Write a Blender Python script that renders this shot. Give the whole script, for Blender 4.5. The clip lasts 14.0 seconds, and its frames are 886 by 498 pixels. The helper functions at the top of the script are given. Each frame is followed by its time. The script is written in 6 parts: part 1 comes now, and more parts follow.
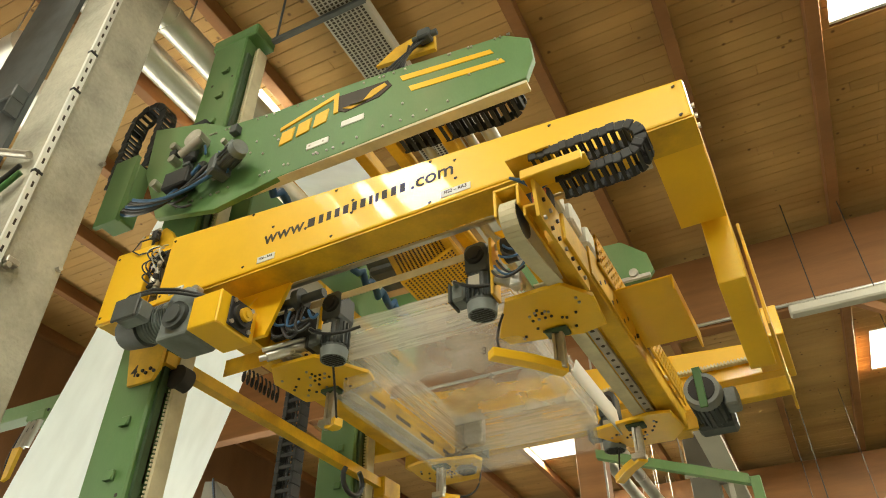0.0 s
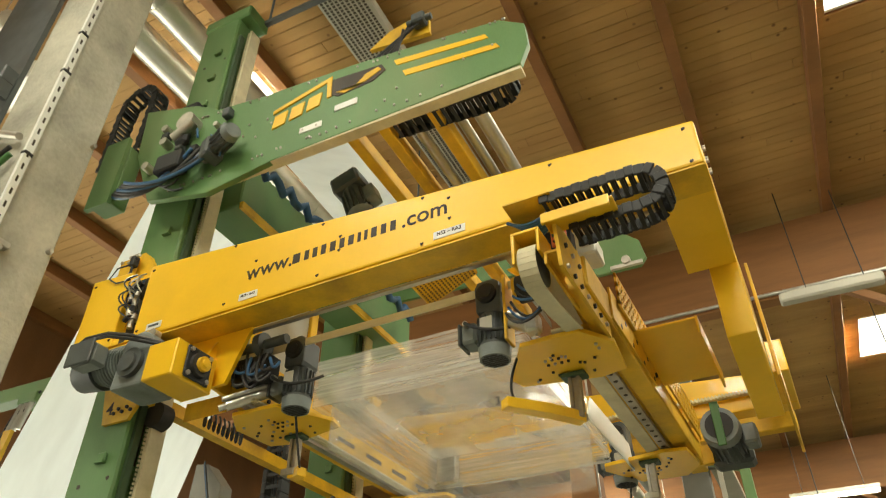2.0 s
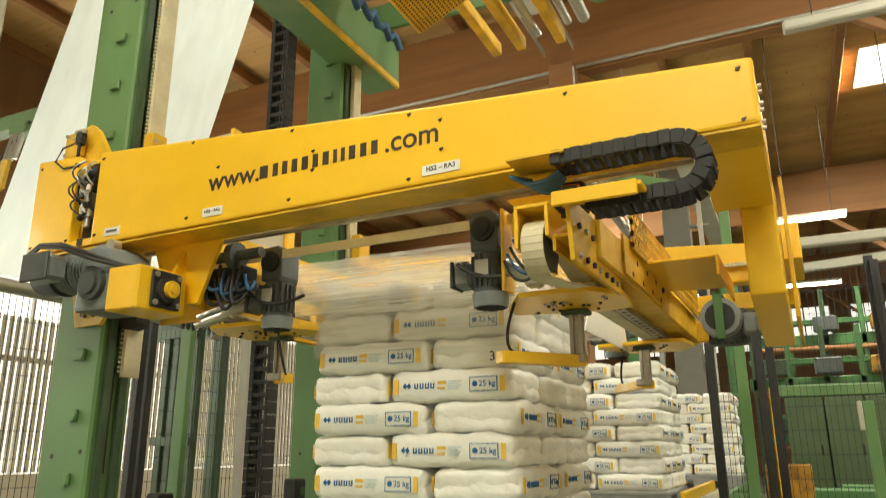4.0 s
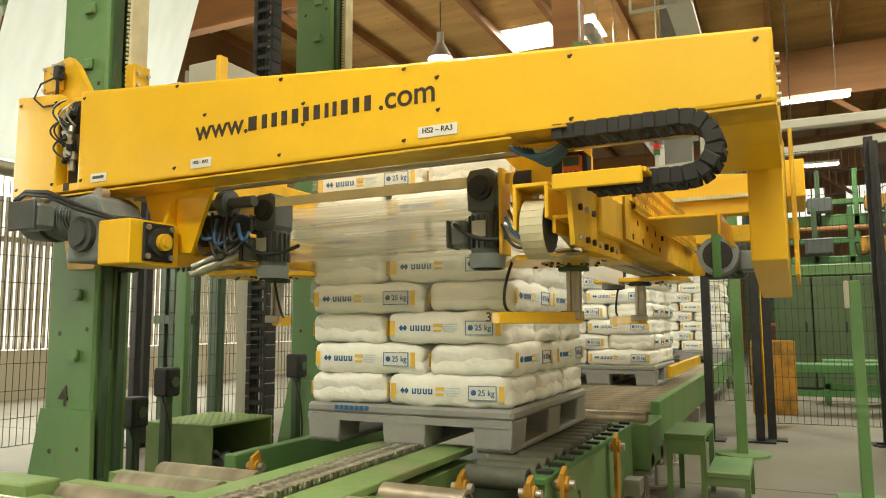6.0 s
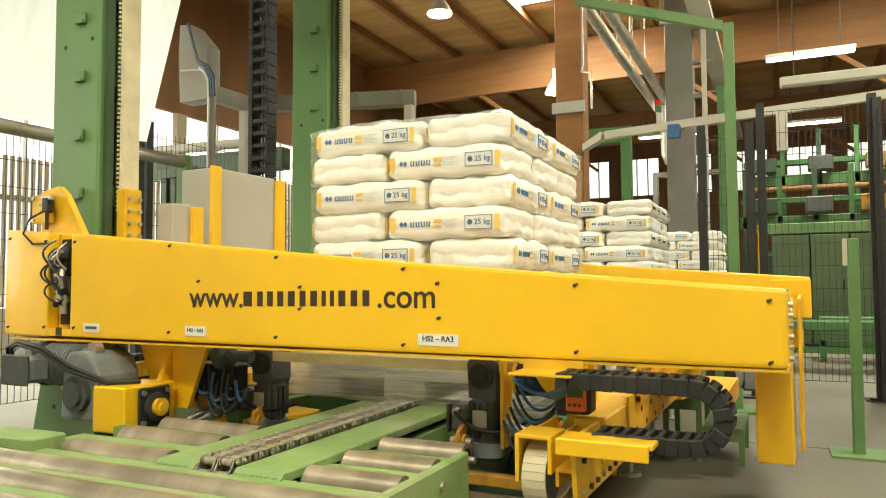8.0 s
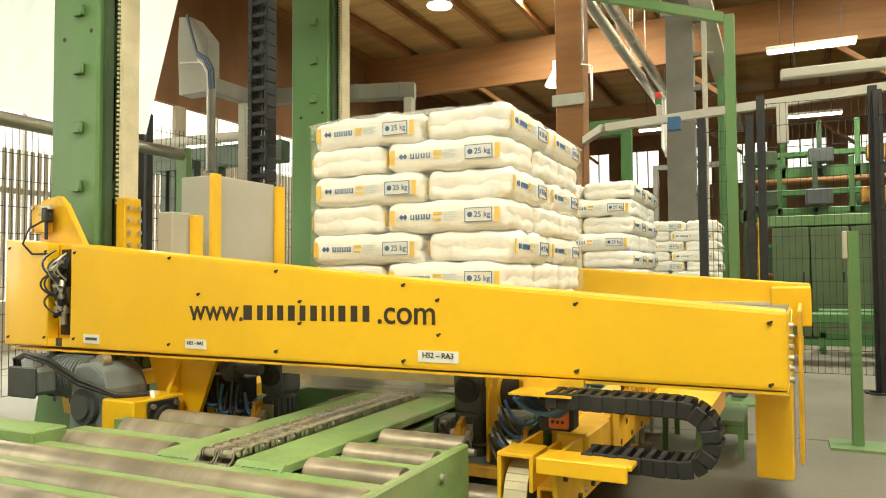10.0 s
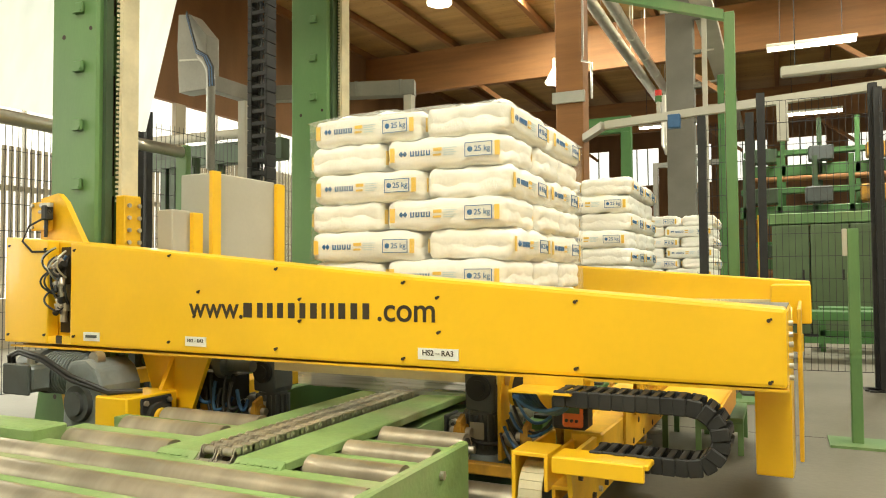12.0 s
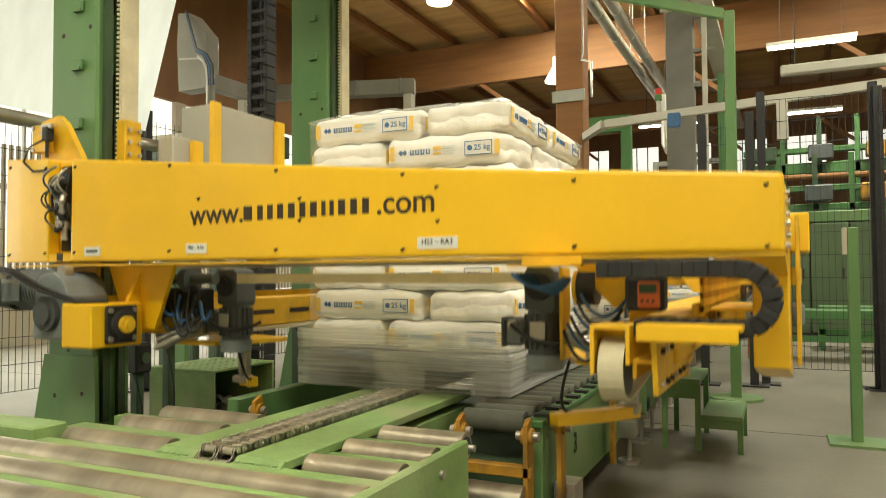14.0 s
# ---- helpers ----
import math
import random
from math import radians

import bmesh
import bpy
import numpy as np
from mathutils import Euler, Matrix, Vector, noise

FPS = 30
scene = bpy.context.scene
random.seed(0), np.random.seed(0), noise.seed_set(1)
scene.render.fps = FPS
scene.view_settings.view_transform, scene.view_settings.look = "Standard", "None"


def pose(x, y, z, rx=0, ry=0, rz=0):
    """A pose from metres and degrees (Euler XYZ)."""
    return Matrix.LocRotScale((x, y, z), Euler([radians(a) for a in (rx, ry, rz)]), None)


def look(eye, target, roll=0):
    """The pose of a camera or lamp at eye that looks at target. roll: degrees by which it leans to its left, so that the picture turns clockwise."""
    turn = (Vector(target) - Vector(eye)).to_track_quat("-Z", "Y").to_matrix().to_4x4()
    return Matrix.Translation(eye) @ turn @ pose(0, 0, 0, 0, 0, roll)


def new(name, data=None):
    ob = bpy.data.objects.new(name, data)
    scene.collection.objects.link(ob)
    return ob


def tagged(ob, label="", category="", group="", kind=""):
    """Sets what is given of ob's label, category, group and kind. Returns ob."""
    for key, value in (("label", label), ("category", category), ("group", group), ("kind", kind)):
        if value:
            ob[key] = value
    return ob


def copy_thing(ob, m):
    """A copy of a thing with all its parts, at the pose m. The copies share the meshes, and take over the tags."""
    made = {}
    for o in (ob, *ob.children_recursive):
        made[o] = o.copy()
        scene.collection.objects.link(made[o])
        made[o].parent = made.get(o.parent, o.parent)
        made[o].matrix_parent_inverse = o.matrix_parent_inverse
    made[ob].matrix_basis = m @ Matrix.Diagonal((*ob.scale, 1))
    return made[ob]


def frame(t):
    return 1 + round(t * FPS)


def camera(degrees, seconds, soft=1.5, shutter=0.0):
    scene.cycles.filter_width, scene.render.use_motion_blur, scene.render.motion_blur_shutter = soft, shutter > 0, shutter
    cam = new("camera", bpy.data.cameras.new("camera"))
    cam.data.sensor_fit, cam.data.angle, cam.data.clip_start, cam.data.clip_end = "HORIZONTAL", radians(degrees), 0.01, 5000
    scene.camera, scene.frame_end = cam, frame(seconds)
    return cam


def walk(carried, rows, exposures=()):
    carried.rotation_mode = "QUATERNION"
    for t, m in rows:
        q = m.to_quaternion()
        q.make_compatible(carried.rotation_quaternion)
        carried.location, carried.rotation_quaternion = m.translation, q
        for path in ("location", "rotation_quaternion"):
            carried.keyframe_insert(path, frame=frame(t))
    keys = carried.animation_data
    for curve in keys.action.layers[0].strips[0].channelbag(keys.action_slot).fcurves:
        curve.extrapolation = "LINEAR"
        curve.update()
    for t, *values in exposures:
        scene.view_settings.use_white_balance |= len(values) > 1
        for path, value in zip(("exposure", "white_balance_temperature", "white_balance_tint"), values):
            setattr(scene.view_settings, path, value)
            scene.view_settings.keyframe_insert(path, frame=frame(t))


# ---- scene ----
# ---- camera and its way: a tripod that tilts down ----
cam = camera(63.03, 14.0, soft=1.0, shutter=0.5)
TILT = [(0, 26.76, 37.82, 0), (0.5, 26.72, 37.83, 0), (1.0, 26.65, 37.82, 0), (1.5, 26.59, 37.81, 0), (2.0, 26.05, 36.67, 0),
        (2.5, 25.44, 32.35, 0), (3.0, 25.3, 26.43, -0.05), (3.5, 25.28, 20.88, -0.19), (4.0, 25.28, 15.56, -0.27), (4.2, 25.3, 14.0, -0.3),
        (4.8, 25.2, 10.6, -0.3), (5.5, 25.1, 7.7, -0.3), (6.3, 25.01, 5.5, -0.3), (6.5, 25.0, 5.1, -0.3), (7.0, 24.98, 4.15, -0.31),
        (7.5, 24.99, 3.37, -0.32), (8.0, 25.0, 2.86, -0.32), (8.2, 25.0, 2.75, -0.32), (9.2, 25.0, 2.42, -0.33), (10.5, 25.0, 2.21, -0.35),
        (11.0, 25.0, 2.14, -0.35), (12.0, 24.99, 2.09, -0.35), (13.0, 25.0, 2.08, -0.35), (14.0, 24.98, 2.0, -0.35)]
EYE = (0.0, 0.0, 1.0)


def aimed(yaw, pitch, roll):
    return Matrix.Translation(EYE) @ pose(0, 0, 0, 90 + pitch, 0, yaw) @ pose(0, 0, 0, 0, 0, roll)


# the camera's own exposure opens once the bright bags fill less of the view
walk(cam, [(t, aimed(y, p, r)) for t, y, p, r in TILT],
     [(0, -0.08), (2.5, -0.1), (3.5, 0.0), (4.2, 0.1), (6.5, 0.12), (7.5, 0.14), (8.2, 0.27), (10.5, 0.29), (13.0, 0.29), (13.5, 0.18), (14.0, 0.02)])

# ---- light ----
scene.view_settings.exposure = 0.0
world = bpy.data.worlds.new("world")
scene.world = world
world.use_nodes = True
wn = world.node_tree
sky = wn.nodes.new("ShaderNodeTexSky")
sky.sky_type, sky.sun_disc, sky.sun_elevation, sky.sun_rotation = "NISHITA", False, radians(42), radians(-60)
wn.links.new(sky.outputs[0], wn.nodes["Background"].inputs[0])
wn.nodes["Background"].inputs[1].default_value = 0.12


def area_lamp(name, at, towards, w, h, power, colour):
    d = bpy.data.lights.new(name, "AREA")
    d.shape, d.size, d.size_y, d.energy, d.color = "RECTANGLE", w, h, power, colour
    ob = new(name, d)
    ob.matrix_world = look(at, towards)
    return ob


DAY = (1.0, 0.975, 0.78)
area_lamp("skylight_and_fill_glow", (2.4, 5.0, 6.95), (2.4, 5.0, 0), 1.7, 0.85, 360, DAY)
area_lamp("skylight_and_fill_glow", (-3.7, -1.05, 6.95), (-3.7, -1.05, 0), 1.4, 0.9, 230, DAY)
# unseen roof lamp behind the camera, added as key light for the beam front
area_lamp("skylight_and_fill_glow", (0.0, -3.3, 6.95), (-0.4, -2.0, 0), 3.0, 1.4, 640, DAY)
# unseen roof lamp off to the right, added as fill
area_lamp("skylight_and_fill_glow", (3.2, 1.0, 6.95), (1.2, 2.2, 0), 1.1, 3.8, 330, DAY)
area_lamp("skylight_and_fill_glow", (-4.17, 3.85, 6.95), (-3.6, 3.85, 0), 0.45, 0.5, 110, DAY)
area_lamp("skylight_and_fill_glow", (1.9, 12.6, 6.95), (1.9, 12.6, 0), 1.3, 1.3, 620, DAY)
area_lamp("skylight_and_fill_glow", (-4.0, 14.0, 6.95), (-4.0, 14.0, 0), 2.0, 1.2, 750, DAY)
area_lamp("window_glow", (-9.9, 4.5, 2.45), (0, 4.5, 1.8), 14.0, 3.3, 840, DAY)

# ---- materials ----


def mat(name, colour, rough=0.5, metal=0.0, vary=0.15, scale=6.0, bump=0.0, fine=60.0, dirt=None, dirt_amount=0.0, stretch=(1, 1, 1), coat=0.0, spread=0.0, emit=None, knots=0.0):
    """A painted, rubber, metal or stone surface: a base colour that varies at two scales, with stains and fine relief."""
    m = bpy.data.materials.new(name)
    m.use_nodes = True
    n, l = m.node_tree.nodes, m.node_tree.links
    b = n["Principled BSDF"]
    b.inputs["Roughness"].default_value, b.inputs["Metallic"].default_value = rough, metal
    b.inputs["Coat Weight"].default_value = coat
    co = n.new("ShaderNodeTexCoord")
    mp = n.new("ShaderNodeMapping")
    mp.inputs["Scale"].default_value = stretch
    l.new(co.outputs["Object"], mp.inputs["Vector"])

    def tex(s, detail=4):
        t = n.new("ShaderNodeTexNoise")
        t.inputs["Scale"].default_value, t.inputs["Detail"].default_value = s, detail
        l.new(mp.outputs[0], t.inputs["Vector"])
        return t
    big, small = tex(scale), tex(fine, 3)
    mixf = n.new("ShaderNodeMath")
    mixf.operation = "MULTIPLY_ADD"
    l.new(small.outputs["Fac"], mixf.inputs[0])
    mixf.inputs[1].default_value = 0.35
    l.new(big.outputs["Fac"], mixf.inputs[2])
    fac = mixf.outputs[0]
    if spread:
        info = n.new("ShaderNodeObjectInfo")
        isl = n.new("ShaderNodeNewGeometry")
        ad = n.new("ShaderNodeMath")
        ad.operation = "ADD"
        l.new(info.outputs["Random"], ad.inputs[0])
        l.new(isl.outputs["Random Per Island"], ad.inputs[1])
        wr = n.new("ShaderNodeMath")
        wr.operation = "FRACT"
        l.new(ad.outputs[0], wr.inputs[0])
        ma = n.new("ShaderNodeMath")
        ma.operation = "MULTIPLY_ADD"
        l.new(wr.outputs[0], ma.inputs[0])
        ma.inputs[1].default_value = spread
        l.new(fac, ma.inputs[2])
        fac = ma.outputs[0]
    mr = n.new("ShaderNodeMapRange")
    mr.inputs["From Min"].default_value, mr.inputs["From Max"].default_value = 0.4, 0.95 + spread
    l.new(fac, mr.inputs["Value"])
    mx = n.new("ShaderNodeMix")
    mx.data_type = "RGBA"
    mx.inputs["A"].default_value = (*[c * (1 - vary) for c in colour], 1)
    mx.inputs["B"].default_value = (*[min(1, c * (1 + vary)) for c in colour], 1)
    l.new(mr.outputs[0], mx.inputs["Factor"])
    out = mx.outputs["Result"]
    if dirt:
        st = tex(scale * 0.45, 8)
        cr = n.new("ShaderNodeMapRange")
        cr.inputs["From Min"].default_value, cr.inputs["From Max"].default_value = 0.48, 0.72
        cr.inputs["To Max"].default_value = dirt_amount
        l.new(st.outputs["Fac"], cr.inputs["Value"])
        m2 = n.new("ShaderNodeMix")
        m2.data_type = "RGBA"
        l.new(cr.outputs[0], m2.inputs["Factor"])
        l.new(out, m2.inputs["A"])
        m2.inputs["B"].default_value = (*dirt, 1)
        out = m2.outputs["Result"]
        rr = n.new("ShaderNodeMapRange")
        rr.inputs["To Min"].default_value, rr.inputs["To Max"].default_value = rough, min(1, rough + 0.25)
        l.new(st.outputs["Fac"], rr.inputs["Value"])
        l.new(rr.outputs[0], b.inputs["Roughness"])
    if knots:
        vo = n.new("ShaderNodeTexVoronoi")
        vo.inputs["Scale"].default_value = knots
        l.new(co.outputs["Object"], vo.inputs["Vector"])
        kr = n.new("ShaderNodeMapRange")
        kr.inputs["From Min"].default_value, kr.inputs["From Max"].default_value = 0.05, 0.13
        kr.inputs["To Min"].default_value, kr.inputs["To Max"].default_value = 0.8, 0.0
        l.new(vo.outputs["Distance"], kr.inputs["Value"])
        m3 = n.new("ShaderNodeMix")
        m3.data_type = "RGBA"
        l.new(kr.outputs[0], m3.inputs["Factor"])
        l.new(out, m3.inputs["A"])
        m3.inputs["B"].default_value = (0.07, 0.028, 0.01, 1)
        out = m3.outputs["Result"]
    l.new(out, b.inputs["Base Color"])
    if bump:
        bp = n.new("ShaderNodeBump")
        bp.inputs["Strength"].default_value, bp.inputs["Distance"].default_value = bump, 0.01
        l.new(small.outputs["Fac"], bp.inputs["Height"])
        l.new(bp.outputs[0], b.inputs["Normal"])
    if emit:
        b.inputs["Emission Color"].default_value, b.inputs["Emission Strength"].default_value = (*emit[0], 1), emit[1]
    return m


def film_mat(name, veil, rough, stretch, colour, glow_through, relief=0.3):
    """Stretch film: mostly clear, with milky folds and a gloss."""
    m = bpy.data.materials.new(name)
    m.use_nodes = True
    n, l = m.node_tree.nodes, m.node_tree.links
    b = n["Principled BSDF"]
    b.inputs["Base Color"].default_value, b.inputs["Roughness"].default_value = (*colour, 1), rough
    b.inputs["Specular IOR Level"].default_value = 0.8
    tr = n.new("ShaderNodeBsdfTransparent")
    mx = n.new("ShaderNodeMixShader")
    co, mp, t = n.new("ShaderNodeTexCoord"), n.new("ShaderNodeMapping"), n.new("ShaderNodeTexNoise")
    mp.inputs["Scale"].default_value = stretch
    t.inputs["Scale"].default_value, t.inputs["Detail"].default_value = 5, 5
    l.new(co.outputs["Object"], mp.inputs["Vector"])
    l.new(mp.outputs[0], t.inputs["Vector"])
    mr = n.new("ShaderNodeMapRange")
    mr.inputs["From Min"].default_value, mr.inputs["From Max"].default_value = 0.3, 0.7
    mr.inputs["To Min"].default_value, mr.inputs["To Max"].default_value = veil[0], veil[1]
    l.new(t.outputs["Fac"], mr.inputs["Value"])
    l.new(mr.outputs[0], mx.inputs["Fac"])
    l.new(tr.outputs[0], mx.inputs[1])
    back, both = n.new("ShaderNodeBsdfTranslucent"), n.new("ShaderNodeMixShader")
    back.inputs["Color"].default_value = (*colour, 1)
    both.inputs["Fac"].default_value = glow_through
    l.new(b.outputs[0], both.inputs[1])
    l.new(back.outputs[0], both.inputs[2])
    l.new(both.outputs[0], mx.inputs[2])
    l.new(mx.outputs[0], n["Material Output"].inputs["Surface"])
    bp = n.new("ShaderNodeBump")
    bp.inputs["Strength"].default_value, bp.inputs["Distance"].default_value = relief, 0.02
    l.new(t.outputs["Fac"], bp.inputs["Height"])
    l.new(bp.outputs[0], b.inputs["Normal"])
    return m


YELLOW = mat("yellow_paint", (0.88, 0.52, 0.010), 0.30, vary=0.05, scale=3, fine=40, dirt=(0.50, 0.27, 0.02), dirt_amount=0.25, bump=0.03, coat=0.25)
YELLOW2 = mat("worn_yellow_paint", (0.72, 0.425, 0.012), 0.45, vary=0.14, scale=9, dirt=(0.22, 0.12, 0.03), dirt_amount=0.5, bump=0.08)
GREEN = mat("green_paint", (0.105, 0.215, 0.072), 0.42, vary=0.12, scale=3, stretch=(1.5, 1.5, 0.5), dirt=(0.20, 0.24, 0.11), dirt_amount=0.6, bump=0.06)
GREEN2 = mat("bright_green_paint", (0.052, 0.155, 0.04), 0.42, vary=0.12, scale=5, dirt=(0.05, 0.09, 0.04), dirt_amount=0.4)
GREEND = mat("dusty_green_steel", (0.20, 0.31, 0.105), 0.55, vary=0.16, scale=7, dirt=(0.30, 0.295, 0.17), dirt_amount=0.85, bump=0.2)
GREENK = mat("dark_green_paint", (0.045, 0.085, 0.04), 0.45, vary=0.2, scale=4, dirt=(0.02, 0.02, 0.015), dirt_amount=0.6)
CONCRETE = mat("concrete", (0.44, 0.42, 0.34), 0.85, vary=0.3, scale=3.2, fine=38, dirt=(0.15, 0.13, 0.09), dirt_amount=0.7, bump=0.7)
FLOOR = mat("concrete_floor", (0.155, 0.142, 0.108), 0.5, vary=0.16, scale=1.2, fine=30, dirt=(0.10, 0.09, 0.07), dirt_amount=0.55, bump=0.12)
BOARD = mat("pine_boards", (0.40, 0.235, 0.075), 0.6, vary=0.2, scale=2.2, fine=26, stretch=(0.3, 1.6, 1), dirt=(0.20, 0.09, 0.03), dirt_amount=0.45, spread=0.25, bump=0.1, knots=5.0)
GLULAM = mat("glulam_timber", (0.24, 0.105, 0.030), 0.55, vary=0.2, scale=2.5, fine=30, stretch=(0.25, 1, 3), dirt=(0.12, 0.05, 0.02), dirt_amount=0.4)
GREY = mat("grey_motor_paint", (0.072, 0.083, 0.085), 0.42, vary=0.15, scale=12, dirt=(0.06, 0.055, 0.045), dirt_amount=0.5, bump=0.05)
GREYM = mat("blue_grey_motor_paint", (0.19, 0.215, 0.215), 0.4, vary=0.15, scale=12, dirt=(0.08, 0.075, 0.06), dirt_amount=0.55, bump=0.06)
ALU = mat("dull_aluminium_sheet", (0.22, 0.21, 0.18), 0.42, metal=0.45, vary=0.15, scale=4, dirt=(0.22, 0.2, 0.16), dirt_amount=0.4)
GREENM = mat("cabinet_green_enamel", (0.085, 0.135, 0.06), 0.45, vary=0.12, scale=3, dirt=(0.05, 0.07, 0.04), dirt_amount=0.4)
GREYC = mat("grey_column_paint", (0.17, 0.165, 0.14), 0.5, vary=0.12, scale=3, dirt=(0.1, 0.09, 0.07), dirt_amount=0.4)
GREYL = mat("light_grey_enamel", (0.44, 0.42, 0.35), 0.5, vary=0.06, scale=3, dirt=(0.30, 0.27, 0.2), dirt_amount=0.3)
PLASTIC = mat("grey_pallet_plastic", (0.30, 0.305, 0.295), 0.45, vary=0.1, scale=8, dirt=(0.30, 0.28, 0.24), dirt_amount=0.4, bump=0.08)
BLACK = mat("black_plastic", (0.014, 0.014, 0.014), 0.5, vary=0.3, scale=14, dirt=(0.04, 0.037, 0.032), dirt_amount=0.5)
RUBBER = mat("rubber", (0.03, 0.028, 0.026), 0.75, vary=0.3, scale=12)
CREAM = mat("cream_belt", (0.62, 0.56, 0.38), 0.6, vary=0.12, scale=10, dirt=(0.35, 0.3, 0.18), dirt_amount=0.4)
STEEL = mat("bare_steel", (0.50, 0.47, 0.41), 0.36, metal=0.9, vary=0.2, scale=9, dirt=(0.20, 0.17, 0.12), dirt_amount=0.4)
ROLLER = mat("worn_roller_steel", (0.36, 0.315, 0.235), 0.26, metal=0.6, vary=0.55, scale=3.2, fine=14, stretch=(1.5, 0.1, 0.1), dirt=(0.15, 0.115, 0.075), dirt_amount=0.95, bump=0.02)
CHAIN = mat("oiled_chain_steel", (0.58, 0.55, 0.47), 0.25, metal=0.95, vary=0.25, scale=30, dirt=(0.2, 0.17, 0.12), dirt_amount=0.3)
ZINC = mat("galvanised_steel", (0.55, 0.54, 0.49), 0.32, metal=0.85, vary=0.12, scale=5)
DUCT = mat("duct_sheet", (0.66, 0.64, 0.57), 0.4, metal=0.75, vary=0.1, scale=4)
BAG = mat("white_woven_bag", (0.90, 0.90, 0.855), 0.36, vary=0.05, scale=9, fine=24, bump=0.7, dirt=(0.66, 0.62, 0.52), dirt_amount=0.3)
BLUE = mat("blue_print", (0.022, 0.13, 0.33), 0.5, vary=0.1)
ROLLERD = mat("dark_slat_steel", (0.085, 0.09, 0.065), 0.55, vary=0.25, scale=9, dirt=(0.14, 0.12, 0.08), dirt_amount=0.5)
YELLOW3 = mat("oily_yellow_paint", (0.42, 0.21, 0.015), 0.5, vary=0.2, scale=14, dirt=(0.06, 0.04, 0.02), dirt_amount=0.75)
PALEBLUE = mat("pale_blue_print", (0.58, 0.70, 0.76), 0.5, vary=0.08)
AMBER = mat("amber_print", (0.85, 0.56, 0.09), 0.5, vary=0.08)
# lettering and bolts; also paints the shade inside slots, holes and cut-outs
INK_SHADE = mat("dark_lettering_and_hollow_shade", (0.035, 0.022, 0.010), 0.6, vary=0.2)
LABEL = mat("white_label", (0.75, 0.75, 0.70), 0.5, vary=0.05)
HOSE = mat("blue_hose", (0.03, 0.10, 0.22), 0.5, vary=0.2)
ORANGE = mat("orange_housing", (0.62, 0.12, 0.02), 0.45, vary=0.1)
RED = mat("red_lens", (0.5, 0.02, 0.01), 0.3, vary=0.1)
WIRE = mat("black_mesh_wire", (0.03, 0.03, 0.03), 0.5, vary=0.2)
CABLE = mat("black_cable", (0.02, 0.02, 0.02), 0.5, vary=0.2)
TUBE = mat("fluorescent_tube", (0.9, 0.9, 0.85), 0.4, vary=0.02, emit=((1.0, 0.93, 0.72), 14.0))
PANE = mat("daylit_pane", (0.85, 0.87, 0.86), 0.3, vary=0.03, emit=((1.0, 0.97, 0.86), 0.95))
PANE_ROOF = mat("rooflight_pane", (0.85, 0.87, 0.86), 0.3, vary=0.03, emit=((1.0, 0.96, 0.84), 2.6))
WALLB = mat("brown_timber_wall", (0.20, 0.10, 0.04), 0.7, vary=0.2, scale=2, stretch=(1, 1, 0.3), dirt=(0.08, 0.04, 0.02), dirt_amount=0.4)
WALLW = mat("whitewashed_wall", (0.40, 0.36, 0.27), 0.8, vary=0.08, scale=1.5, dirt=(0.35, 0.3, 0.22), dirt_amount=0.3, bump=0.1)
FILM_SHEET = film_mat("white_film_web", (0.90, 1.0), 0.28, (0.5, 2, 0.5), (0.82, 0.885, 0.90), 0.55, 0.05)
FILM_RING = film_mat("gathered_stretch_film", (0.20, 0.46), 0.14, (0.35, 0.35, 16), (0.97, 0.96, 0.92), 0.65, 0.10)
FILM_TOP = film_mat("clear_stretch_film", (0.18, 0.46), 0.12, (0.7, 0.7, 0.7), (0.85, 0.85, 0.8), 0.25, 0.10)
FILM_BAND = film_mat("stretched_clear_film", (0.04, 0.17), 0.08, (0.5, 0.5, 7.0), (0.95, 0.94, 0.89), 0.5, 0.3)

# ---- mesh building ----


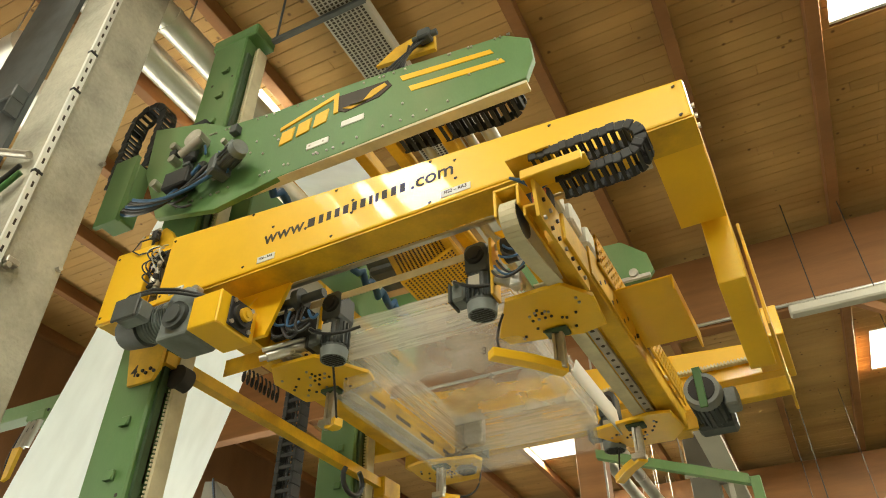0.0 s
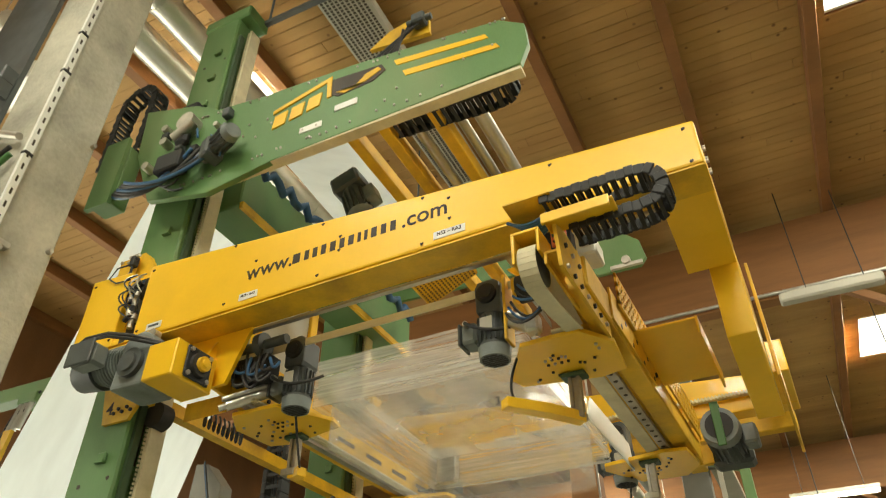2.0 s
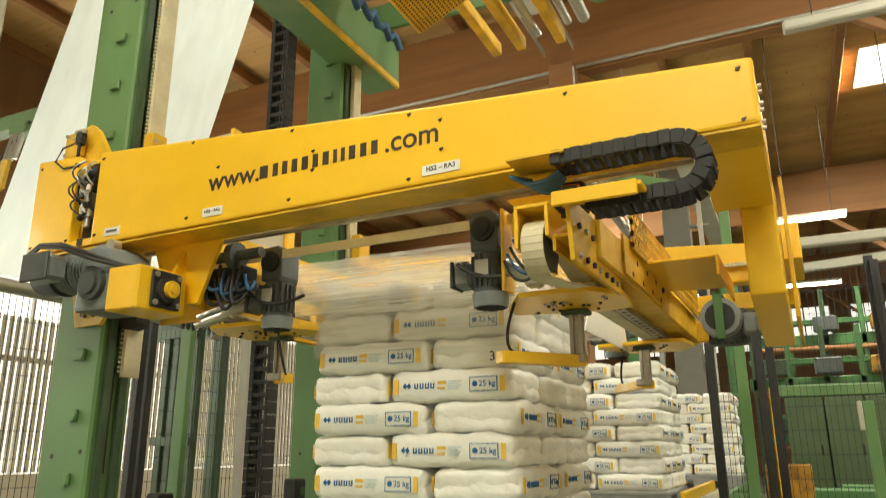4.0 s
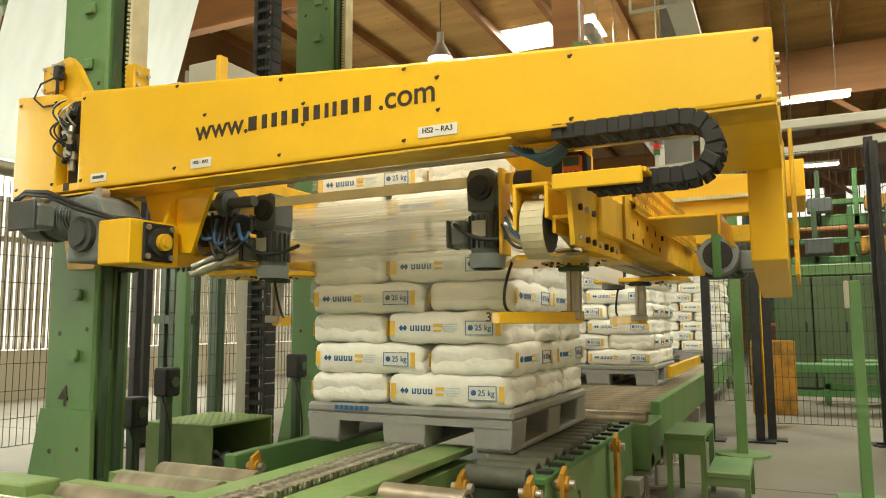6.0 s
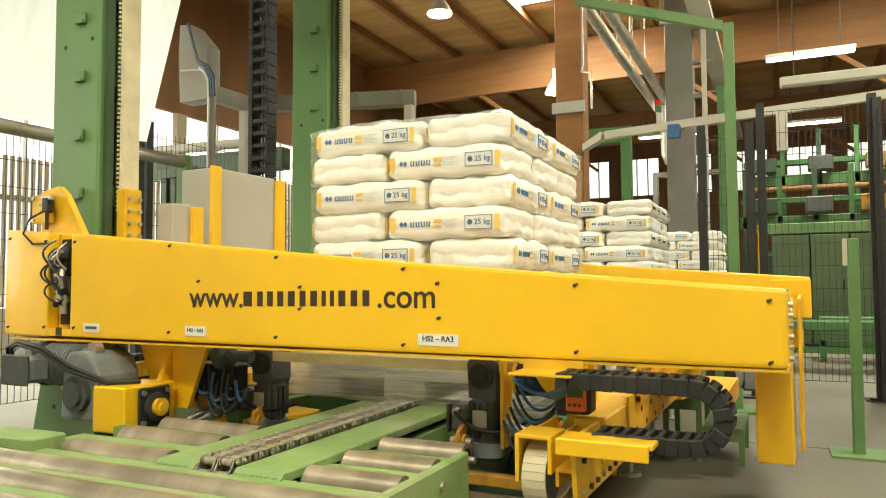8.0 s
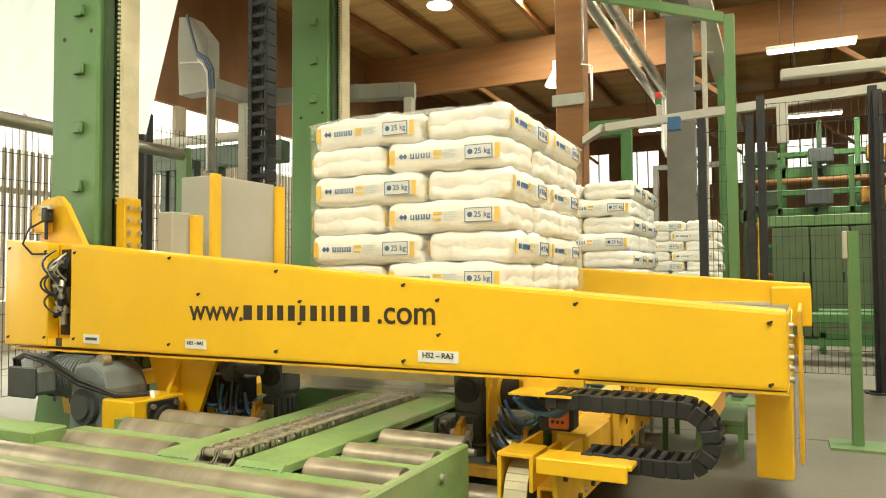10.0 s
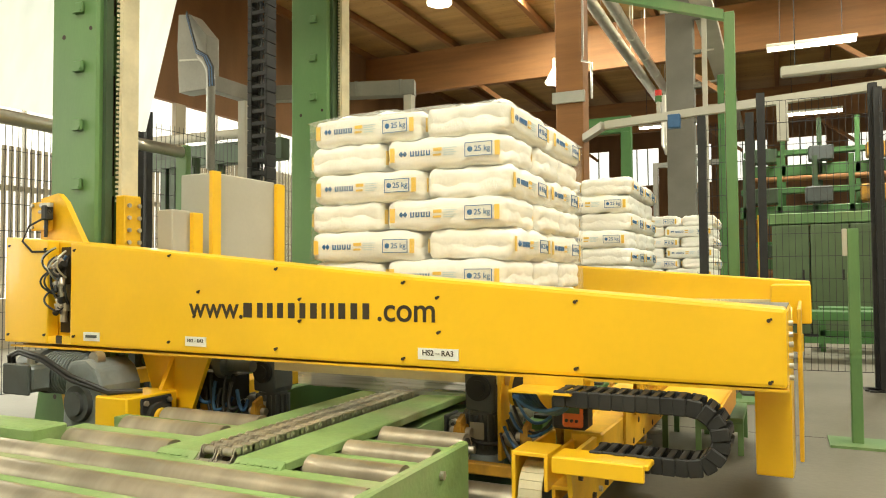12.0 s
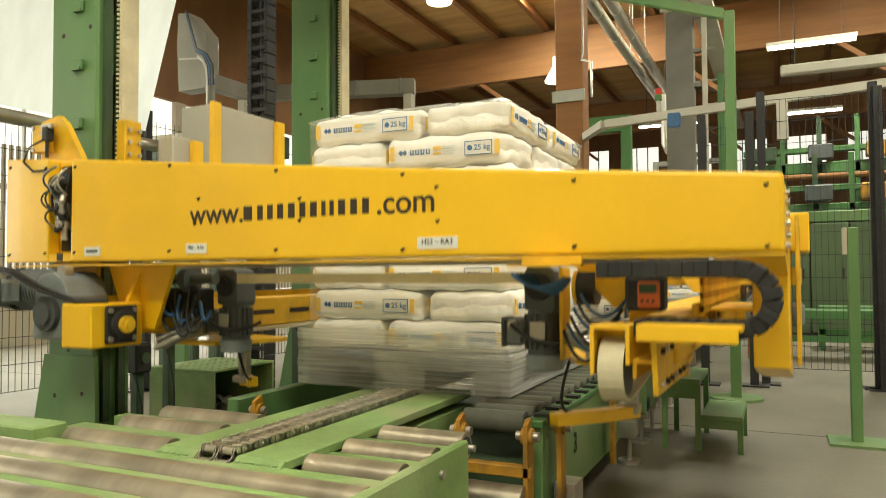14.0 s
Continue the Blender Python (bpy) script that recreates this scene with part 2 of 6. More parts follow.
class Shape:
    """Collects faces of one mesh."""

    def __init__(self):
        self.v, self.f, self.s = [], [], []

    def add(self, verts, faces, smooth=False, m=None):
        k = len(self.v)
        self.v += [tuple(m @ Vector(p)) if m else tuple(p) for p in verts]
        self.f += [tuple(i + k for i in q) for q in faces]
        self.s += [smooth] * len(faces)
        return self

    def box(self, x0, x1, y0, y1, z0, z1, b=0.0, m=None):
        lo, hi = (min(x0, x1), min(y0, y1), min(z0, z1)), (max(x0, x1), max(y0, y1), max(z0, z1))
        if b <= 0:
            vs = [(lo[0] if i & 1 == 0 else hi[0], lo[1] if i & 2 == 0 else hi[1], lo[2] if i & 4 == 0 else hi[2]) for i in range(8)]
            return self.add(vs, [(0, 2, 3, 1), (4, 5, 7, 6), (0, 1, 5, 4), (2, 6, 7, 3), (0, 4, 6, 2), (1, 3, 7, 5)], m=m)
        b = min(b, 0.49 * min(hi[i] - lo[i] for i in range(3)))
        vs = []
        for i in range(8):
            e = [hi[k] if i >> k & 1 else lo[k] for k in range(3)]
            d = [-b if i >> k & 1 else b for k in range(3)]
            for k in range(3):
                vs.append(tuple(e[j] if j == k else e[j] + d[j] for j in range(3)))
        fs = [tuple(3 * i + k for k in range(3)) for i in range(8)]
        for k in range(3):
            a, c = [j for j in range(3) if j != k]
            for side in (0, 1):
                q = [side << k, side << k | 1 << a, side << k | 1 << a | 1 << c, side << k | 1 << c]
                fs.append(tuple(3 * i + k for i in q))
            for s in range(4):
                i = (s & 1) << a | (s >> 1) << c
                j = i | 1 << k
                fs.append((3 * i + a, 3 * i + c, 3 * j + c, 3 * j + a))
        return self.add(vs, fs, m=m)

    def cyl(self, p, q, r, n=14, r2=None, m=None):
        p, q = Vector(p), Vector(q)
        w = (q - p).normalized()
        u = w.orthogonal().normalized()
        t = w.cross(u)
        r2 = r if r2 is None else r2
        vs = []
        for c, rad in ((p, r), (q, r2)):
            vs += [c + (u * math.cos(2 * math.pi * i / n) + t * math.sin(2 * math.pi * i / n)) * rad for i in range(n)]
        self.add(vs, [(i, (i + 1) % n, n + (i + 1) % n, n + i) for i in range(n)], True, m)
        self.add(vs[:n], [tuple(range(n))[::-1]], False, m)
        return self.add(vs[n:], [tuple(range(n))], False, m)

    def prism(self, poly, axis, a, b, m=None):
        """A polygon of two coordinates, drawn out along an axis from a to b."""
        def at(p, w):
            return {"x": (w, p[0], p[1]), "y": (p[0], w, p[1]), "z": (p[0], p[1], w)}[axis]
        n = len(poly)
        vs = [at(p, a) for p in poly] + [at(p, b) for p in poly]
        return self.add(vs, [tuple(range(n))[::-1], tuple(range(n, 2 * n))] + [(i, (i + 1) % n, n + (i + 1) % n, n + i) for i in range(n)], m=m)

    def tube(self, points, r, n=7, m=None):
        pts = [Vector(p) for p in points]
        vs, fs = [], []
        for k, p in enumerate(pts):
            w = (pts[min(k + 1, len(pts) - 1)] - pts[max(k - 1, 0)]).normalized()
            u = w.cross(Vector((0.12, 0.31, 0.94))).normalized()
            t = w.cross(u)
            vs += [p + (u * math.cos(2 * math.pi * i / n) + t * math.sin(2 * math.pi * i / n)) * r for i in range(n)]
            if k:
                fs += [((k - 1) * n + i, (k - 1) * n + (i + 1) % n, k * n + (i + 1) % n, k * n + i) for i in range(n)]
        self.add(vs, fs, True, m)
        self.add(vs[:n], [tuple(range(n))[::-1]], False, m)
        return self.add(vs[-n:], [tuple(range(n))], False, m)

    def drawn_in(self, k):
        """The same shape set closer to the operator's side, smaller by k."""
        self.v = [(k * p[0], k * p[1], k * p[2] + (1 - k) * 0.154) for p in self.v]
        return self

    def beside(self, k=0.8):
        """The same shape, nearer in plan."""
        self.v = [(k * p[0], k * p[1], p[2] if p[2] < 0.01 or p[2] > 6.9 else 1 + k * (p[2] - 1)) for p in self.v]
        return self

    def mesh(self, name, material, base=(0, 0, 0), soften=0.0):
        me = bpy.data.meshes.new(name)
        me.from_pydata([(p[0] - base[0], p[1] - base[1], p[2] - base[2]) for p in self.v], [], self.f)
        me.polygons.foreach_set("use_smooth", self.s)
        bm = bmesh.new()
        bm.from_mesh(me)
        bmesh.ops.recalc_face_normals(bm, faces=bm.faces[:])
        if soften:
            sharp = [e for e in bm.edges if len(e.link_faces) == 2 and e.calc_face_angle(0) > 0.5]
            bmesh.ops.bevel(bm, geom=sharp, offset=soften, segments=2, affect="EDGES", profile=0.6, clamp_overlap=True)
        bm.to_mesh(me)
        bm.free()
        me.materials.append(material)
        return me


def sag(a, b, drop, n=12, side=(0, 0, 0)):
    """Points of a cable that hangs from a to b."""
    a, b, side = Vector(a), Vector(b), Vector(side)
    return [a.lerp(b, i / n) + (Vector((0, 0, -drop)) + side) * (4 * (i / n) * (1 - i / n)) for i in range(n + 1)]


def thing(name, base, label, category, group="", kind=""):
    ob = new(name)
    ob.location = base
    ob.empty_display_size = 0.1
    return tagged(ob, label, category, group, kind)


def origin(ob):
    while ob.parent:
        ob = ob.parent
    return tuple(ob.location)


def part(name, shape, material, parent, label="", soften=0.0, kind=""):
    """One mesh under a thing or under a part; the shape is given in the world."""
    ob = new(name, shape.mesh(name, material, origin(parent), soften))
    ob.parent = parent
    return tagged(ob, label, kind=kind)


def single(name, shape, material, base, label, category, group="", kind="", soften=0.0):
    ob = new(name, shape.mesh(name, material, base, soften))
    ob.location = base
    return tagged(ob, label, category, group, kind)


def letters(text, size, material, m, parent, label="", name="lettering"):
    """Raised lettering; m lays it into the thing's space (x along the line, y up)."""
    cu = bpy.data.curves.new("lettering", "FONT")
    cu.body, cu.size, cu.extrude, cu.offset, cu.align_x, cu.align_y = text, size, 0.0008, size * 0.009, "CENTER", "CENTER"
    tmp = bpy.data.objects.new("lettering", cu)
    scene.collection.objects.link(tmp)
    me = bpy.data.meshes.new_from_object(tmp.evaluated_get(bpy.context.evaluated_depsgraph_get()))
    bpy.data.objects.remove(tmp)
    base = Matrix.Translation([-c for c in origin(parent)]) if parent else Matrix()
    me.transform(base @ m)
    me.materials.clear()
    me.materials.append(material)
    ob = new(name, me)
    ob.parent = parent
    return tagged(ob, label)


def facing_front(x, y, z):
    return pose(x, y, z, 90, 0, 0)

# ---- the hall ----
single("floor", Shape().box(-10, 6, -6, 30, -0.2, 0), FLOOR, (0, 0, 0), "worn grey concrete hall floor", "floor", kind="structure")


for a in ((-10, 6, 4.98, 4.99), (-10, 6, 9.98, 9.99)):
    single("floor_joint", Shape().box(a[0], a[1], a[2], a[3], 0.0005, 0.0015), INK_SHADE, (0, a[2], 0), "dark joint in the concrete floor", "floor joint", "floor joints", "structure")


def make_ceiling():
    """Narrow boards in rows, cut where the rooflights are."""
    s = Shape()
    rnd = random.Random(3)
    w = 0.135
    for row in range(267):
        y = -6.0 + row * w
        gaps = [(a, b) for a, b, c, d in SKY if c < y + w and y < d]
        x = -10.0 - rnd.random() * 3
        while x < 6:
            x2 = x + 3.0 + rnd.random() * 2
            pieces = [(x, x2 - 0.004)]
            for a, b in gaps:
                pieces = [q for p, r in pieces for q in ((p, min(r, a)), (max(p, b), r)) if q[1] - q[0] > 0.01]
            for p, r in pieces:
                s.box(p, r, y, y + w - 0.006, 7.0 + rnd.random() * 0.003, 7.02)
            x = x2
    return single("ceiling", s, BOARD, (0, 0, 7), "ceiling of narrow knotty pine boards", "ceiling", kind="structure")


# fourth and last openings are unseen, added for the key and fill lamps
SKY = [(1.45, 3.2, 4.55, 5.42), (1.6, 3.0, 11.9, 13.3), (-4.4, -3.0, -1.5, -0.6), (-1.5, 1.5, -4.0, -2.6), (-4.4, -3.95, 3.6, 4.1), (-5.0, -3.0, 13.4, 14.6), (-4.6, -3.2, 19.6, 20.8), (2.6, 3.8, -1.0, 3.0)]
make_ceiling()
for a, b, c, d in SKY:
    w = thing("window_roof", ((a + b) / 2, (c + d) / 2, 7.02), "bright rooflight pane in the timber ceiling, some added as light sources", "rooflight", kind="structure")
    part("pane", Shape().box(a, b, c, d, 7.025, 7.035), PANE_ROOF, w)
    fr = Shape()
    for q in ((a - 0.03, a, c, d), (b, b + 0.03, c, d), (a, b, c - 0.03, c), (a, b, d, d + 0.03)):
        fr.box(*q, 7.022, 7.06)
    part("frame", fr, LABEL, w)
single("roof_cover", Shape().box(-10.2, 6.2, -6.2, 30.2, 7.2, 7.3), GLULAM, (0, 0, 7.2), "dark roof deck above the boards", "roof", kind="structure")

for i in range(-8, 5):
    x = 0.03 + 1.25 * i
    single("purlin", Shape().box(x - 0.06, x + 0.06, -6, 30, 6.82, 6.998, 0.006), GLULAM, (x, 0, 6.82), "brown timber roof purlin under the boards", "roof beam", "roof purlins", "structure")
for y in (-0.6, 8.4, 16.6, 24.6):
    if y < 0:
        continue
    single("roof_beam", Shape().box(-10, 6, y, y + 0.2, 5.75, 6.81, 0.01), GLULAM, (0, y, 5.75), "deep reddish glulam timber roof beam", "roof beam", "main roof beams", "structure")
    for k, x0 in enumerate((-1.0, -5.6, 2.2)):
        s = Shape().box(-0.05, 0.05, -0.05, 0.05, 0, 1.75, 0.005, m=pose(x0, y + 0.1, 4.9, 0, -52, 0))
        single("knee_brace", s, GLULAM, (x0, y, 4.9), "diagonal timber brace under the roof beam", "brace", "braces", "structure")

# walls, with a long band of windows on the side
wall = Shape().box(-10.2, -10, -6, 30, 0, 0.7)
for y in range(-6, 31, 4):
    wall.box(-10.2, -10, y - 0.12, y + 0.12, 0.7, 4.2)
single("wall_west", wall, WALLW, (-10, 0, 0), "pale hall wall with a long band of windows", "wall", kind="structure")
single("wall_west_upper", Shape().box(-10.2, -10, -6, 30, 4.2, 7.0), WALLB, (-10, 0, 4.2), "brown timber cladding above the windows", "wall", kind="structure")
for i, y in enumerate(range(-6, 30, 4)):
    w = thing("window_%d" % (i + 1), (-10.1, y + 2, 0.7), "bright daylit hall window behind pale upright slats", "window", "side windows", "structure")
    part("pane", Shape().box(-10.12, -10.1, y + 0.12, y + 3.88, 0.7, 4.2), PANE, w)
    for k in range(1, 4):
        part("glazing_bar", Shape().box(-10.1, -10.05, y + k - 0.02, y + k + 0.02, 0.7, 4.2), ZINC, w)
    part("transom", Shape().box(-10.099, -10.04, y + 0.12, y + 3.88, 2.26, 2.34), GREYL, w)
    slats = Shape()
    for k in range(34):
        a = y + 0.20 + 0.108 * k
        slats.box(-10.03, -9.99, a, a + 0.05, 0.72, 2.9 if i % 2 else 3.3)
    part("upright_slats", slats, WALLW, w, "pale upright slats", kind="stuff")
wall = Shape().box(-10, 6, 30, 30.2, 0, 4.6).box(-10, 6, 30, 30.2, 6.1, 7.0)
for x in range(-10, 7, 2):
    wall.box(x - 0.35, x + 0.35, 30, 30.2, 4.6, 6.1)
single("wall_north", wall, WALLB, (0, 30, 0), "brown timber far wall with a strip of windows", "wall", kind="structure")
w = thing("window_far", (0, 30.1, 4.6), "bright strip of far windows", "window", kind="structure")
for x in range(-10, 6, 2):
    part("pane", Shape().box(x + 0.35, x + 1.65, 30.08, 30.1, 4.6, 6.1), PANE, w)
    for k in (1, 2):
        part("glazing_bar", Shape().box(x + 0.35 + 0.433 * k - 0.02, x + 0.35 + 0.433 * k + 0.02, 30.03, 30.079, 4.6, 6.1), GREENK, w)
single("wall_east", Shape().box(6, 6.2, -6, 30, 0, 7.0), WALLW, (6, 0, 0), "pale plastered hall wall", "wall", kind="structure")
single("wall_south", Shape().box(-10, 6, -6.2, -6, 0, 7.0), WALLW, (0, -6, 0), "pale plastered hall wall", "wall", kind="structure")

# ---- concrete column with cable trunking beside the camera ----
col = thing("concrete_column", (-3.5, 1.74, 0), "rough grey concrete column with a slotted trunking", "column", kind="structure")
part("shaft", Shape().box(-4.62, -4.13, 1.95, 2.40, 0, 7.0, 0.012).beside(), CONCRETE, col)
part("cable_trunking", Shape().box(-4.13, -4.10, 1.93, 1.985, 0, 7.0).beside(), LABEL, col, "slotted cream plastic trunking")
for i in range(34):
    z = 3.0 + i * 0.11
    part("slot", Shape().box(-4.1005, -4.098, 1.95, 1.965, z, z + 0.05).beside(), INK_SHADE, col)
for z in (3.62, 4.45, 5.3, 5.75):
    part("tie", Shape().box(-4.135, -4.093, 1.925, 1.99, z, z + 0.02).beside(), BLACK, col)
part("clamp", Shape().box(-4.13, -4.07, 2.0, 2.09, 3.72, 3.77, 0.008).cyl((-4.1, 2.02, 3.7), (-4.06, 2.02, 3.7), 0.02).beside(), STEEL, col)
for y, z in ((2.36, 3.9), (2.37, 4.9)):
    part("anchor", Shape().cyl((-4.13, y, z), (-4.09, y, z), 0.018, 8).beside(), STEEL, col)
part("steel_web", Shape().box(-5.4, -4.63, 1.90, 1.94, 0, 7.0).beside(), GREY, col, "dark grey steel sheet")
part("bracket", Shape().box(-4.85, -4.63, 1.78, 1.90, 5.35, 5.5, 0.01).box(-4.665, -4.635, 1.79, 1.895, 5.2, 5.36).beside(), GREY, col)
part("cable", Shape().tube(sag((-5.2, 1.85, 4.15), (-4.2, 1.9, 4.45), 0.12), 0.022).beside(), GREEN2, col, "green cable")
part("cable", Shape().tube(sag((-5.2, 1.83, 4.2), (-4.2, 1.88, 4.5), 0.10), 0.018).beside(), CABLE, col)
part("conduit", Shape().tube([(-5.4, 1.86, 4.75), (-4.75, 1.86, 4.85), (-4.6, 1.86, 4.8), (-4.2, 1.9, 4.62)], 0.03).beside(), STEEL, col, "bent steel conduit")

# ---- green lift columns ----


def lift_column(y, number):
    c = thing("lift_column", (-3.14, y + 0.11, 0), "tall green steel lift column with a toothed belt", "machine column", "lift columns")
    part("post", Shape().box(-3.31, -2.98, y, y + 0.21, 0, 5.95, 0.012), GREEN, c)
    part("base_flare", Shape().prism([(-3.42, 0.05), (-2.93, 0.05), (-2.95, 0.62), (-3.30, 0.62)], "y", y - 0.025, y - 0.003), GREEN, c)
    part("rail", Shape().box(-2.978, -2.955, y + 0.03, y + 0.07, 0.3, 5.7).box(-2.978, -2.955, y + 0.12, y + 0.16, 0.3, 5.7), GREENK, c, "dark steel guide rail")
    part("belt", Shape().box(-2.935, -2.915, y + 0.09, y + 0.19, 1.35, 5.8), CREAM, c, "cream toothed lift belt")
    for k in range(17):
        z = 0.85 + 0.29 * k
        part("lug", Shape().box(-3.13, -3.07, y - 0.02, y, z, z + 0.055, 0.006).box(-3.13, -3.075, y - 0.026, y, z, z + 0.015), GREEN, c)
    for z in (0.42, 0.98, 2.2, 3.4, 4.6, 5.4):
        face = y - (0.0255 if z < 0.62 else 0.0005)
        part("bolt_hole", Shape().cyl((-3.22, face - 0.001, z), (-3.22, face, z), 0.012), INK_SHADE, c)
        part("bolt_hole", Shape().cyl((-3.03, face - 0.001, z + 0.02), (-3.03, face, z + 0.02), 0.011), INK_SHADE, c)
    teeth = Shape()
    for k in range(192):
        teeth.box(-2.947, -2.935, y + 0.082, y + 0.092, 1.37 + 0.023 * k, 1.381 + 0.023 * k)
    part("belt_teeth", teeth, CREAM, c, kind="stuff")
    for q in (0.9, 1.5, 2.3, 3.1, 3.9):
        part("slot", Shape().box(-2.9795, -2.9775, y + 0.09, y + 0.10, q, q + 0.5), INK_SHADE, c)
    part("head", Shape().box(-3.33, -2.88, y - 0.01, y + 0.22, 5.88, 6.0, 0.012), GREEN, c)
    if number:
        letters(number, 0.14, INK_SHADE, facing_front(-3.17, y - 0.004, 0.675), c, "black stencilled number")
    return c


lc = lift_column(2.44, "4")
part("cable_box", Shape().box(-3.24, -3.08, 2.36, 2.438, 4.80, 4.90, 0.012), BLACK, lc, "black cable box")
lift_column(4.41, "")
s = thing("column_tie_beam", (-2.9, 3.7, 4.0), "green box beam that ties the lift columns", "beam")
part("box_section", Shape().box(-3.1, -2.78, 2.66, 5.0, 4.05, 4.45, 0.01), GREEN, s)
part("edge_strip", Shape().box(-2.777, -2.75, 2.66, 4.95, 4.02, 4.07), YELLOW2, s, "yellow edge strip")

# ---- the film unit overhead ----
ARM = [(-3.45, 4.86), (-2.95, 4.69), (-2.74, 4.55), (-2.34, 4.49), (-1.7, 4.44), (-0.78, 4.31), (-0.64, 4.2), (-0.63, 4.03), (-0.68, 3.9), (-2.2, 3.87), (-2.66, 3.8), (-3.16, 3.92), (-3.40, 4.4)]


BACK = [(-3.3, 4.75), (-2.0, 4.7), (-0.78, 4.62), (-0.6, 4.45), (-0.57, 4.28), (-0.62, 4.22), (-0.95, 4.22), (-1.3, 4.42), (-3.2, 4.5)]


def film_arm(y0, y1, front):
    a = thing("film_unit_arm", (-2.0, y0, 3.8), "green riveted steel arm plate of the film unit", "machine arm", "film unit arms")
    part("plate", Shape().prism(ARM if front else BACK, "y", y0, y1), GREEN, a, soften=0.006)
    yb = y0 - 0.004
    if not front:
        part("end_fitting", Shape().cyl((-0.72, y0 - 0.05, 4.27), (-0.72, y0, 4.27), 0.035, 14).box(-0.85, -0.6, y0 - 0.03, y0, 4.22, 4.25), STEEL, a)
        return a
    part("slot_inlay", Shape().prism([(-1.42, 4.32), (-0.86, 4.23), (-0.84, 4.19), (-1.40, 4.27)], "y", yb, y0), YELLOW, a, "long yellow slot")
    part("slot_inlay", Shape().prism([(-1.36, 4.20), (-0.80, 4.12), (-0.78, 4.08), (-1.34, 4.15)], "y", yb, y0), YELLOW, a, "long yellow slot")
    # the plate is not pierced; this dark patch paints the opening's shade
    part("cutout", Shape().prism([(-1.86, 4.37), (-1.50, 4.33), (-1.47, 4.27), (-1.55, 4.215), (-1.78, 4.20), (-1.86, 4.25)], "y", yb, y0), INK_SHADE, a, "dark patch painted as a shaded cut-out")
    part("inner_bracket", Shape().prism([(-1.80, 4.24), (-1.68, 4.215), (-1.60, 4.30), (-1.52, 4.315), (-1.50, 4.285), (-1.60, 4.235), (-1.74, 4.205)], "y", yb - 0.003, yb), YELLOW2, a, "yellow bracket in the cut-out")
    rnd = random.Random(7)
    for k in range(64):
        x = -3.0 + 2.3 * rnd.random()
        z = (4.40 - 0.12 * (x + 1.7) / 1.1) if k % 2 else 3.93 + 0.02 * rnd.random()
        if k % 5 == 0:
            z = 4.0 + 0.3 * rnd.random()
        part("bolt", Shape().cyl((x, yb - 0.004, z), (x, y0, z), 0.0075, 6), STEEL, a)
    part("lower_rail", Shape().box(-2.6, -0.68, y0 + 0.004, y1 + 0.03, 3.868, 3.888), CREAM, a, "pale slide rail")
    return a


arm_f = film_arm(2.27, 2.31, True)
# plain emblem in place of the maker's mark
for k, x in enumerate((-2.24, -2.12, -2.00)):
    part("emblem", Shape().prism([(x, 4.13 + k * 0.02), (x + 0.09, 4.145 + k * 0.02), (x + 0.10, 4.25 + k * 0.02), (x + 0.01, 4.235 + k * 0.02)], "y", 2.262, 2.27), YELLOW, arm_f, "yellow emblem bar")
part("emblem", Shape().prism([(-2.25, 4.29), (-1.84, 4.40), (-1.83, 4.22), (-1.86, 4.22), (-1.87, 4.36), (-2.25, 4.26)], "y", 2.262, 2.27), YELLOW, arm_f, "yellow angled emblem line")
for x, z in ((-1.95, 4.02), (-1.72, 4.10)):
    part("rating_label", Shape().box(x - 0.075, x + 0.075, 2.264, 2.27, z - 0.022, z + 0.022), LABEL, arm_f, "silver rating label")
arm_b = film_arm(4.73, 4.77, False)


def motor_parts(name, parent, at, m, label, length=0.24):
    mm = Matrix.Translation(at) @ m
    b = part(name, Shape().cyl((0, 0, 0), (length, 0, 0), 0.07, 18, m=mm), GREY, parent, label)
    for k in range(14):
        part("fin", Shape().box(0.03, length - 0.05, 0.066, 0.085, -0.004, 0.004, m=mm @ Matrix.Rotation(2 * math.pi * k / 14, 4, "X")), GREY, b)
    part("fan_cover", Shape().cyl((length - 0.04, 0, 0), (length + 0.03, 0, 0), 0.082, 18, 0.07, m=mm), GREYM, b)
    part("terminal_box", Shape().box(0.05, 0.17, -0.05, 0.05, 0.07, 0.14, 0.008, m=mm), GREYM, b)
    part("gearbox", Shape().box(-0.13, 0.0, -0.085, 0.085, -0.10, 0.09, 0.015, m=mm), GREY, b)
    return b


motor_parts("motor", arm_f, (-2.58, 2.19, 4.07), pose(0, 0, 0, 0, 0, -20) @ Matrix.Scale(0.72, 4), "grey geared motor with a terminal box")
part("valve_block", Shape().box(-3.05, -2.85, 2.16, 2.26, 4.02, 4.16, 0.01).box(-3.0, -2.9, 2.2, 2.26, 4.28, 4.45, 0.02), BLACK, arm_f, "black finned valve block")
part("drive_coupling", Shape().cyl((-2.92, 2.18, 4.45), (-2.92, 2.27, 4.45), 0.07).cyl((-3.0, 2.2, 4.33), (-2.85, 2.2, 4.42), 0.035), STEEL, arm_f)
rnd = random.Random(21)
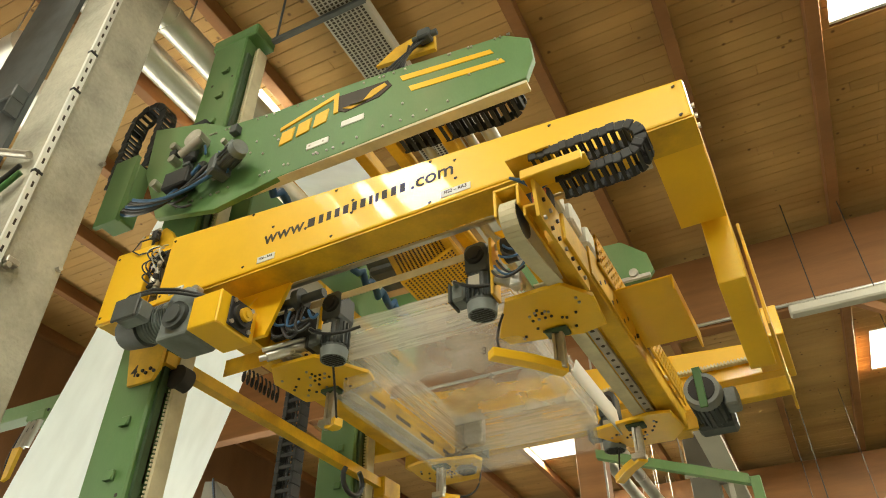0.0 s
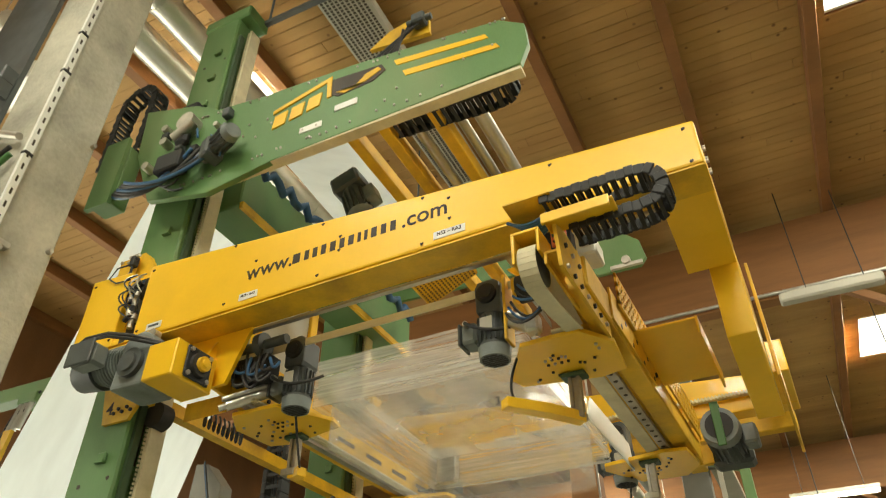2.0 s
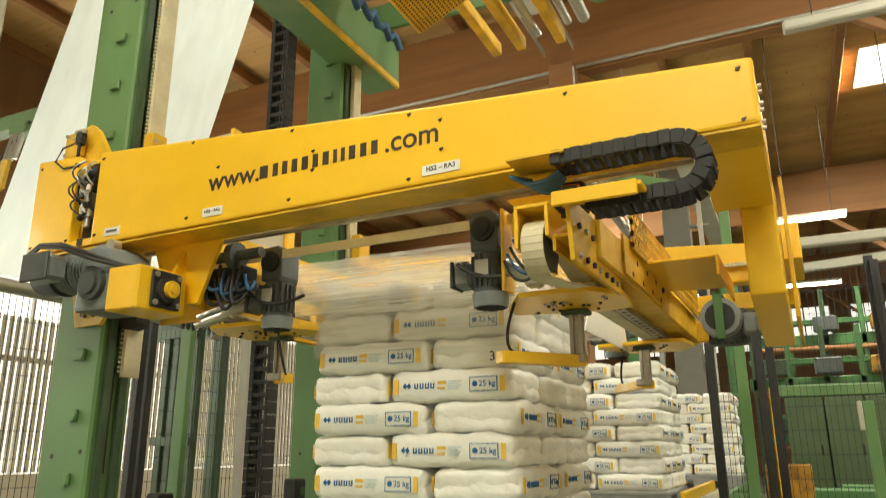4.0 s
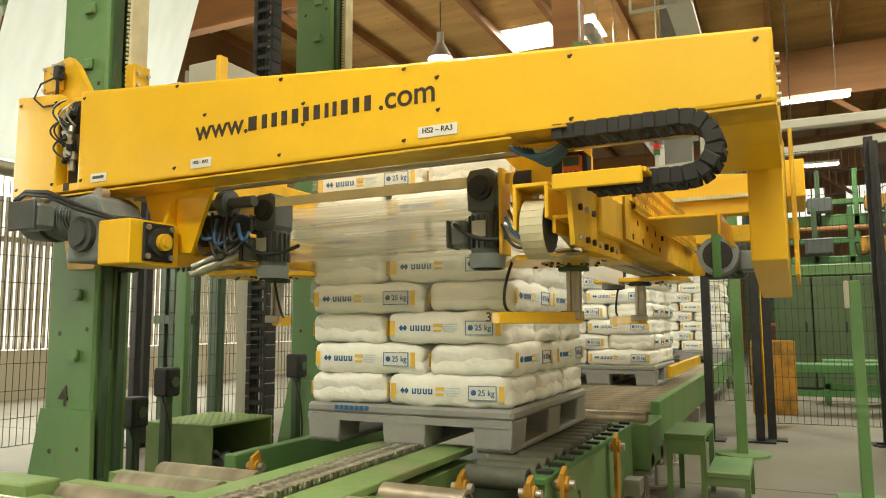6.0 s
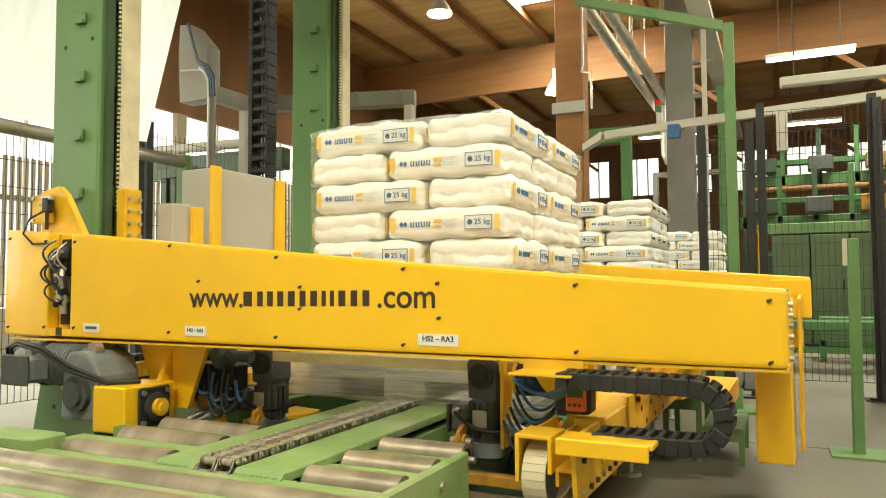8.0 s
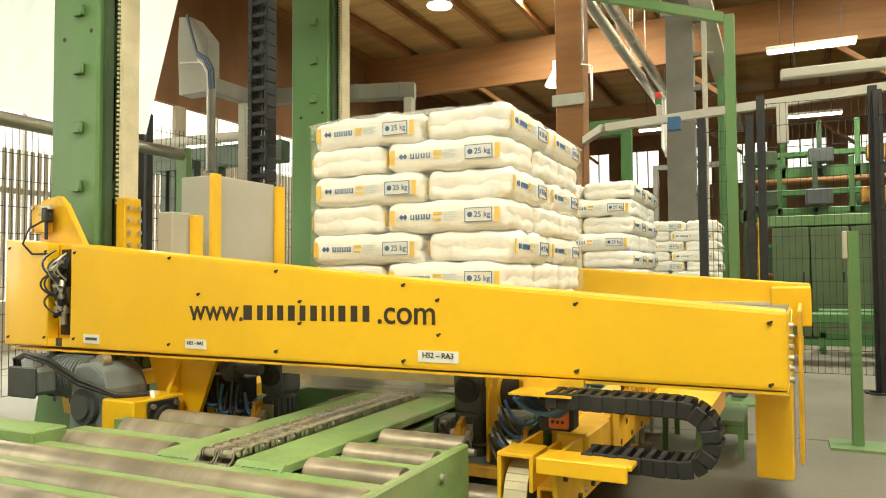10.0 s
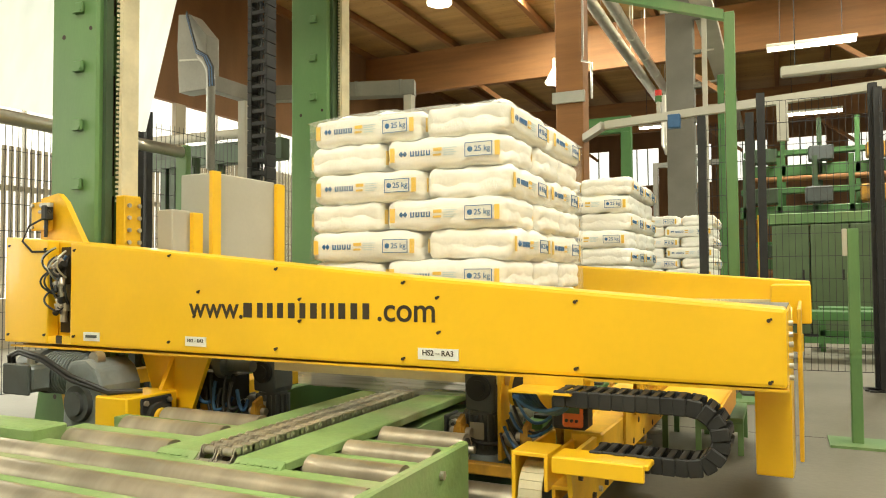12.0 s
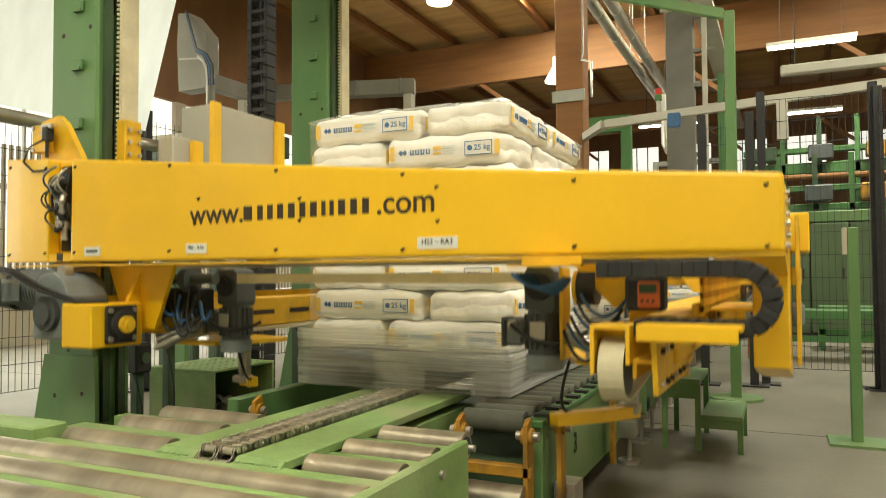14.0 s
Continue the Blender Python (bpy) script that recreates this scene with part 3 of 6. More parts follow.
for k in range(16):
    x, z = -3.2 + 0.62 * rnd.random(), 3.98 + 0.55 * rnd.random()
    if k % 3 == 0:
        part("fitting", Shape().cyl((x, 2.20, z), (x, 2.27, z), 0.018 + 0.02 * rnd.random(), 12), STEEL, arm_f)
    elif k % 3 == 1:
        part("valve", Shape().box(x, x + 0.06, 2.22, 2.27, z, z + 0.04 + 0.04 * rnd.random(), 0.006), GREY if k % 2 else BLACK, arm_f)
    else:
        part("hose", Shape().tube(sag((x, 2.23, z), (x + 0.25 * rnd.random(), 2.22, z - 0.2 * rnd.random()), 0.08, side=(0.05, -0.03, 0)), 0.007), CABLE if k % 2 else HOSE, arm_f)
for k in range(7):
    rnd = random.Random(k)
    part("cable", Shape().tube(sag((-3.42 + 0.03 * k, 2.2 - 0.01 * k, 4.0), (-2.8 + 0.06 * k, 2.2, 4.12 + 0.05 * rnd.random()), 0.10 + 0.05 * rnd.random()), 0.012), HOSE if k % 3 == 0 else CABLE, arm_f)
part("cable_guard", Shape().box(-3.58, -3.40, 2.2, 2.32, 3.95, 4.45, 0.01).box(-3.6, -3.4, 2.17, 2.2, 3.93, 4.5), GREEN, arm_f, "green cable guard")


def chain_links(s, pts, w, r=0.03, y=0.0):
    """Links of an energy chain: side plates and cross bars along a curve in the xz plane."""
    for k in range(len(pts) - 1):
        p, q = Vector(pts[k]), Vector(pts[k + 1])
        d = q - p
        ang = math.atan2(d.z, d.x)
        m = Matrix.Translation((p + q) / 2) @ Matrix.Rotation(-ang, 4, "Y")
        L = d.length * 0.54
        for side in (-1, 1):
            s.box(-L, L, side * w / 2 - 0.006 + (0.003 if k % 2 else -0.003), side * w / 2 + 0.006 + (0.003 if k % 2 else -0.003), -r, r, 0.004, m=m)
        s.box(-L * 0.4, L * 0.4, -w / 2, w / 2, r * 0.75, r * 1.02, m=m).box(-L * 0.4, L * 0.4, -w / 2, w / 2, -r * 1.02, -r * 0.75, m=m)
    return s


hang = [Vector((-3.5, 2.36, 4.55 + 0.045 * k)) for k in range(12)]
hang += [Vector((-3.66 + 0.16 * math.cos(a), 2.36, 5.09 + 0.16 * math.sin(a))) for a in [math.pi * j / 9 for j in range(1, 9)]]
hang += [Vector((-3.82, 2.36, 5.05 - 0.045 * k)) for k in range(14)]
single("energy_chain", chain_links(Shape(), hang, 0.11), BLACK, (-3.5, 2.36, 4.5), "black plastic energy chain looped over the arm", "cable chain")

# bars, rollers and yellow hood between the two arms
fu = thing("film_opening_unit", (-1.6, 3.5, 3.6), "yellow film opening unit with rollers between green arms", "machine unit")
for x, z, r, mtl, nm in ((-1.30, 4.12, 0.035, ZINC, "roller"), (-1.42, 4.06, 0.03, ZINC, "roller"), (-1.06, 4.10, 0.045, ZINC, "roller"), (-1.18, 4.10, 0.03, ZINC, "roller")):
    part(nm, Shape().cyl((x, 2.33, z), (x, 4.72, z), r, 16), mtl, fu, "steel film roller")
for x, z in ((-1.75, 4.0), (-1.24, 3.98), (-1.55, 4.0)):
    part("cross_bar", Shape().box(x - 0.035, x + 0.035, 2.33, 4.72, z - 0.05, z + 0.05, 0.006), YELLOW2, fu)
m = pose(-1.78, 3.42, 3.82, 0, -25, 0)
hood = part("guard_box", Shape().box(-0.2, 0.2, -0.25, 0.25, -0.17, 0.17, 0.01, m=m), YELLOW2, fu, "yellow perforated guard box")
holes = Shape()
for i in range(15):
    for j in range(19):
        holes.box(-0.18 + i * 0.025, -0.168 + i * 0.025, -0.235 + j * 0.025, -0.223 + j * 0.025, -0.173, -0.1705, m=m)
        if i < 13:
            holes.box(-0.16 + i * 0.025, -0.148 + i * 0.025, -0.2535, -0.2505, -0.15 + j * 0.0165, -0.141 + j * 0.0165, m=m)
part("perforation", holes, INK_SHADE, hood, "dark punched holes", kind="stuff")
part("fan_housing", Shape().cyl((-2.2, 3.3, 3.95), (-2.02, 3.3, 3.95), 0.11, 20).box(-2.2, -1.98, 3.25, 3.5, 3.8, 3.95, 0.02), GREY, fu)
motor_parts("drive_motor", fu, (-1.95, 2.75, 3.9), pose(0, 0, 0, 0, 70, 0), "grey drive motor")
for k in range(4):
    part("weld_unit", Shape().box(-1.0 + 0.02 * k, -0.86 + 0.02 * k, 3.2 + 0.28 * k, 3.42 + 0.28 * k, 3.95, 4.1, 0.015), GREYL, fu, "pale grey sealing head")
part("top_bracket", Shape().prism([(-1.757, 4.869), (-1.317, 4.801), (-1.326, 4.954), (-1.444, 5.016), (-1.613, 4.98)], "y", 2.5, 2.53), YELLOW2, fu)
part("sensor_head", Shape().box(-1.415, -1.325, 2.42, 2.5, 4.864, 4.944, 0.01).cyl((-1.455, 2.46, 4.904), (-1.285, 2.46, 4.904), 0.022), GREY, fu)
for k in range(5):
    part("cable", Shape().tube(sag((-1.365 - 0.03 * k, 2.46, 4.874), (-1.75 + 0.06 * k, 2.36, 4.42), -0.03 + 0.025 * k), 0.009), CABLE, fu)
part("hose", Shape().tube([(-2.55, 2.5 + 0.06 * i, 4.2 + 0.05 * math.sin(i * 2.3)) for i in range(36)], 0.03), HOSE, fu, "blue hoses along the tie beam")
uc = [Vector((-1.5 + 0.05 * k, 2.45, 3.98 - 0.004 * k)) for k in range(13)] + [Vector((-0.88 + 0.09 * math.cos(a), 2.45, 4.02 + 0.09 * math.sin(a))) for a in [-math.pi / 2 + math.pi * j / 7 for j in range(1, 8)]]
part("energy_chain", chain_links(Shape(), uc, 0.12), BLACK, fu, "black energy chain")

# film web from the roll up to the film unit
web = Shape()
n = 14
vs, fs = [], []
for i in range(n + 1):
    u = i / n
    for k in range(13):
        w = k / 12
        vs.append((-4.55 + 0.95 * u + 0.02 * math.sin(9 * w), 2.75 + 1.42 * w, 2.1 + 3.0 * u + 0.05 * w))
for i in range(n):
    for k in range(12):
        fs.append((i * 13 + k, i * 13 + k + 1, i * 13 + k + 14, i * 13 + k + 13))
web.add(vs, fs, True)
wb = thing("film_web", (-4.55, 3.5, 0), "white translucent film web running up to the machine", "plastic film")
part("lower_web", web, FILM_SHEET, wb)
vs = []
for i in range(n + 1):
    u = i / n
    for k in range(13):
        w = k / 12
        vs.append((-2.72 + 0.9 * u, 2.62 + 1.5 * w, 4.62 - 0.42 * u + 0.02 * math.sin(7 * w + 4 * u)))
part("upper_web", Shape().add(vs, fs, True), FILM_SHEET, wb)
part("guide_roller", Shape().cyl((-4.6, 2.5, 2.06), (-4.6, 4.6, 2.06), 0.05, 16), ZINC, wb, "steel guide roller")
part("guide_roller", Shape().cyl((-3.62, 2.6, 5.06), (-3.62, 4.3, 5.06), 0.05, 16), ZINC, wb, "steel guide roller")
for y in (2.45, 4.6):
    part("stand", Shape().box(-4.66, -4.54, y, y + 0.06, 0, 2.12, 0.006), GREEN, wb, "green roller stand")

fs_ = thing("film_stand", (-5.2, 3.2, 0), "green film roll stand with steel cylinders", "machine frame")
part("post", Shape().box(-5.75, -5.63, 3.14, 3.26, 0, 3.5, 0.006), GREEN, fs_)
part("beam", Shape().box(-5.63, -4.72, 3.14, 3.26, 3.36, 3.48, 0.006), GREEN, fs_)
part("bracket", Shape().box(-5.05, -4.86, 3.10, 3.30, 3.28, 3.36, 0.006), GREEN, fs_)
for k in range(3):
    part("cylinder", Shape().cyl((-5.0 + 0.05 * k, 3.13, 3.36), (-5.06 + 0.05 * k, 3.12, 3.08), 0.022, 12), ZINC, fs_, "bright steel cylinder")
part("lever", Shape().prism([(-5.08, 3.08), (-5.0, 3.08), (-5.03, 2.86), (-5.08, 2.84)], "y", 3.10, 3.13), YELLOW2, fs_, "yellow lever plate")
for k in range(3):
    part("hose", Shape().tube(sag((-4.95 + 0.05 * k, 3.12, 3.36), (-5.1 + 0.03 * k, 3.12, 2.9), 0.02, side=(-0.08, 0, 0)), 0.008), CABLE, fs_)

# ---- pallets and bags ----


def make_pallet(x, y, z):
    """Grey plastic pallet, 1.0 m wide and 1.2 m long, its corner at x, y."""
    p = thing("plastic_pallet", (x + 0.5, y + 0.6, z), "grey moulded plastic pallet on the conveyor", "pallet", "loaded pallets")
    part("deck", Shape().box(x, x + 1, y, y + 1.2, z + 0.13, z + 0.175, 0.012), PLASTIC, p)
    for i in range(3):
        for j in range(3):
            a, b = x + (0, 0.39, 0.82)[i], y + (0, 0.5, 1.02)[j]
            w, d = (0.18, 0.22, 0.18)[i], (0.18, 0.2, 0.18)[j]
            part("foot", Shape().prism([(a, z + 0.132), (a + w, z + 0.132), (a + w - 0.012, z + 0.012), (a + 0.012, z + 0.012)], "y", b, b + d), PLASTIC, p, soften=0.01)
    for i in range(3):
        a = x + (0, 0.39, 0.82)[i]
        part("skid", Shape().box(a + 0.01, a + (0.18, 0.22, 0.18)[i] - 0.01, y + 0.01, y + 1.19, z, z + 0.025, 0.006), PLASTIC, p)
    part("rim", Shape().box(x + 0.005, x + 0.995, y - 0.004, y + 0.02, z + 0.10, z + 0.13), PLASTIC, p)
    for k in range(7):
        part("stamp_bar", Shape().box(x + 0.15 + k * 0.026, x + 0.17 + k * 0.026, y - 0.003, y - 0.0005, z + 0.147, z + 0.166), BLUE, p, "blue stamped bar")
    return p


LB, WB, HB = 0.60, 0.40, 0.134


def bag_mesh(seed):
    """A filled bag, lying: pillow with a rounded rim, creases and drooping ends."""
    rnd = random.Random(seed)
    nx, ny = 34, 26
    ph = [rnd.random() * 6.3 for _ in range(10)]
    vs, fs = [], []
    for side in (1, -1):
        for i in range(nx + 1):
            for j in range(ny + 1):
                u, v = 2 * i / nx - 1, 2 * j / ny - 1
                u, v = math.copysign(1 - (1 - abs(u)) ** 2.2, u), math.copysign(1 - (1 - abs(v)) ** 2.2, v)
                h = (max(0, 1 - abs(u) ** 16) ** 0.36) * (max(0, 1 - abs(v) ** 16) ** 0.36)
                rim = max(abs(u), abs(v)) ** 10
                crease = 0.007 * math.sin(9 * u + 3 * v + ph[0]) * math.sin(5 * v + ph[1]) + 0.004 * abs(u) ** 4 * math.sin(15 * v + ph[2]) + 0.003 * abs(v) ** 5 * math.sin(19 * u + ph[3])
                tuck = 0.024 * abs(u) ** 8 * (0.75 + 0.25 * math.sin(3 * v + ph[6]))
                up = side * h
                ridge = max(0, 1 - 3.2 * abs(math.sin(5.5 * u + 1.4 * up + ph[8]))) + 0.7 * max(0, 1 - 3.5 * abs(math.sin(7 * u - 2.2 * up + ph[9])))
                pinch = 0.005 * ridge * abs(v) ** 9 + 0.010 * max(0, abs(u) - 0.9) * 10 * abs(v) ** 9
                crumple = 0.0045 * max(0, 1 - 2.6 * abs(math.sin(4 * u + 5 * v + ph[5]))) - 0.004 * max(0, 1 - 3 * abs(math.sin(8 * v - 3 * u + ph[2])))
                fold = 0.007 * rim * math.sin(11 * u + 9 * v + ph[7]) * (1 - h)
                x = u * (LB / 2 - 0.001 - 0.010 * abs(v) ** 12) + 0.004 * math.sin(7 * v + ph[4]) * abs(u) ** 9 - math.copysign(tuck, u) * (1 - h)
                y = v * (WB / 2 - 0.001 - 0.012 * abs(u) ** 12 - pinch)
                z = HB / 2 + side * h * (HB / 2 + 0.002) + (crease + crumple) * h + fold + 0.010 * abs(u) ** 8 * (1 - h) * math.sin(2.4 * v + ph[3]) - 0.010 * abs(u) ** 6 * (1 if side > 0 else 0) - 0.004 * abs(v) ** 6 * (1 if side > 0 else 0)
                vs.append((x, y, z))
    o = (nx + 1) * (ny + 1)
    for i in range(nx):
        for j in range(ny):
            a = i * (ny + 1) + j
            fs.append((a, a + ny + 1, a + ny + 2, a + 1))
            fs.append((o + a, o + a + 1, o + a + ny + 2, o + a + ny + 1))
    me = Shape().add(vs, fs, True).mesh("salt_bag", BAG)
    bm = bmesh.new()
    bm.from_mesh(me)
    bmesh.ops.remove_doubles(bm, verts=bm.verts[:], dist=0.0006)
    bmesh.ops.recalc_face_normals(bm, faces=bm.faces[:])
    bm.to_mesh(me)
    bm.free()
    return me


def make_bag(seed, at):
    b = new("filled_bag", bag_mesh(seed))
    b.location = at
    tagged(b, "white woven filled bag with blue and amber print", "bag", "stacked bags")
    for f in (-1, 1):
        e = f * (WB / 2 - 0.0005)
        t = 0.003 * f

        def put(name, s, mtl, label=""):
            ob = new(name, s.mesh(name, mtl))
            ob.parent = b
            tagged(ob, label)
        g = -f
        zc = 0.066

        def bar(s, a, b, c, d, lift=1.0):
            return s.box(g * a, g * b, e, e + t * lift, zc + c, zc + d)
        put("amber_stripe", bar(Shape(), -0.262, -0.238, -0.034, 0.03), AMBER, "amber printed stripe")
        put("amber_stripe", bar(Shape(), 0.236, 0.258, -0.034, 0.028), AMBER, "amber printed stripe")
        for dx in (-0.205, -0.186):
            put("emblem_diamond", Shape().prism([(g * (dx - 0.012), zc), (g * dx, zc + 0.013), (g * (dx + 0.009), zc), (g * dx, zc - 0.013)], "y", e, e + t), BLUE)
        for k in range(4):
            a = -0.160 + k * 0.026
            hook = [(a, -0.013), (a + 0.018, -0.013), (a + 0.018, 0.010), (a + 0.013, 0.010), (a + 0.013, -0.008), (a + 0.005, -0.008), (a + 0.005, 0.010), (a, 0.010)]
            put("printed_bar", Shape().prism([(g * u, zc + w) for u, w in hook], "y", e, e + t), BLUE, "blue printed emblem bar")
        for k in range(4):
            put("printed_line", bar(Shape(), 0.0, 0.062 - 0.012 * (k % 2), 0.012 - 0.010 * k, 0.016 - 0.010 * k), PALEBLUE, "pale printed line")
        put("printed_patch", bar(bar(Shape(), -0.048, -0.008, 0.003, 0.017), -0.048, -0.012, -0.018, -0.009), AMBER)
        fr = Shape()
        for q in ((0.100, 0.225, 0.025, 0.028), (0.100, 0.225, -0.032, -0.029), (0.100, 0.103, -0.029, 0.025), (0.222, 0.225, -0.029, 0.025)):
            bar(fr, *q, 1.1)
        fr.cyl((g * 0.124, e, zc - 0.001), (g * 0.124, e + t * 1.1, zc - 0.001), 0.012, 12)
        put("label_frame", fr, BLUE, "blue weight label frame")
        put("weight_label", bar(Shape(), 0.103, 0.222, -0.029, 0.025, 0.7), LABEL, "white weight label")
        ob = letters("25 kg", 0.034, BLUE, pose(g * 0.180, e + t * 1.15, zc - 0.002, 90, 0, 0 if f < 0 else 180), None, "blue weight lettering")
        ob.parent = b
    return b


def stack_bags(x, y, z, layers, rnd):
    """Layers of five bags in turn: three across and two along, then the other way round."""
    for k in range(layers):
        zz = z + k * HB
        if k % 2 == 0:
            spots = [(x + 0.7, y + 0.2 + 0.4 * i, 0) for i in range(3)] + [(x + 0.2, y + 0.3 + 0.6 * i, 90) for i in range(2)]
        else:
            spots = [(x + 0.3, y + 0.2 + 0.4 * i, 0) for i in range(3)] + [(x + 0.8, y + 0.3 + 0.6 * i, 90) for i in range(2)]
        for a, b, r in spots:
            yield pose(a + rnd.uniform(-0.008, 0.008), b + rnd.uniform(-0.008, 0.008), zz, 0, 0, r + rnd.uniform(-1.2, 1.2) + (180 if r and rnd.random() < 0.5 else 0))


STACKS = [(-2.0, 2.8), (-2.0, 5.46), (-1.73, 9.5)]
loads = []
first = [make_bag(s, (0, 0, -9)) for s in range(5)]
used = set()
rnd = random.Random(11)
for x, y in STACKS:
    load = [make_pallet(x, y, 0.49)]
    for i, m in enumerate(stack_bags(x, y, 0.665, 8, rnd)):
        k = rnd.randrange(5)
        if k in used:
            load.append(copy_thing(first[k], m))
        else:
            first[k].matrix_basis = m
            used.add(k)
            load.append(first[k])
    loads.append(load)

# ---- conveyors ----
ZR = 0.49
cv = thing("chain_conveyor", (-1.5, 2.0, 0), "dusty green chain conveyor with worn steel rollers", "conveyor")
part("deck_plate", Shape().box(-1.70, -1.55, 1.63, 2.95, ZR - 0.03, ZR, 0.004).box(-1.405, -1.24, 1.63, 2.95, ZR - 0.03, ZR, 0.004).box(-1.70, -1.24, 1.63, 2.95, 0.1, ZR - 0.06), GREEND, cv)
PITCH = 0.038
spots = [(1.612, ZR - 0.062), (1.616, ZR - 0.026)] + [(1.640 + PITCH * k, ZR + 0.006) for k in range(35)]
links = Shape()
for k, (y, z) in enumerate(spots):
    links.cyl((-1.545, y, z), (-1.413, y, z), 0.0055, 8)
    for c in (-1.512, -1.446):
        links.cyl((c - 0.017, y, z), (c + 0.017, y, z), 0.0125, 12)
    if k + 1 < len(spots):
        y2, z2 = spots[k + 1]
        d = Vector((0, y2 - y, z2 - z))
        m = Matrix.Translation((0, (y + y2) / 2, (z + z2) / 2)) @ Matrix.Rotation(math.atan2(d.z, d.y), 4, "X")
        hl = d.length / 2
        out = 0.028 if k % 2 else 0.021
        for c in (-1.512, -1.446):
            for q in (-out, out):
                for e in (-hl, hl):
                    links.cyl((c + q - 0.002, e, 0), (c + q + 0.002, e, 0), 0.0155, 12, m=m)
                links.box(c + q - 0.002, c + q + 0.002, -hl, hl, -0.0115, 0.0115, m=m)
part("drive_chain", links, CHAIN, cv, "steel duplex roller chain", kind="stuff")
for x0, x1 in ((-1.70, -1.55), (-1.405, -1.24)):
    part("front_lip", Shape().prism([(1.629, ZR), (1.629, ZR - 0.055), (1.568, ZR - 0.055), (1.568, ZR - 0.045)], "x", x0, x1), GREEND, cv)
    studs = Shape()
    for i in range(int((x1 - x0) / 0.026)):
        for k in range(2):
            studs.box(-0.008, 0.008, -0.0025, 0.0025, 0, 0.0025, m=pose(x0 + 0.014 + 0.026 * i, 1.585 + 0.026 * k, ZR - 0.031 + 0.019 * k, 36, 0, 0))
    part("chequer_studs", studs, GREEND, cv, kind="stuff")
# dark slab under the chain paints the shade between the deck plates
part("chain_slot", Shape().box(-1.55, -1.405, 1.60, 2.95, ZR - 0.055, ZR - 0.03), INK_SHADE, cv)


def rollers(parent, x0, x1, ys, r=0.045, z=ZR, mtl=ROLLER):
    for y in ys:
        p = part("roller", Shape().cyl((x0, y, z - r + 0.004), (x1, y, z - r + 0.004), r, 20), mtl, parent)
        part("bearing_cap", Shape().cyl((x1, y, z - r + 0.004), (x1 + 0.003, y, z - r + 0.004), r * 0.72, 16), RUBBER, p)
        part("axle", Shape().cyl((x0 - 0.03, y, z - r), (x1 + 0.03, y, z - r), 0.012, 8), STEEL, p)


rollers(cv, -2.18, -1.72, (1.70, 1.93, 2.12))
rollers(cv, -1.22, -0.92, (1.72, 1.92, 2.14))
rollers(cv, -2.32, -0.90, (1.50, 1.34, 1.18, 1.02, 0.86), 0.043)
for y in (1.42, 1.26, 1.10, 0.94):
    part("cover_strip", Shape().box(-2.32, -0.90, y - 0.028, y + 0.028, ZR - 0.05, ZR - 0.02, 0.004), GREEND, cv)
part("cover_strip", Shape().box(-2.32, -0.90, 1.56, 1.632, ZR - 0.05, ZR - 0.018, 0.004), GREEND, cv)
part("side_plate", Shape().box(-0.902, -0.872, 0.7, 2.05, 0.10, ZR + 0.004, 0.006), GREEND, cv)
part("side_plate", Shape().box(-2.38, -2.335, 0.7, 1.56, 0.10, ZR + 0.0, 0.006).box(-3.0, -2.20, 1.57, 1.70, 0.10, ZR + 0.02, 0.006), GREEND, cv)
for a in ((-2.33, -1.70, 1.75, 1.87), (-2.33, -1.70, 2.0, 2.06), (-1.24, -0.903, 1.79, 1.86), (-1.24, -0.903, 1.98, 2.06)):
    part("filler_plate", Shape().box(*a, ZR - 0.07, ZR - 0.025), GREEND, cv)
part("cable_trough", Shape().box(-2.30, -0.92, 0.7, 2.3, 0.1, 0.2), GREENK, cv)
for x in (-2.3, -0.98):
    for y in (0.8, 2.1):
        part("leg", Shape().box(x, x + 0.07, y, y + 0.07, 0.0, 0.12, 0.004), GREEN, cv)
for k, y in enumerate((1.05, 1.45, 1.85)):
    part("bolt", Shape().cyl((-0.872, y, 0.44), (-0.862, y, 0.44), 0.014, 6), STEEL, cv)

tt = thing("lift_table", (-1.4, 3.3, 0), "green roller lift table with yellow lever brackets", "conveyor")
part("frame_side", Shape().box(-0.84, -0.78, 2.5, 4.1, 0.12, 0.46, 0.006), GREEN, tt)
part("frame_side", Shape().box(-2.22, -2.16, 2.5, 4.1, 0.12, 0.46, 0.006), GREEN, tt)
part("rim", Shape().box(-0.845, -0.772, 2.48, 4.12, 0.452, 0.475, 0.003), GREEN2, tt, "bright green rim")
rollers(tt, -1.10, -0.86, [2.56 + 0.118 * i for i in range(13)], 0.042, ZR - 0.003, ROLLERD)
part("underbed", Shape().box(-2.15, -0.85, 2.55, 4.05, 0.1, 0.30), GREENK, tt)
for k in range(11):
    part("bearing_clip", Shape().box(-0.83, -0.775, 2.56 + 0.145 * k, 2.60 + 0.145 * k, 0.475, 0.487), BLACK, tt)
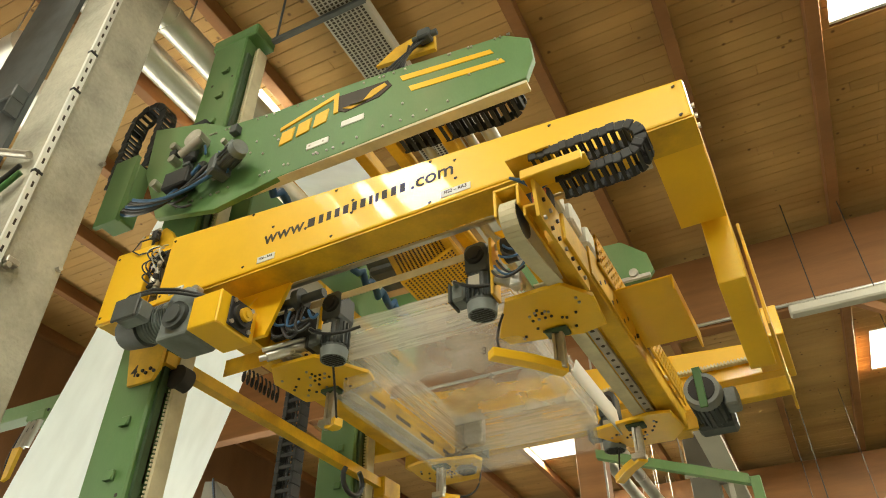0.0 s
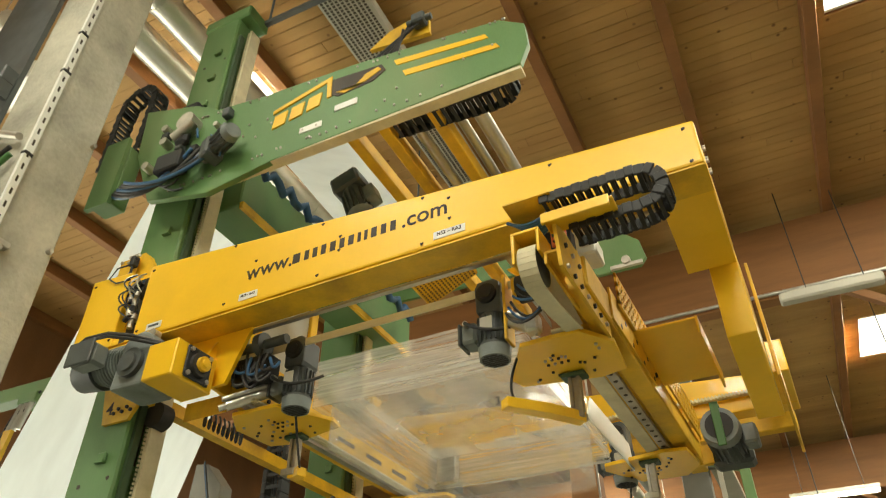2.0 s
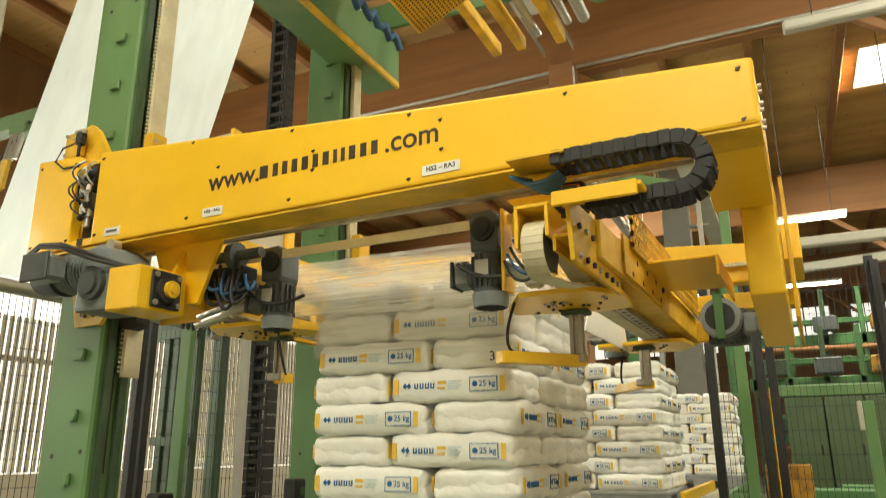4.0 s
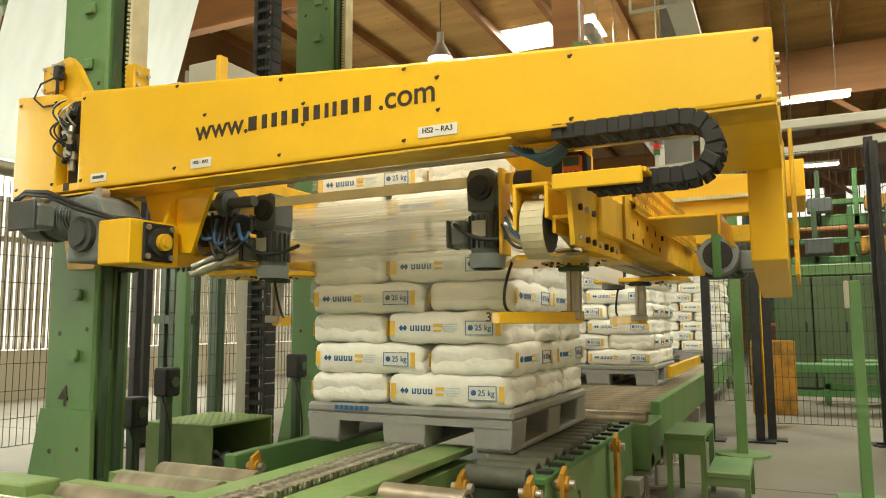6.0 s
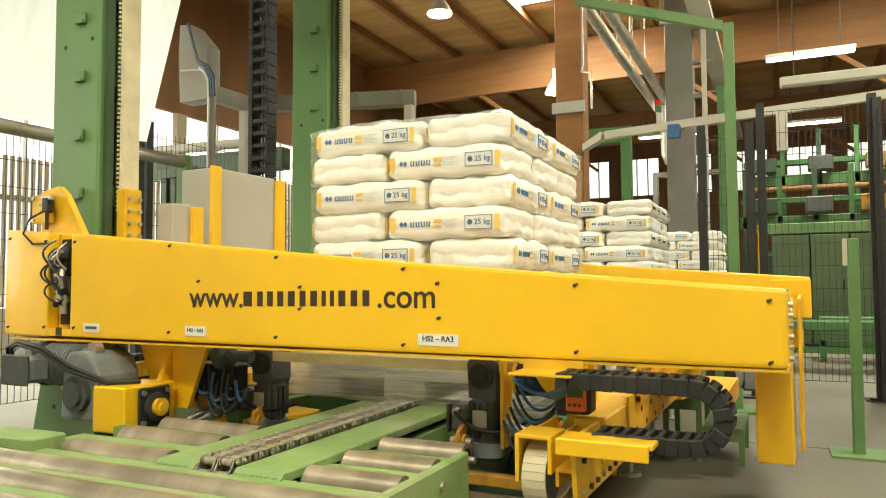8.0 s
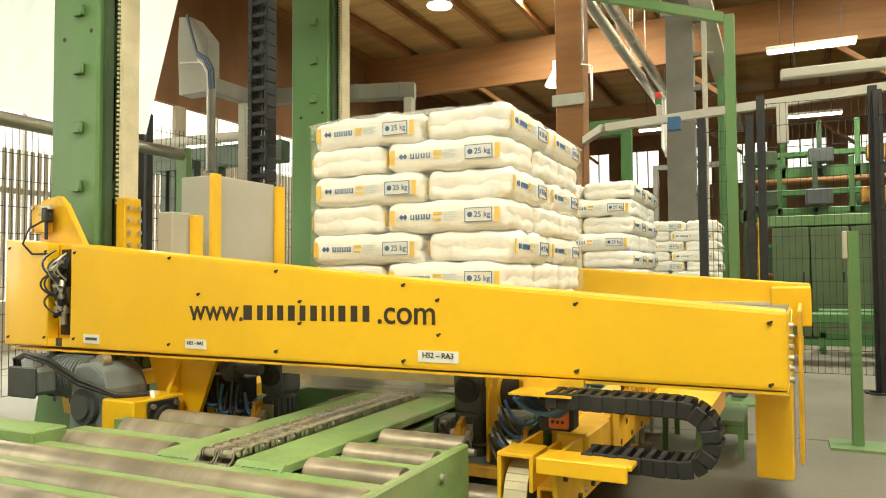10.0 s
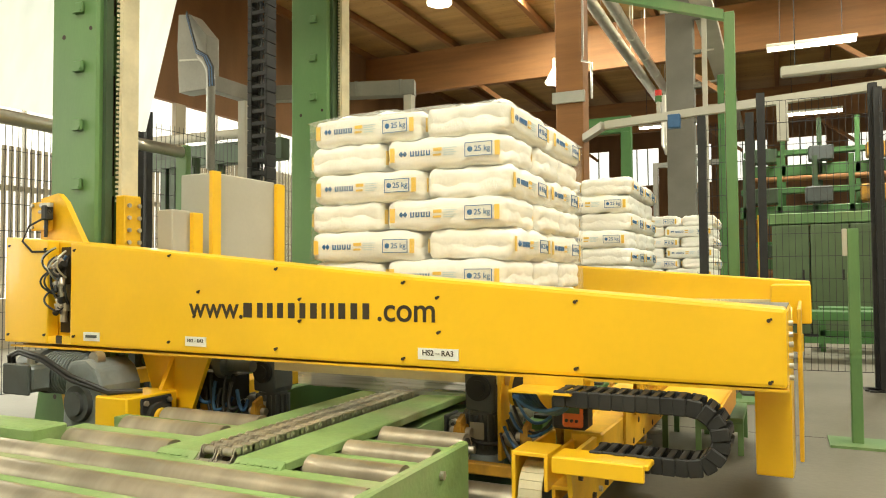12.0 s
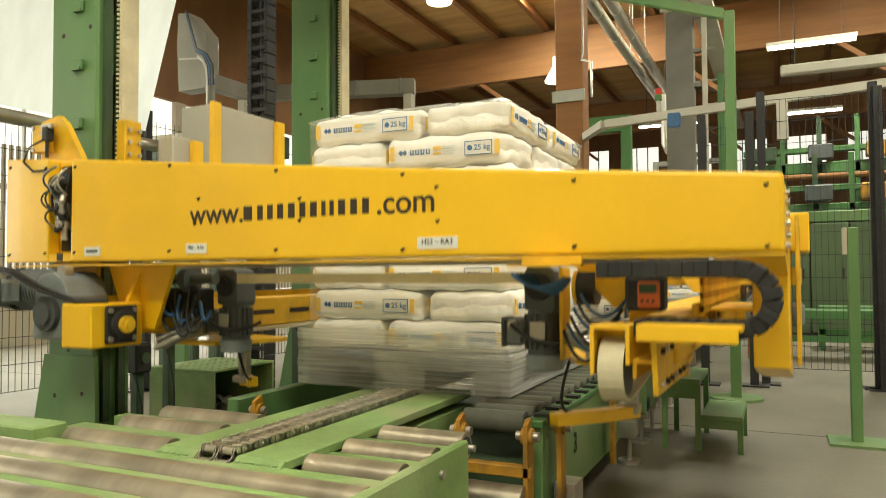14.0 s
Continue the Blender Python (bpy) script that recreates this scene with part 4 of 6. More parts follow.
for x, y in ((-1.05, 2.40), (-0.80, 2.40), (-0.74, 3.5), (-0.74, 2.6), (-1.98, 2.42)):
    s = Shape().prism([(y - 0.03, 0.10), (y + 0.03, 0.08), (y + 0.045, 0.36), (y + 0.015, 0.50), (y - 0.03, 0.48)], "x", x - 0.008, x + 0.008)
    s.cyl((x - 0.02, y, 0.44), (x + 0.02, y, 0.44), 0.028, 14)
    b = part("lever_bracket", s, YELLOW3, tt, "worn yellow lever bracket")
    part("pivot", Shape().cyl((x - 0.04, y, 0.44), (x + 0.04, y, 0.44), 0.016, 10), STEEL, b)
part("cross_bar", Shape().box(-1.08, -0.78, 2.37, 2.41, 0.30, 0.34, 0.004).box(-1.08, -0.78, 2.37, 2.41, 0.14, 0.17, 0.004), YELLOW3, tt)
part("lower_roller", Shape().cyl((-1.1, 2.36, 0.22), (-0.8, 2.36, 0.22), 0.06, 18), ROLLER, tt)
letters("3", 0.12, INK_SHADE, pose(-0.777, 2.95, 0.3, 90, 0, 90), tt, "black stencilled number")
for y in (2.7, 3.9):
    part("foot", Shape().cyl((-0.74, y, 0.0), (-0.74, y, 0.02), 0.06, 16).cyl((-0.74, y, 0.02), (-0.74, y, 0.16), 0.014, 10).box(-0.78, -0.70, y - 0.06, y + 0.06, 0.14, 0.22), STEEL, tt, "steel levelling foot")

c2 = thing("roller_conveyor", (-1.4, 7.0, 0), "green outfeed roller conveyor on adjustable feet", "conveyor")
for x in (-0.80, -2.2):
    part("frame_side", Shape().box(x, x + 0.06, 4.85, 12.3, 0.26, 0.52, 0.006), GREEN, c2)
rollers(c2, -2.14, -0.80, [4.9 + 0.15 * i for i in range(49)], 0.045, ZR)
part("guide_rail", Shape().box(-0.92, -0.88, 6.5, 8.9, 0.56, 0.66, 0.005), YELLOW, c2, "yellow side guide rail")
part("end_module", Shape().box(-1.25, -0.72, 4.3, 4.82, 0.18, 0.44, 0.01), GREEN, c2)
part("end_roller", Shape().cyl((-1.3, 4.42, 0.45), (-0.75, 4.42, 0.45), 0.05, 18), ROLLER, c2)
for y in (4.4, 4.75, 5.6, 7.0, 8.6, 10.4, 12.0):
    part("foot", Shape().cyl((-0.76, y, 0), (-0.76, y, 0.02), 0.06, 16).cyl((-0.76, y, 0.02), (-0.76, y, 0.2), 0.013, 10).box(-0.80, -0.72, y - 0.05, y + 0.05, 0.15, 0.27, 0.005), STEEL, c2, "steel levelling foot")

st = thing("step_stool", (-0.42, 4.55, 0), "small green two-step steel stool beside the conveyor", "step stool")
part("tread", Shape().box(-0.64, -0.42, 4.3, 4.85, 0.37, 0.40, 0.004), GREEN, st)
part("tread", Shape().box(-0.42, -0.20, 4.3, 4.85, 0.175, 0.205, 0.004), GREEN, st)
for x, h in ((-0.63, 0.37), (-0.45, 0.37), (-0.23, 0.175)):
    for y in (4.31, 4.81):
        part("leg", Shape().box(x, x + 0.03, y, y + 0.03, 0.0, h), GREEN, st)
part("brace", Shape().box(-0.63, -0.42, 4.305, 4.315, 0.29, 0.37), GREEN, st)
part("brace", Shape().box(-0.42, -0.2, 4.305, 4.315, 0.13, 0.175), GREEN, st)

# ---- posts, gates and fences ----
g = thing("signal_gate", (-0.33, 6.2, 0), "green square-tube portal beside the outfeed", "gate frame")
part("upright", Shape().box(-0.37, -0.29, 6.15, 6.23, 0, 3.1, 0.005), GREEN, g)
part("arm", Shape().prism([(-1.58, 3.47), (-0.372, 3.045), (-0.372, 3.125), (-1.58, 3.55)], "y", 6.153, 6.227), GREEN, g)
part("base_plate", Shape().cyl((-0.33, 6.19, 0), (-0.33, 6.19, 0.02), 0.2, 24), GREEN, g)
p = thing("sensor_post", (0.4, 4.86, 0), "green light-barrier post on a base plate", "post")
part("tube", Shape().box(0.36, 0.42, 4.83, 4.89, 0, 1.26, 0.005), GREEN, p)
part("base_plate", Shape().box(0.24, 0.54, 4.72, 5.0, 0, 0.015), GREEN, p)
part("sensor", Shape().box(0.335, 0.36, 4.83, 4.88, 1.1, 1.26, 0.004), GREYL, p)


def fence_panel(name, a, b, z0, z1, step=0.05, posts=True, dense=0.2, label="black wire-mesh safety fence on steel posts"):
    f = thing(name, (a[0], a[1], 0), label, "fence", "safety fences")
    a, b = Vector((*a, 0)), Vector((*b, 0))
    d = b - a
    n = int(d.length / step)
    s = Shape()
    for i in range(n + 1):
        p = a + d * (i / n)
        s.box(p.x - 0.002, p.x + 0.002, p.y - 0.002, p.y + 0.002, z0, z1)
    k = z0
    ang = math.atan2(d.y, d.x)
    while k <= z1 + 0.01:
        s.box(0, d.length, -0.0025, 0.0025, -0.0025, 0.0025, m=Matrix.Translation((a.x, a.y, k)) @ Matrix.Rotation(ang, 4, "Z"))
        k += dense
    part("mesh_panel", s, WIRE, f, kind="stuff")
    if posts:
        for q in (a, b):
            part("post", Shape().box(q.x - 0.035, q.x + 0.035, q.y - 0.035, q.y + 0.035, 0, z1 + 0.08, 0.004), BLACK, f)
            part("base_plate", Shape().box(q.x - 0.12, q.x + 0.12, q.y - 0.09, q.y + 0.09, 0, 0.015), BLACK, f)
    return f


fence_panel("safety_fence", (-0.13, 7.1), (0.75, 7.15), 0.15, 2.55)
fence_panel("safety_fence", (0.78, 7.1), (1.35, 4.6), 0.15, 2.5)
fence_panel("safety_fence", (-5.3, 1.6), (-5.1, 4.6), 0.15, 2.2)
fence_panel("safety_fence", (-5.1, 4.7), (-4.9, 7.2), 0.15, 2.4)
fence_panel("safety_fence", (-4.9, 7.3), (-3.95, 6.9), 0.15, 2.3)
fence_panel("safety_fence", (-3.95, 6.85), (-2.4, 7.4), 0.15, 2.3)

# ---- cabinets and gear behind the columns ----
vch = thing("vertical_energy_chain", (-4.1, 5.0, 0), "tall black energy chain hanging beside the column", "cable chain")
link = Shape().box(-4.17, -4.12, 4.93, 5.06, -0.052, 0.052, 0.006).box(-3.985, -3.955, 4.93, 5.06, -0.052, 0.052, 0.006).box(-4.12, -3.985, 4.935, 4.95, -0.017, 0.017, 0.003).box(-4.12, -3.985, 5.04, 5.055, -0.014, 0.014, 0.003).mesh("link", BLACK, (-4.1, 5.0, 0))
for k in range(54):
    ob = new("link", link)
    ob.parent, ob.location = vch, (0, 0, 0.053 + 0.108 * k)
for k in range(3):
    part("cable", Shape().tube([(-4.09 + 0.035 * k + 0.008 * math.sin(0.9 * j + k), 4.99, 0.1 + 0.29 * j) for j in range(20)], 0.010, 6), CABLE if k != 1 else GREY, vch)
tb = thing("machine_guard_box", (-3.3, 3.6, 0), "green chequer-plate box with an open side", "box")
part("top_plate", Shape().box(-3.58, -3.06, 3.33, 3.90, 0.42, 0.435, 0.003), GREEND, tb)
part("front_plate", Shape().box(-3.58, -3.06, 3.335, 3.35, 0, 0.42), GREEND, tb)
part("back_plate", Shape().box(-3.58, -3.06, 3.88, 3.895, 0, 0.42), GREEND, tb)
# dark sheet in the open box, shade of the inside put into its colour
part("inner_liner", Shape().box(-3.58, -3.56, 3.35, 3.88, 0, 0.42), INK_SHADE, tb, "dark sheet painted as the shaded inside")
studs = Shape()
for a in range(10):
    for b in range(9):
        studs.box(-3.56 + 0.05 * a, -3.545 + 0.05 * a, 3.3325, 3.335, 0.03 + 0.045 * b, 0.036 + 0.045 * b)
        studs.box(-3.56 + 0.05 * a, -3.545 + 0.05 * a, 3.36 + 0.06 * b, 3.366 + 0.06 * b, 0.435, 0.4375)
part("chequer_studs", studs, GREEND, tb, kind="stuff")
part("plastic_wad", Shape().tube([(-3.22 + 0.09 * math.cos(3.1 * k), 3.6 + 0.14 * math.sin(2.3 * k), 0.06 + 0.012 * k) for k in range(12)], 0.05, 8), PLASTIC, tb, "crumpled plastic film scrap")

# dark green profile frame, sensors and posts behind the columns
pf = thing("profile_frame", (-4.95, 5.3, 0), "dark green slotted profile posts", "machine frame")
for x in (-5.52, -5.40, -5.28, -5.16):
    part("profile", Shape().box(x, x + 0.08, 5.25, 5.34, 0, 2.15, 0.004), GREENK, pf)
for z in (1.05, 2.06):
    part("cross_rail", Shape().box(-5.54, -5.06, 5.2, 5.25, z, z + 0.08), GREENK, pf)
for x, y, h in ((-3.2, 3.12, 0.62), (-3.16, 2.86, 0.48), (-3.1, 4.2, 0.66)):
    q = thing("sensor_stand", (x, y, 0), "black photo sensor on a green stand", "sensor", "photo sensors")
    part("stem", Shape().box(x - 0.025, x + 0.025, y - 0.025, y + 0.025, 0, h, 0.004), GREENK, q)
    part("head", Shape().box(x - 0.05, x + 0.06, y - 0.06, y + 0.05, h, h + 0.16, 0.012), BLACK, q)
    part("lens", Shape().cyl((x + 0.061, y, h + 0.08), (x + 0.068, y, h + 0.08), 0.03, 14), GREENK, q, "dark green lens")
    part("cable", Shape().tube(sag((x, y - 0.05, h + 0.04), (x + 0.05, y - 0.04, 0.1), 0.0, side=(0.06, 0, 0)), 0.006), CABLE, q)

# ducts, cable tray, pipes
for x, y, z, r, ya, yb in ((-3.72, 0, 6.3, 0.13, -1, 6.0), (-4.15, 0, 6.3, 0.14, -1, 6.2), (-2.75, 0, 5.5, 0.10, 10.5, 24), (-2.45, 0, 5.5, 0.10, 10.5, 24)):
    s = Shape().cyl((x, ya, z), (x, yb, z), r, 24)
    d = thing("air_duct", (x, 4, z), "shiny round ventilation duct under the roof", "duct", "ventilation ducts")
    part("pipe", s, DUCT, d)
    for k in range(int((yb - ya) / 1.4)):
        y = ya + 0.4 + 1.4 * k
        part("seam", Shape().cyl((x, y, z), (x, y + 0.04, z), r + 0.008, 24), DUCT, d)
        part("hanger", Shape().cyl((x, y + 0.2, z + r), (x, y + 0.2, 7.0), 0.008, 6), STEEL, d)
t = thing("cable_tray", (-2.15, 3, 6.0), "perforated galvanised cable tray under the ceiling", "cable tray")
part("tray", Shape().box(-2.42, -2.02, -5, 7.3, 6.0, 6.01).box(-2.42, -2.41, -5, 8.3, 6.01, 6.1).box(-2.03, -2.02, -5, 8.3, 6.01, 6.1), GREYL, t)
s = Shape()
for i in range(120):
    for k in range(9):
        s.box(-2.40 + 0.04 * k, -2.378 + 0.04 * k, 1.5 + 0.03 * i, 1.518 + 0.03 * i, 5.995, 5.999)
part("perforation", s, INK_SHADE, t, "dark punched slots", kind="stuff")
for y in (2.6, 5.2):
    part("bracket", Shape().box(-2.9, -2.0, y, y + 0.04, 5.95, 5.99).cyl((-2.85, y + 0.02, 5.95), (-2.85, y + 0.02, 6.82), 0.01), GREY, t)

# timber post, grey column and far lamps
w = thing("timber_post", (-2.15, 8.25, 0), "square brown timber post with conduits", "post", kind="structure")
part("shaft", Shape().box(-2.32, -2.0, 8.1, 8.38, 0, 5.75, 0.01), GLULAM, w)
part("bracket", Shape().box(-2.35, -1.97, 8.05, 8.09, 2.97, 3.10), ZINC, w)
part("conduit", Shape().tube([(-1.97, 8.0, 5.6), (-1.97, 8.0, 3.5), (-1.97, 7.95, 3.4), (-1.85, 7.9, 3.35), (-1.85, 7.9, 2.95)], 0.014), ZINC, w)
gc = thing("steel_column", (-1.5, 13.1, 0), "grey painted steel hall column", "column", kind="structure")
part("shaft", Shape().box(-1.74, -1.28, 13.0, 13.3, 0, 6.99, 0.006), GREYC, gc)
for k in range(9):
    part("rung", Shape().box(-1.28, -1.16, 13.0, 13.1, 1.2 + 0.6 * k, 1.26 + 0.6 * k), GREYC, gc)
part("cable_duct", Shape().box(-1.14, -1.06, 13.0, 13.06, 0, 6.0), GREYL, gc)
for x, y, z, ln in ((-0.12, 13.7, 4.93, 1.35), (0.13, 18.8, 4.77, 1.24), (-3.4, 20, 5.0, 1.5)):
    l = thing("strip_light", (x, y, z), "lit fluorescent strip light hung from the roof", "lamp", "strip lights")
    part("tube", Shape().box(x, x + ln, y, y + 0.1, z - 0.05, z), TUBE, l, "glowing tube")
    part("housing", Shape().box(x - 0.02, x + ln + 0.02, y - 0.02, y + 0.12, z, z + 0.06, 0.006), GREYL, l)
    for q in (0.2, ln - 0.2):
        part("hanger", Shape().cyl((x + q, y + 0.05, z + 0.06), (x + q, y + 0.05, 7), 0.006, 6), CABLE, l)
for x, y, z in ((-5.45, 11.6, 5.9), (-4.17, 14.6, 5.03)):
    l = thing("bell_lamp", (x, y, z), "round bell lamp with a bright lens", "lamp", "bell lamps")
    part("shade", Shape().cyl((x, y, z), (x, y, z + 0.3), 0.24, 20, 0.07).cyl((x, y, z + 0.3), (x, y, z + 0.5), 0.07, 12), GREYL, l)
    part("lens", Shape().cyl((x, y, z - 0.02), (x, y, z - 0.004), 0.22, 20), TUBE, l)
    part("hanger", Shape().cyl((x, y, z + 0.5), (x, y, 7), 0.01, 6), CABLE, l)

for y, z in ((1.75, 6.0), (2.1, 5.75)):
    d = thing("air_duct", (-6.5, y, z), "shiny round ventilation duct under the roof", "duct", "ventilation ducts")
    part("pipe", Shape().cyl((-9.9, y, z), (-4.75, y, z), 0.14, 24), DUCT, d)
    for k in range(4):
        part("hanger", Shape().cyl((-9 + 1.3 * k, y, z + 0.14), (-9 + 1.3 * k, y, 7.0), 0.008, 6), STEEL, d)
d = thing("ladder_tray", (-1.3, 16, 5.5), "galvanised cable ladder under the far roof", "cable tray")
part("tray", Shape().box(-1.26, -0.92, 9, 24, 5.45, 5.47).box(-1.26, -1.24, 9, 24, 5.47, 5.57).box(-0.94, -0.92, 9, 24, 5.47, 5.57), GREYL, d)
for k in range(24):
    part("rung", Shape().box(-1.24, -0.94, 9.2 + 0.3 * k, 9.23 + 0.3 * k, 5.475, 5.50), GREYC, d)
for k in range(5):
    part("bracket", Shape().box(-1.75, -1.1, 10 + 2.5 * k, 10.05 + 2.5 * k, 5.40, 5.44).box(-1.75, -1.72, 10 + 2.5 * k, 10.05 + 2.5 * k, 5.44, 5.9).cyl((-1.74, 10.02 + 2.5 * k, 5.44), (-1.74, 10.02 + 2.5 * k, 7), 0.012, 6), GREYL, d)
b = thing("gantry_bar", (-0.4, 7.5, 2.5), "pale painted square-tube bar with a signal lamp", "beam")
part("bar", Shape().prism([(-1.62, 2.51), (1.5, 2.68), (1.5, 2.76), (-1.62, 2.59)], "y", 7.46, 7.54), GREYL, b)
part("drop", Shape().box(0.0, 0.10, 7.46, 7.54, 2.25, 2.60), GREYL, b)
part("stay", Shape().prism([(-1.66, 7.46), (-1.62, 7.54), (-1.99, 8.16), (-2.0, 8.05)], "z", 2.51, 2.59), GREYL, b)
part("signal_base", Shape().cyl((-1.08, 7.5, 2.62), (-1.08, 7.5, 2.74), 0.02, 10), GREYL, b)
part("signal_lens", Shape().cyl((-1.08, 7.5, 2.74), (-1.08, 7.5, 2.80), 0.034, 14), GREEN2, b, "green signal lens")
part("signal_lens", Shape().cyl((-1.08, 7.5, 2.802), (-1.08, 7.5, 2.86), 0.034, 14), RED, b, "red signal lens")
part("junction_box", Shape().box(-0.98, -0.86, 7.38, 7.46, 2.44, 2.58, 0.008), HOSE, b, "blue junction box")
d = thing("hanging_duct", (0.6, 9.0, 3.3), "pale unlit strip light hung across the hall", "lamp")
part("housing", Shape().box(0.05, 1.6, 8.95, 9.07, 3.22, 3.34, 0.02), GREYL, d)
for x in (0.2, 1.4):
    part("hanger", Shape().cyl((x, 9.0, 3.34), (x, 9.0, 7), 0.006, 6), CABLE, d)
d = thing("cable_duct", (-4.3, 5.6, 2.5), "pale sheet-metal cable duct above the cabinets", "duct")
part("trunk", Shape().prism([(-4.66, 4.95), (-4.56, 4.95), (-4.54, 5.42), (-3.02, 5.87), (-3.06, 5.99), (-4.64, 5.52)], "z", 2.67, 2.81), ALU, d, soften=0.004)
for k in range(4):
    x, y = -4.35 + 0.4 * k, 5.475 + 0.119 * k
    part("seam", Shape().box(x - 0.012, x + 0.012, y - 0.004, y + 0.02, 2.665, 2.815), ALU, d)
part("elbow", Shape().prism([(-4.98, 3.42), (-4.84, 3.40), (-4.64, 3.18), (-4.635, 2.69), (-4.97, 2.69), (-4.995, 3.13)], "y", 4.94, 5.10), ALU, d, soften=0.008)
part("elbow_lid", Shape().prism([(-4.96, 2.98), (-4.65, 2.95), (-4.65, 2.965), (-4.96, 2.995)], "y", 4.932, 4.94), GREYL, d)
part("riser", Shape().tube([(-4.55, 4.90, 1.95), (-4.55, 4.90, 2.7), (-4.56, 4.90, 2.84), (-4.61, 4.90, 2.93), (-4.68, 4.91, 2.98)], 0.038, 12), ALU, d)
for k in range(5):
    part("cable", Shape().tube([(-4.535 + 0.014 * k, 4.86, 2.68), (-4.545 + 0.014 * k, 4.86, 2.85), (-4.60 + 0.012 * k, 4.86, 2.955), (-4.70, 4.88, 3.0 + 0.01 * k), (-4.86, 4.92, 3.38 + 0.01 * k)], 0.009), HOSE if k % 2 else CABLE, d)
part("leg", Shape().box(-3.12, -3.04, 5.85, 5.93, 0, 2.668), GREYL, d)
part("leg", Shape().box(-4.64, -4.56, 5.36, 5.44, 0, 2.668), GREYL, d)
f = thing("guide_frame", (-5.3, 5.9, 0), "dark green steel guide frame behind the cabinets", "machine frame")
for x in (-6.02, -5.85, -5.45):
    part("upright", Shape().box(x, x + 0.12, 5.85, 5.97, 0, 2.4, 0.006), GREENK, f)
part("header", Shape().box(-6.6, -4.5, 5.84, 5.98, 2.18, 2.4, 0.006), GREENK, f)
part("tube", Shape().cyl((-7.0, 5.8, 2.5), (-4.6, 5.8, 2.46), 0.05, 14), GREYL, f)

l = thing("strip_light", (1.1, 8.0, 5.4), "unlit strip light under the roof beam", "lamp", "strip lights")
part("housing", Shape().box(0.40, 1.48, 7.95, 8.1, 5.44, 5.56, 0.02), GREYL, l)
part("hanger", Shape().cyl((0.7, 8.0, 5.56), (0.7, 8.0, 7), 0.006, 6).cyl((1.3, 8.0, 5.56), (1.3, 8.0, 7), 0.006, 6), CABLE, l)
single("conduit_pipe", Shape().cyl((-6, 8.37, 5.80), (6, 8.37, 5.80), 0.022, 10), ZINC, (0, 8.37, 5.8), "thin grey conduit along the roof beam", "pipe")

# far machinery behind the right-hand fence
c = thing("switch_cabinet_row", (0.6, 12.0, 0), "row of dark green switch cabinets", "cabinet")
for k in range(4):
    b = part("cabinet", Shape().box(-0.1 + 0.52 * k, 0.40 + 0.52 * k, 12.0, 12.5, 0.1, 1.72, 0.01), GREENM, c)
    part("handle", Shape().box(0.30 + 0.52 * k, 0.33 + 0.52 * k, 11.97, 12.0, 0.9, 1.05), BLACK, b)
part("top_rail", Shape().box(-0.15, 2.0, 12.02, 12.4, 1.74, 1.90, 0.01), GREEN, c, "bright green rail on the cabinets")
part("plinth", Shape().box(-0.1, 1.96, 12.02, 12.48, 0, 0.1), BLACK, c)
for y, z, ln in ((13.4, 2.05, 3.2), (14.6, 2.9, 3.6), (15.8, 1.2, 4.0)):
    m = thing("palletiser_frame", (0.6, y, 0), "far green and yellow machine frame with rollers", "machine", "far machine frames")
    part("rail", Shape().box(-0.6, -0.6 + ln, y, y + 0.2, z - 0.12, z + 0.08, 0.01), GREEN2, m)
    part("rail", Shape().box(-0.6, -0.6 + ln, y + 0.6, y + 0.8, z + 0.35, z + 0.45, 0.01), GREEN2, m)
    for k in range(6):
        part("upright", Shape().box(-0.55 + k * ln / 6, -0.47 + k * ln / 6, y, y + 0.1, 0, z + 0.9), GREEN2 if k % 2 else GREENK, m)
    for k in range(4):
        part("unit", Shape().box(-0.4 + k * ln / 4, 0.0 + k * ln / 4, y - 0.3, y - 0.02, z + 0.1, z + 0.36, 0.02), (GREENK, GREY, YELLOW3, GREY)[k], m)
    part("drum", Shape().cyl((-0.5, y - 0.2, z - 0.2), (ln - 0.7, y - 0.2, z - 0.2), 0.05, 14), GLULAM, m, "brown roller")
for x, y in ((0.05, 9.3), (0.75, 9.4), (0.45, 10.4)):
    t = thing("roller_bench", (x + 0.4, y, 0), "green roller bench on square legs", "bench", "green benches")
    part("top", Shape().box(x, x + 0.75, y, y + 0.5, 0.46, 0.56, 0.008), GREEN2, t)
    part("lower_rail", Shape().box(x, x + 0.75, y, y + 0.05, 0.2, 0.27), GREEN2, t)
    for a in (x, x + 0.69):
        for q in (y, y + 0.44):
            part("leg", Shape().box(a, a + 0.06, q, q + 0.06, 0, 0.46), GREEN2, t)
g = thing("stop_gate", (-0.1, 8.0, 0), "yellow steel stop gate beside the outfeed", "gate")
part("plate", Shape().box(-0.32, 0.1, 8.2, 8.26, 0.1, 0.85, 0.01), YELLOW3, g)
part("post", Shape().box(-0.2, -0.12, 8.1, 8.18, 0, 1.6), YELLOW2, g)
g = thing("roll_up_frame", (-2.3, 12.4, 0), "green steel door frame beyond the bag stacks", "frame")
part("upright", Shape().box(-2.42, -2.25, 12.4, 12.55, 0, 3.43), GREEN2, g)
part("header", Shape().box(-3.46, -2.25, 12.4, 12.55, 3.432, 3.70), GREEN2, g)
part("upright", Shape().box(-0.88, -0.78, 12.7, 12.8, 0, 4.3), GREEN2, g)
pb = thing("pipe_loop", (-2.1, 15.0, 0), "bent bright steel pipe on a far frame", "pipe")
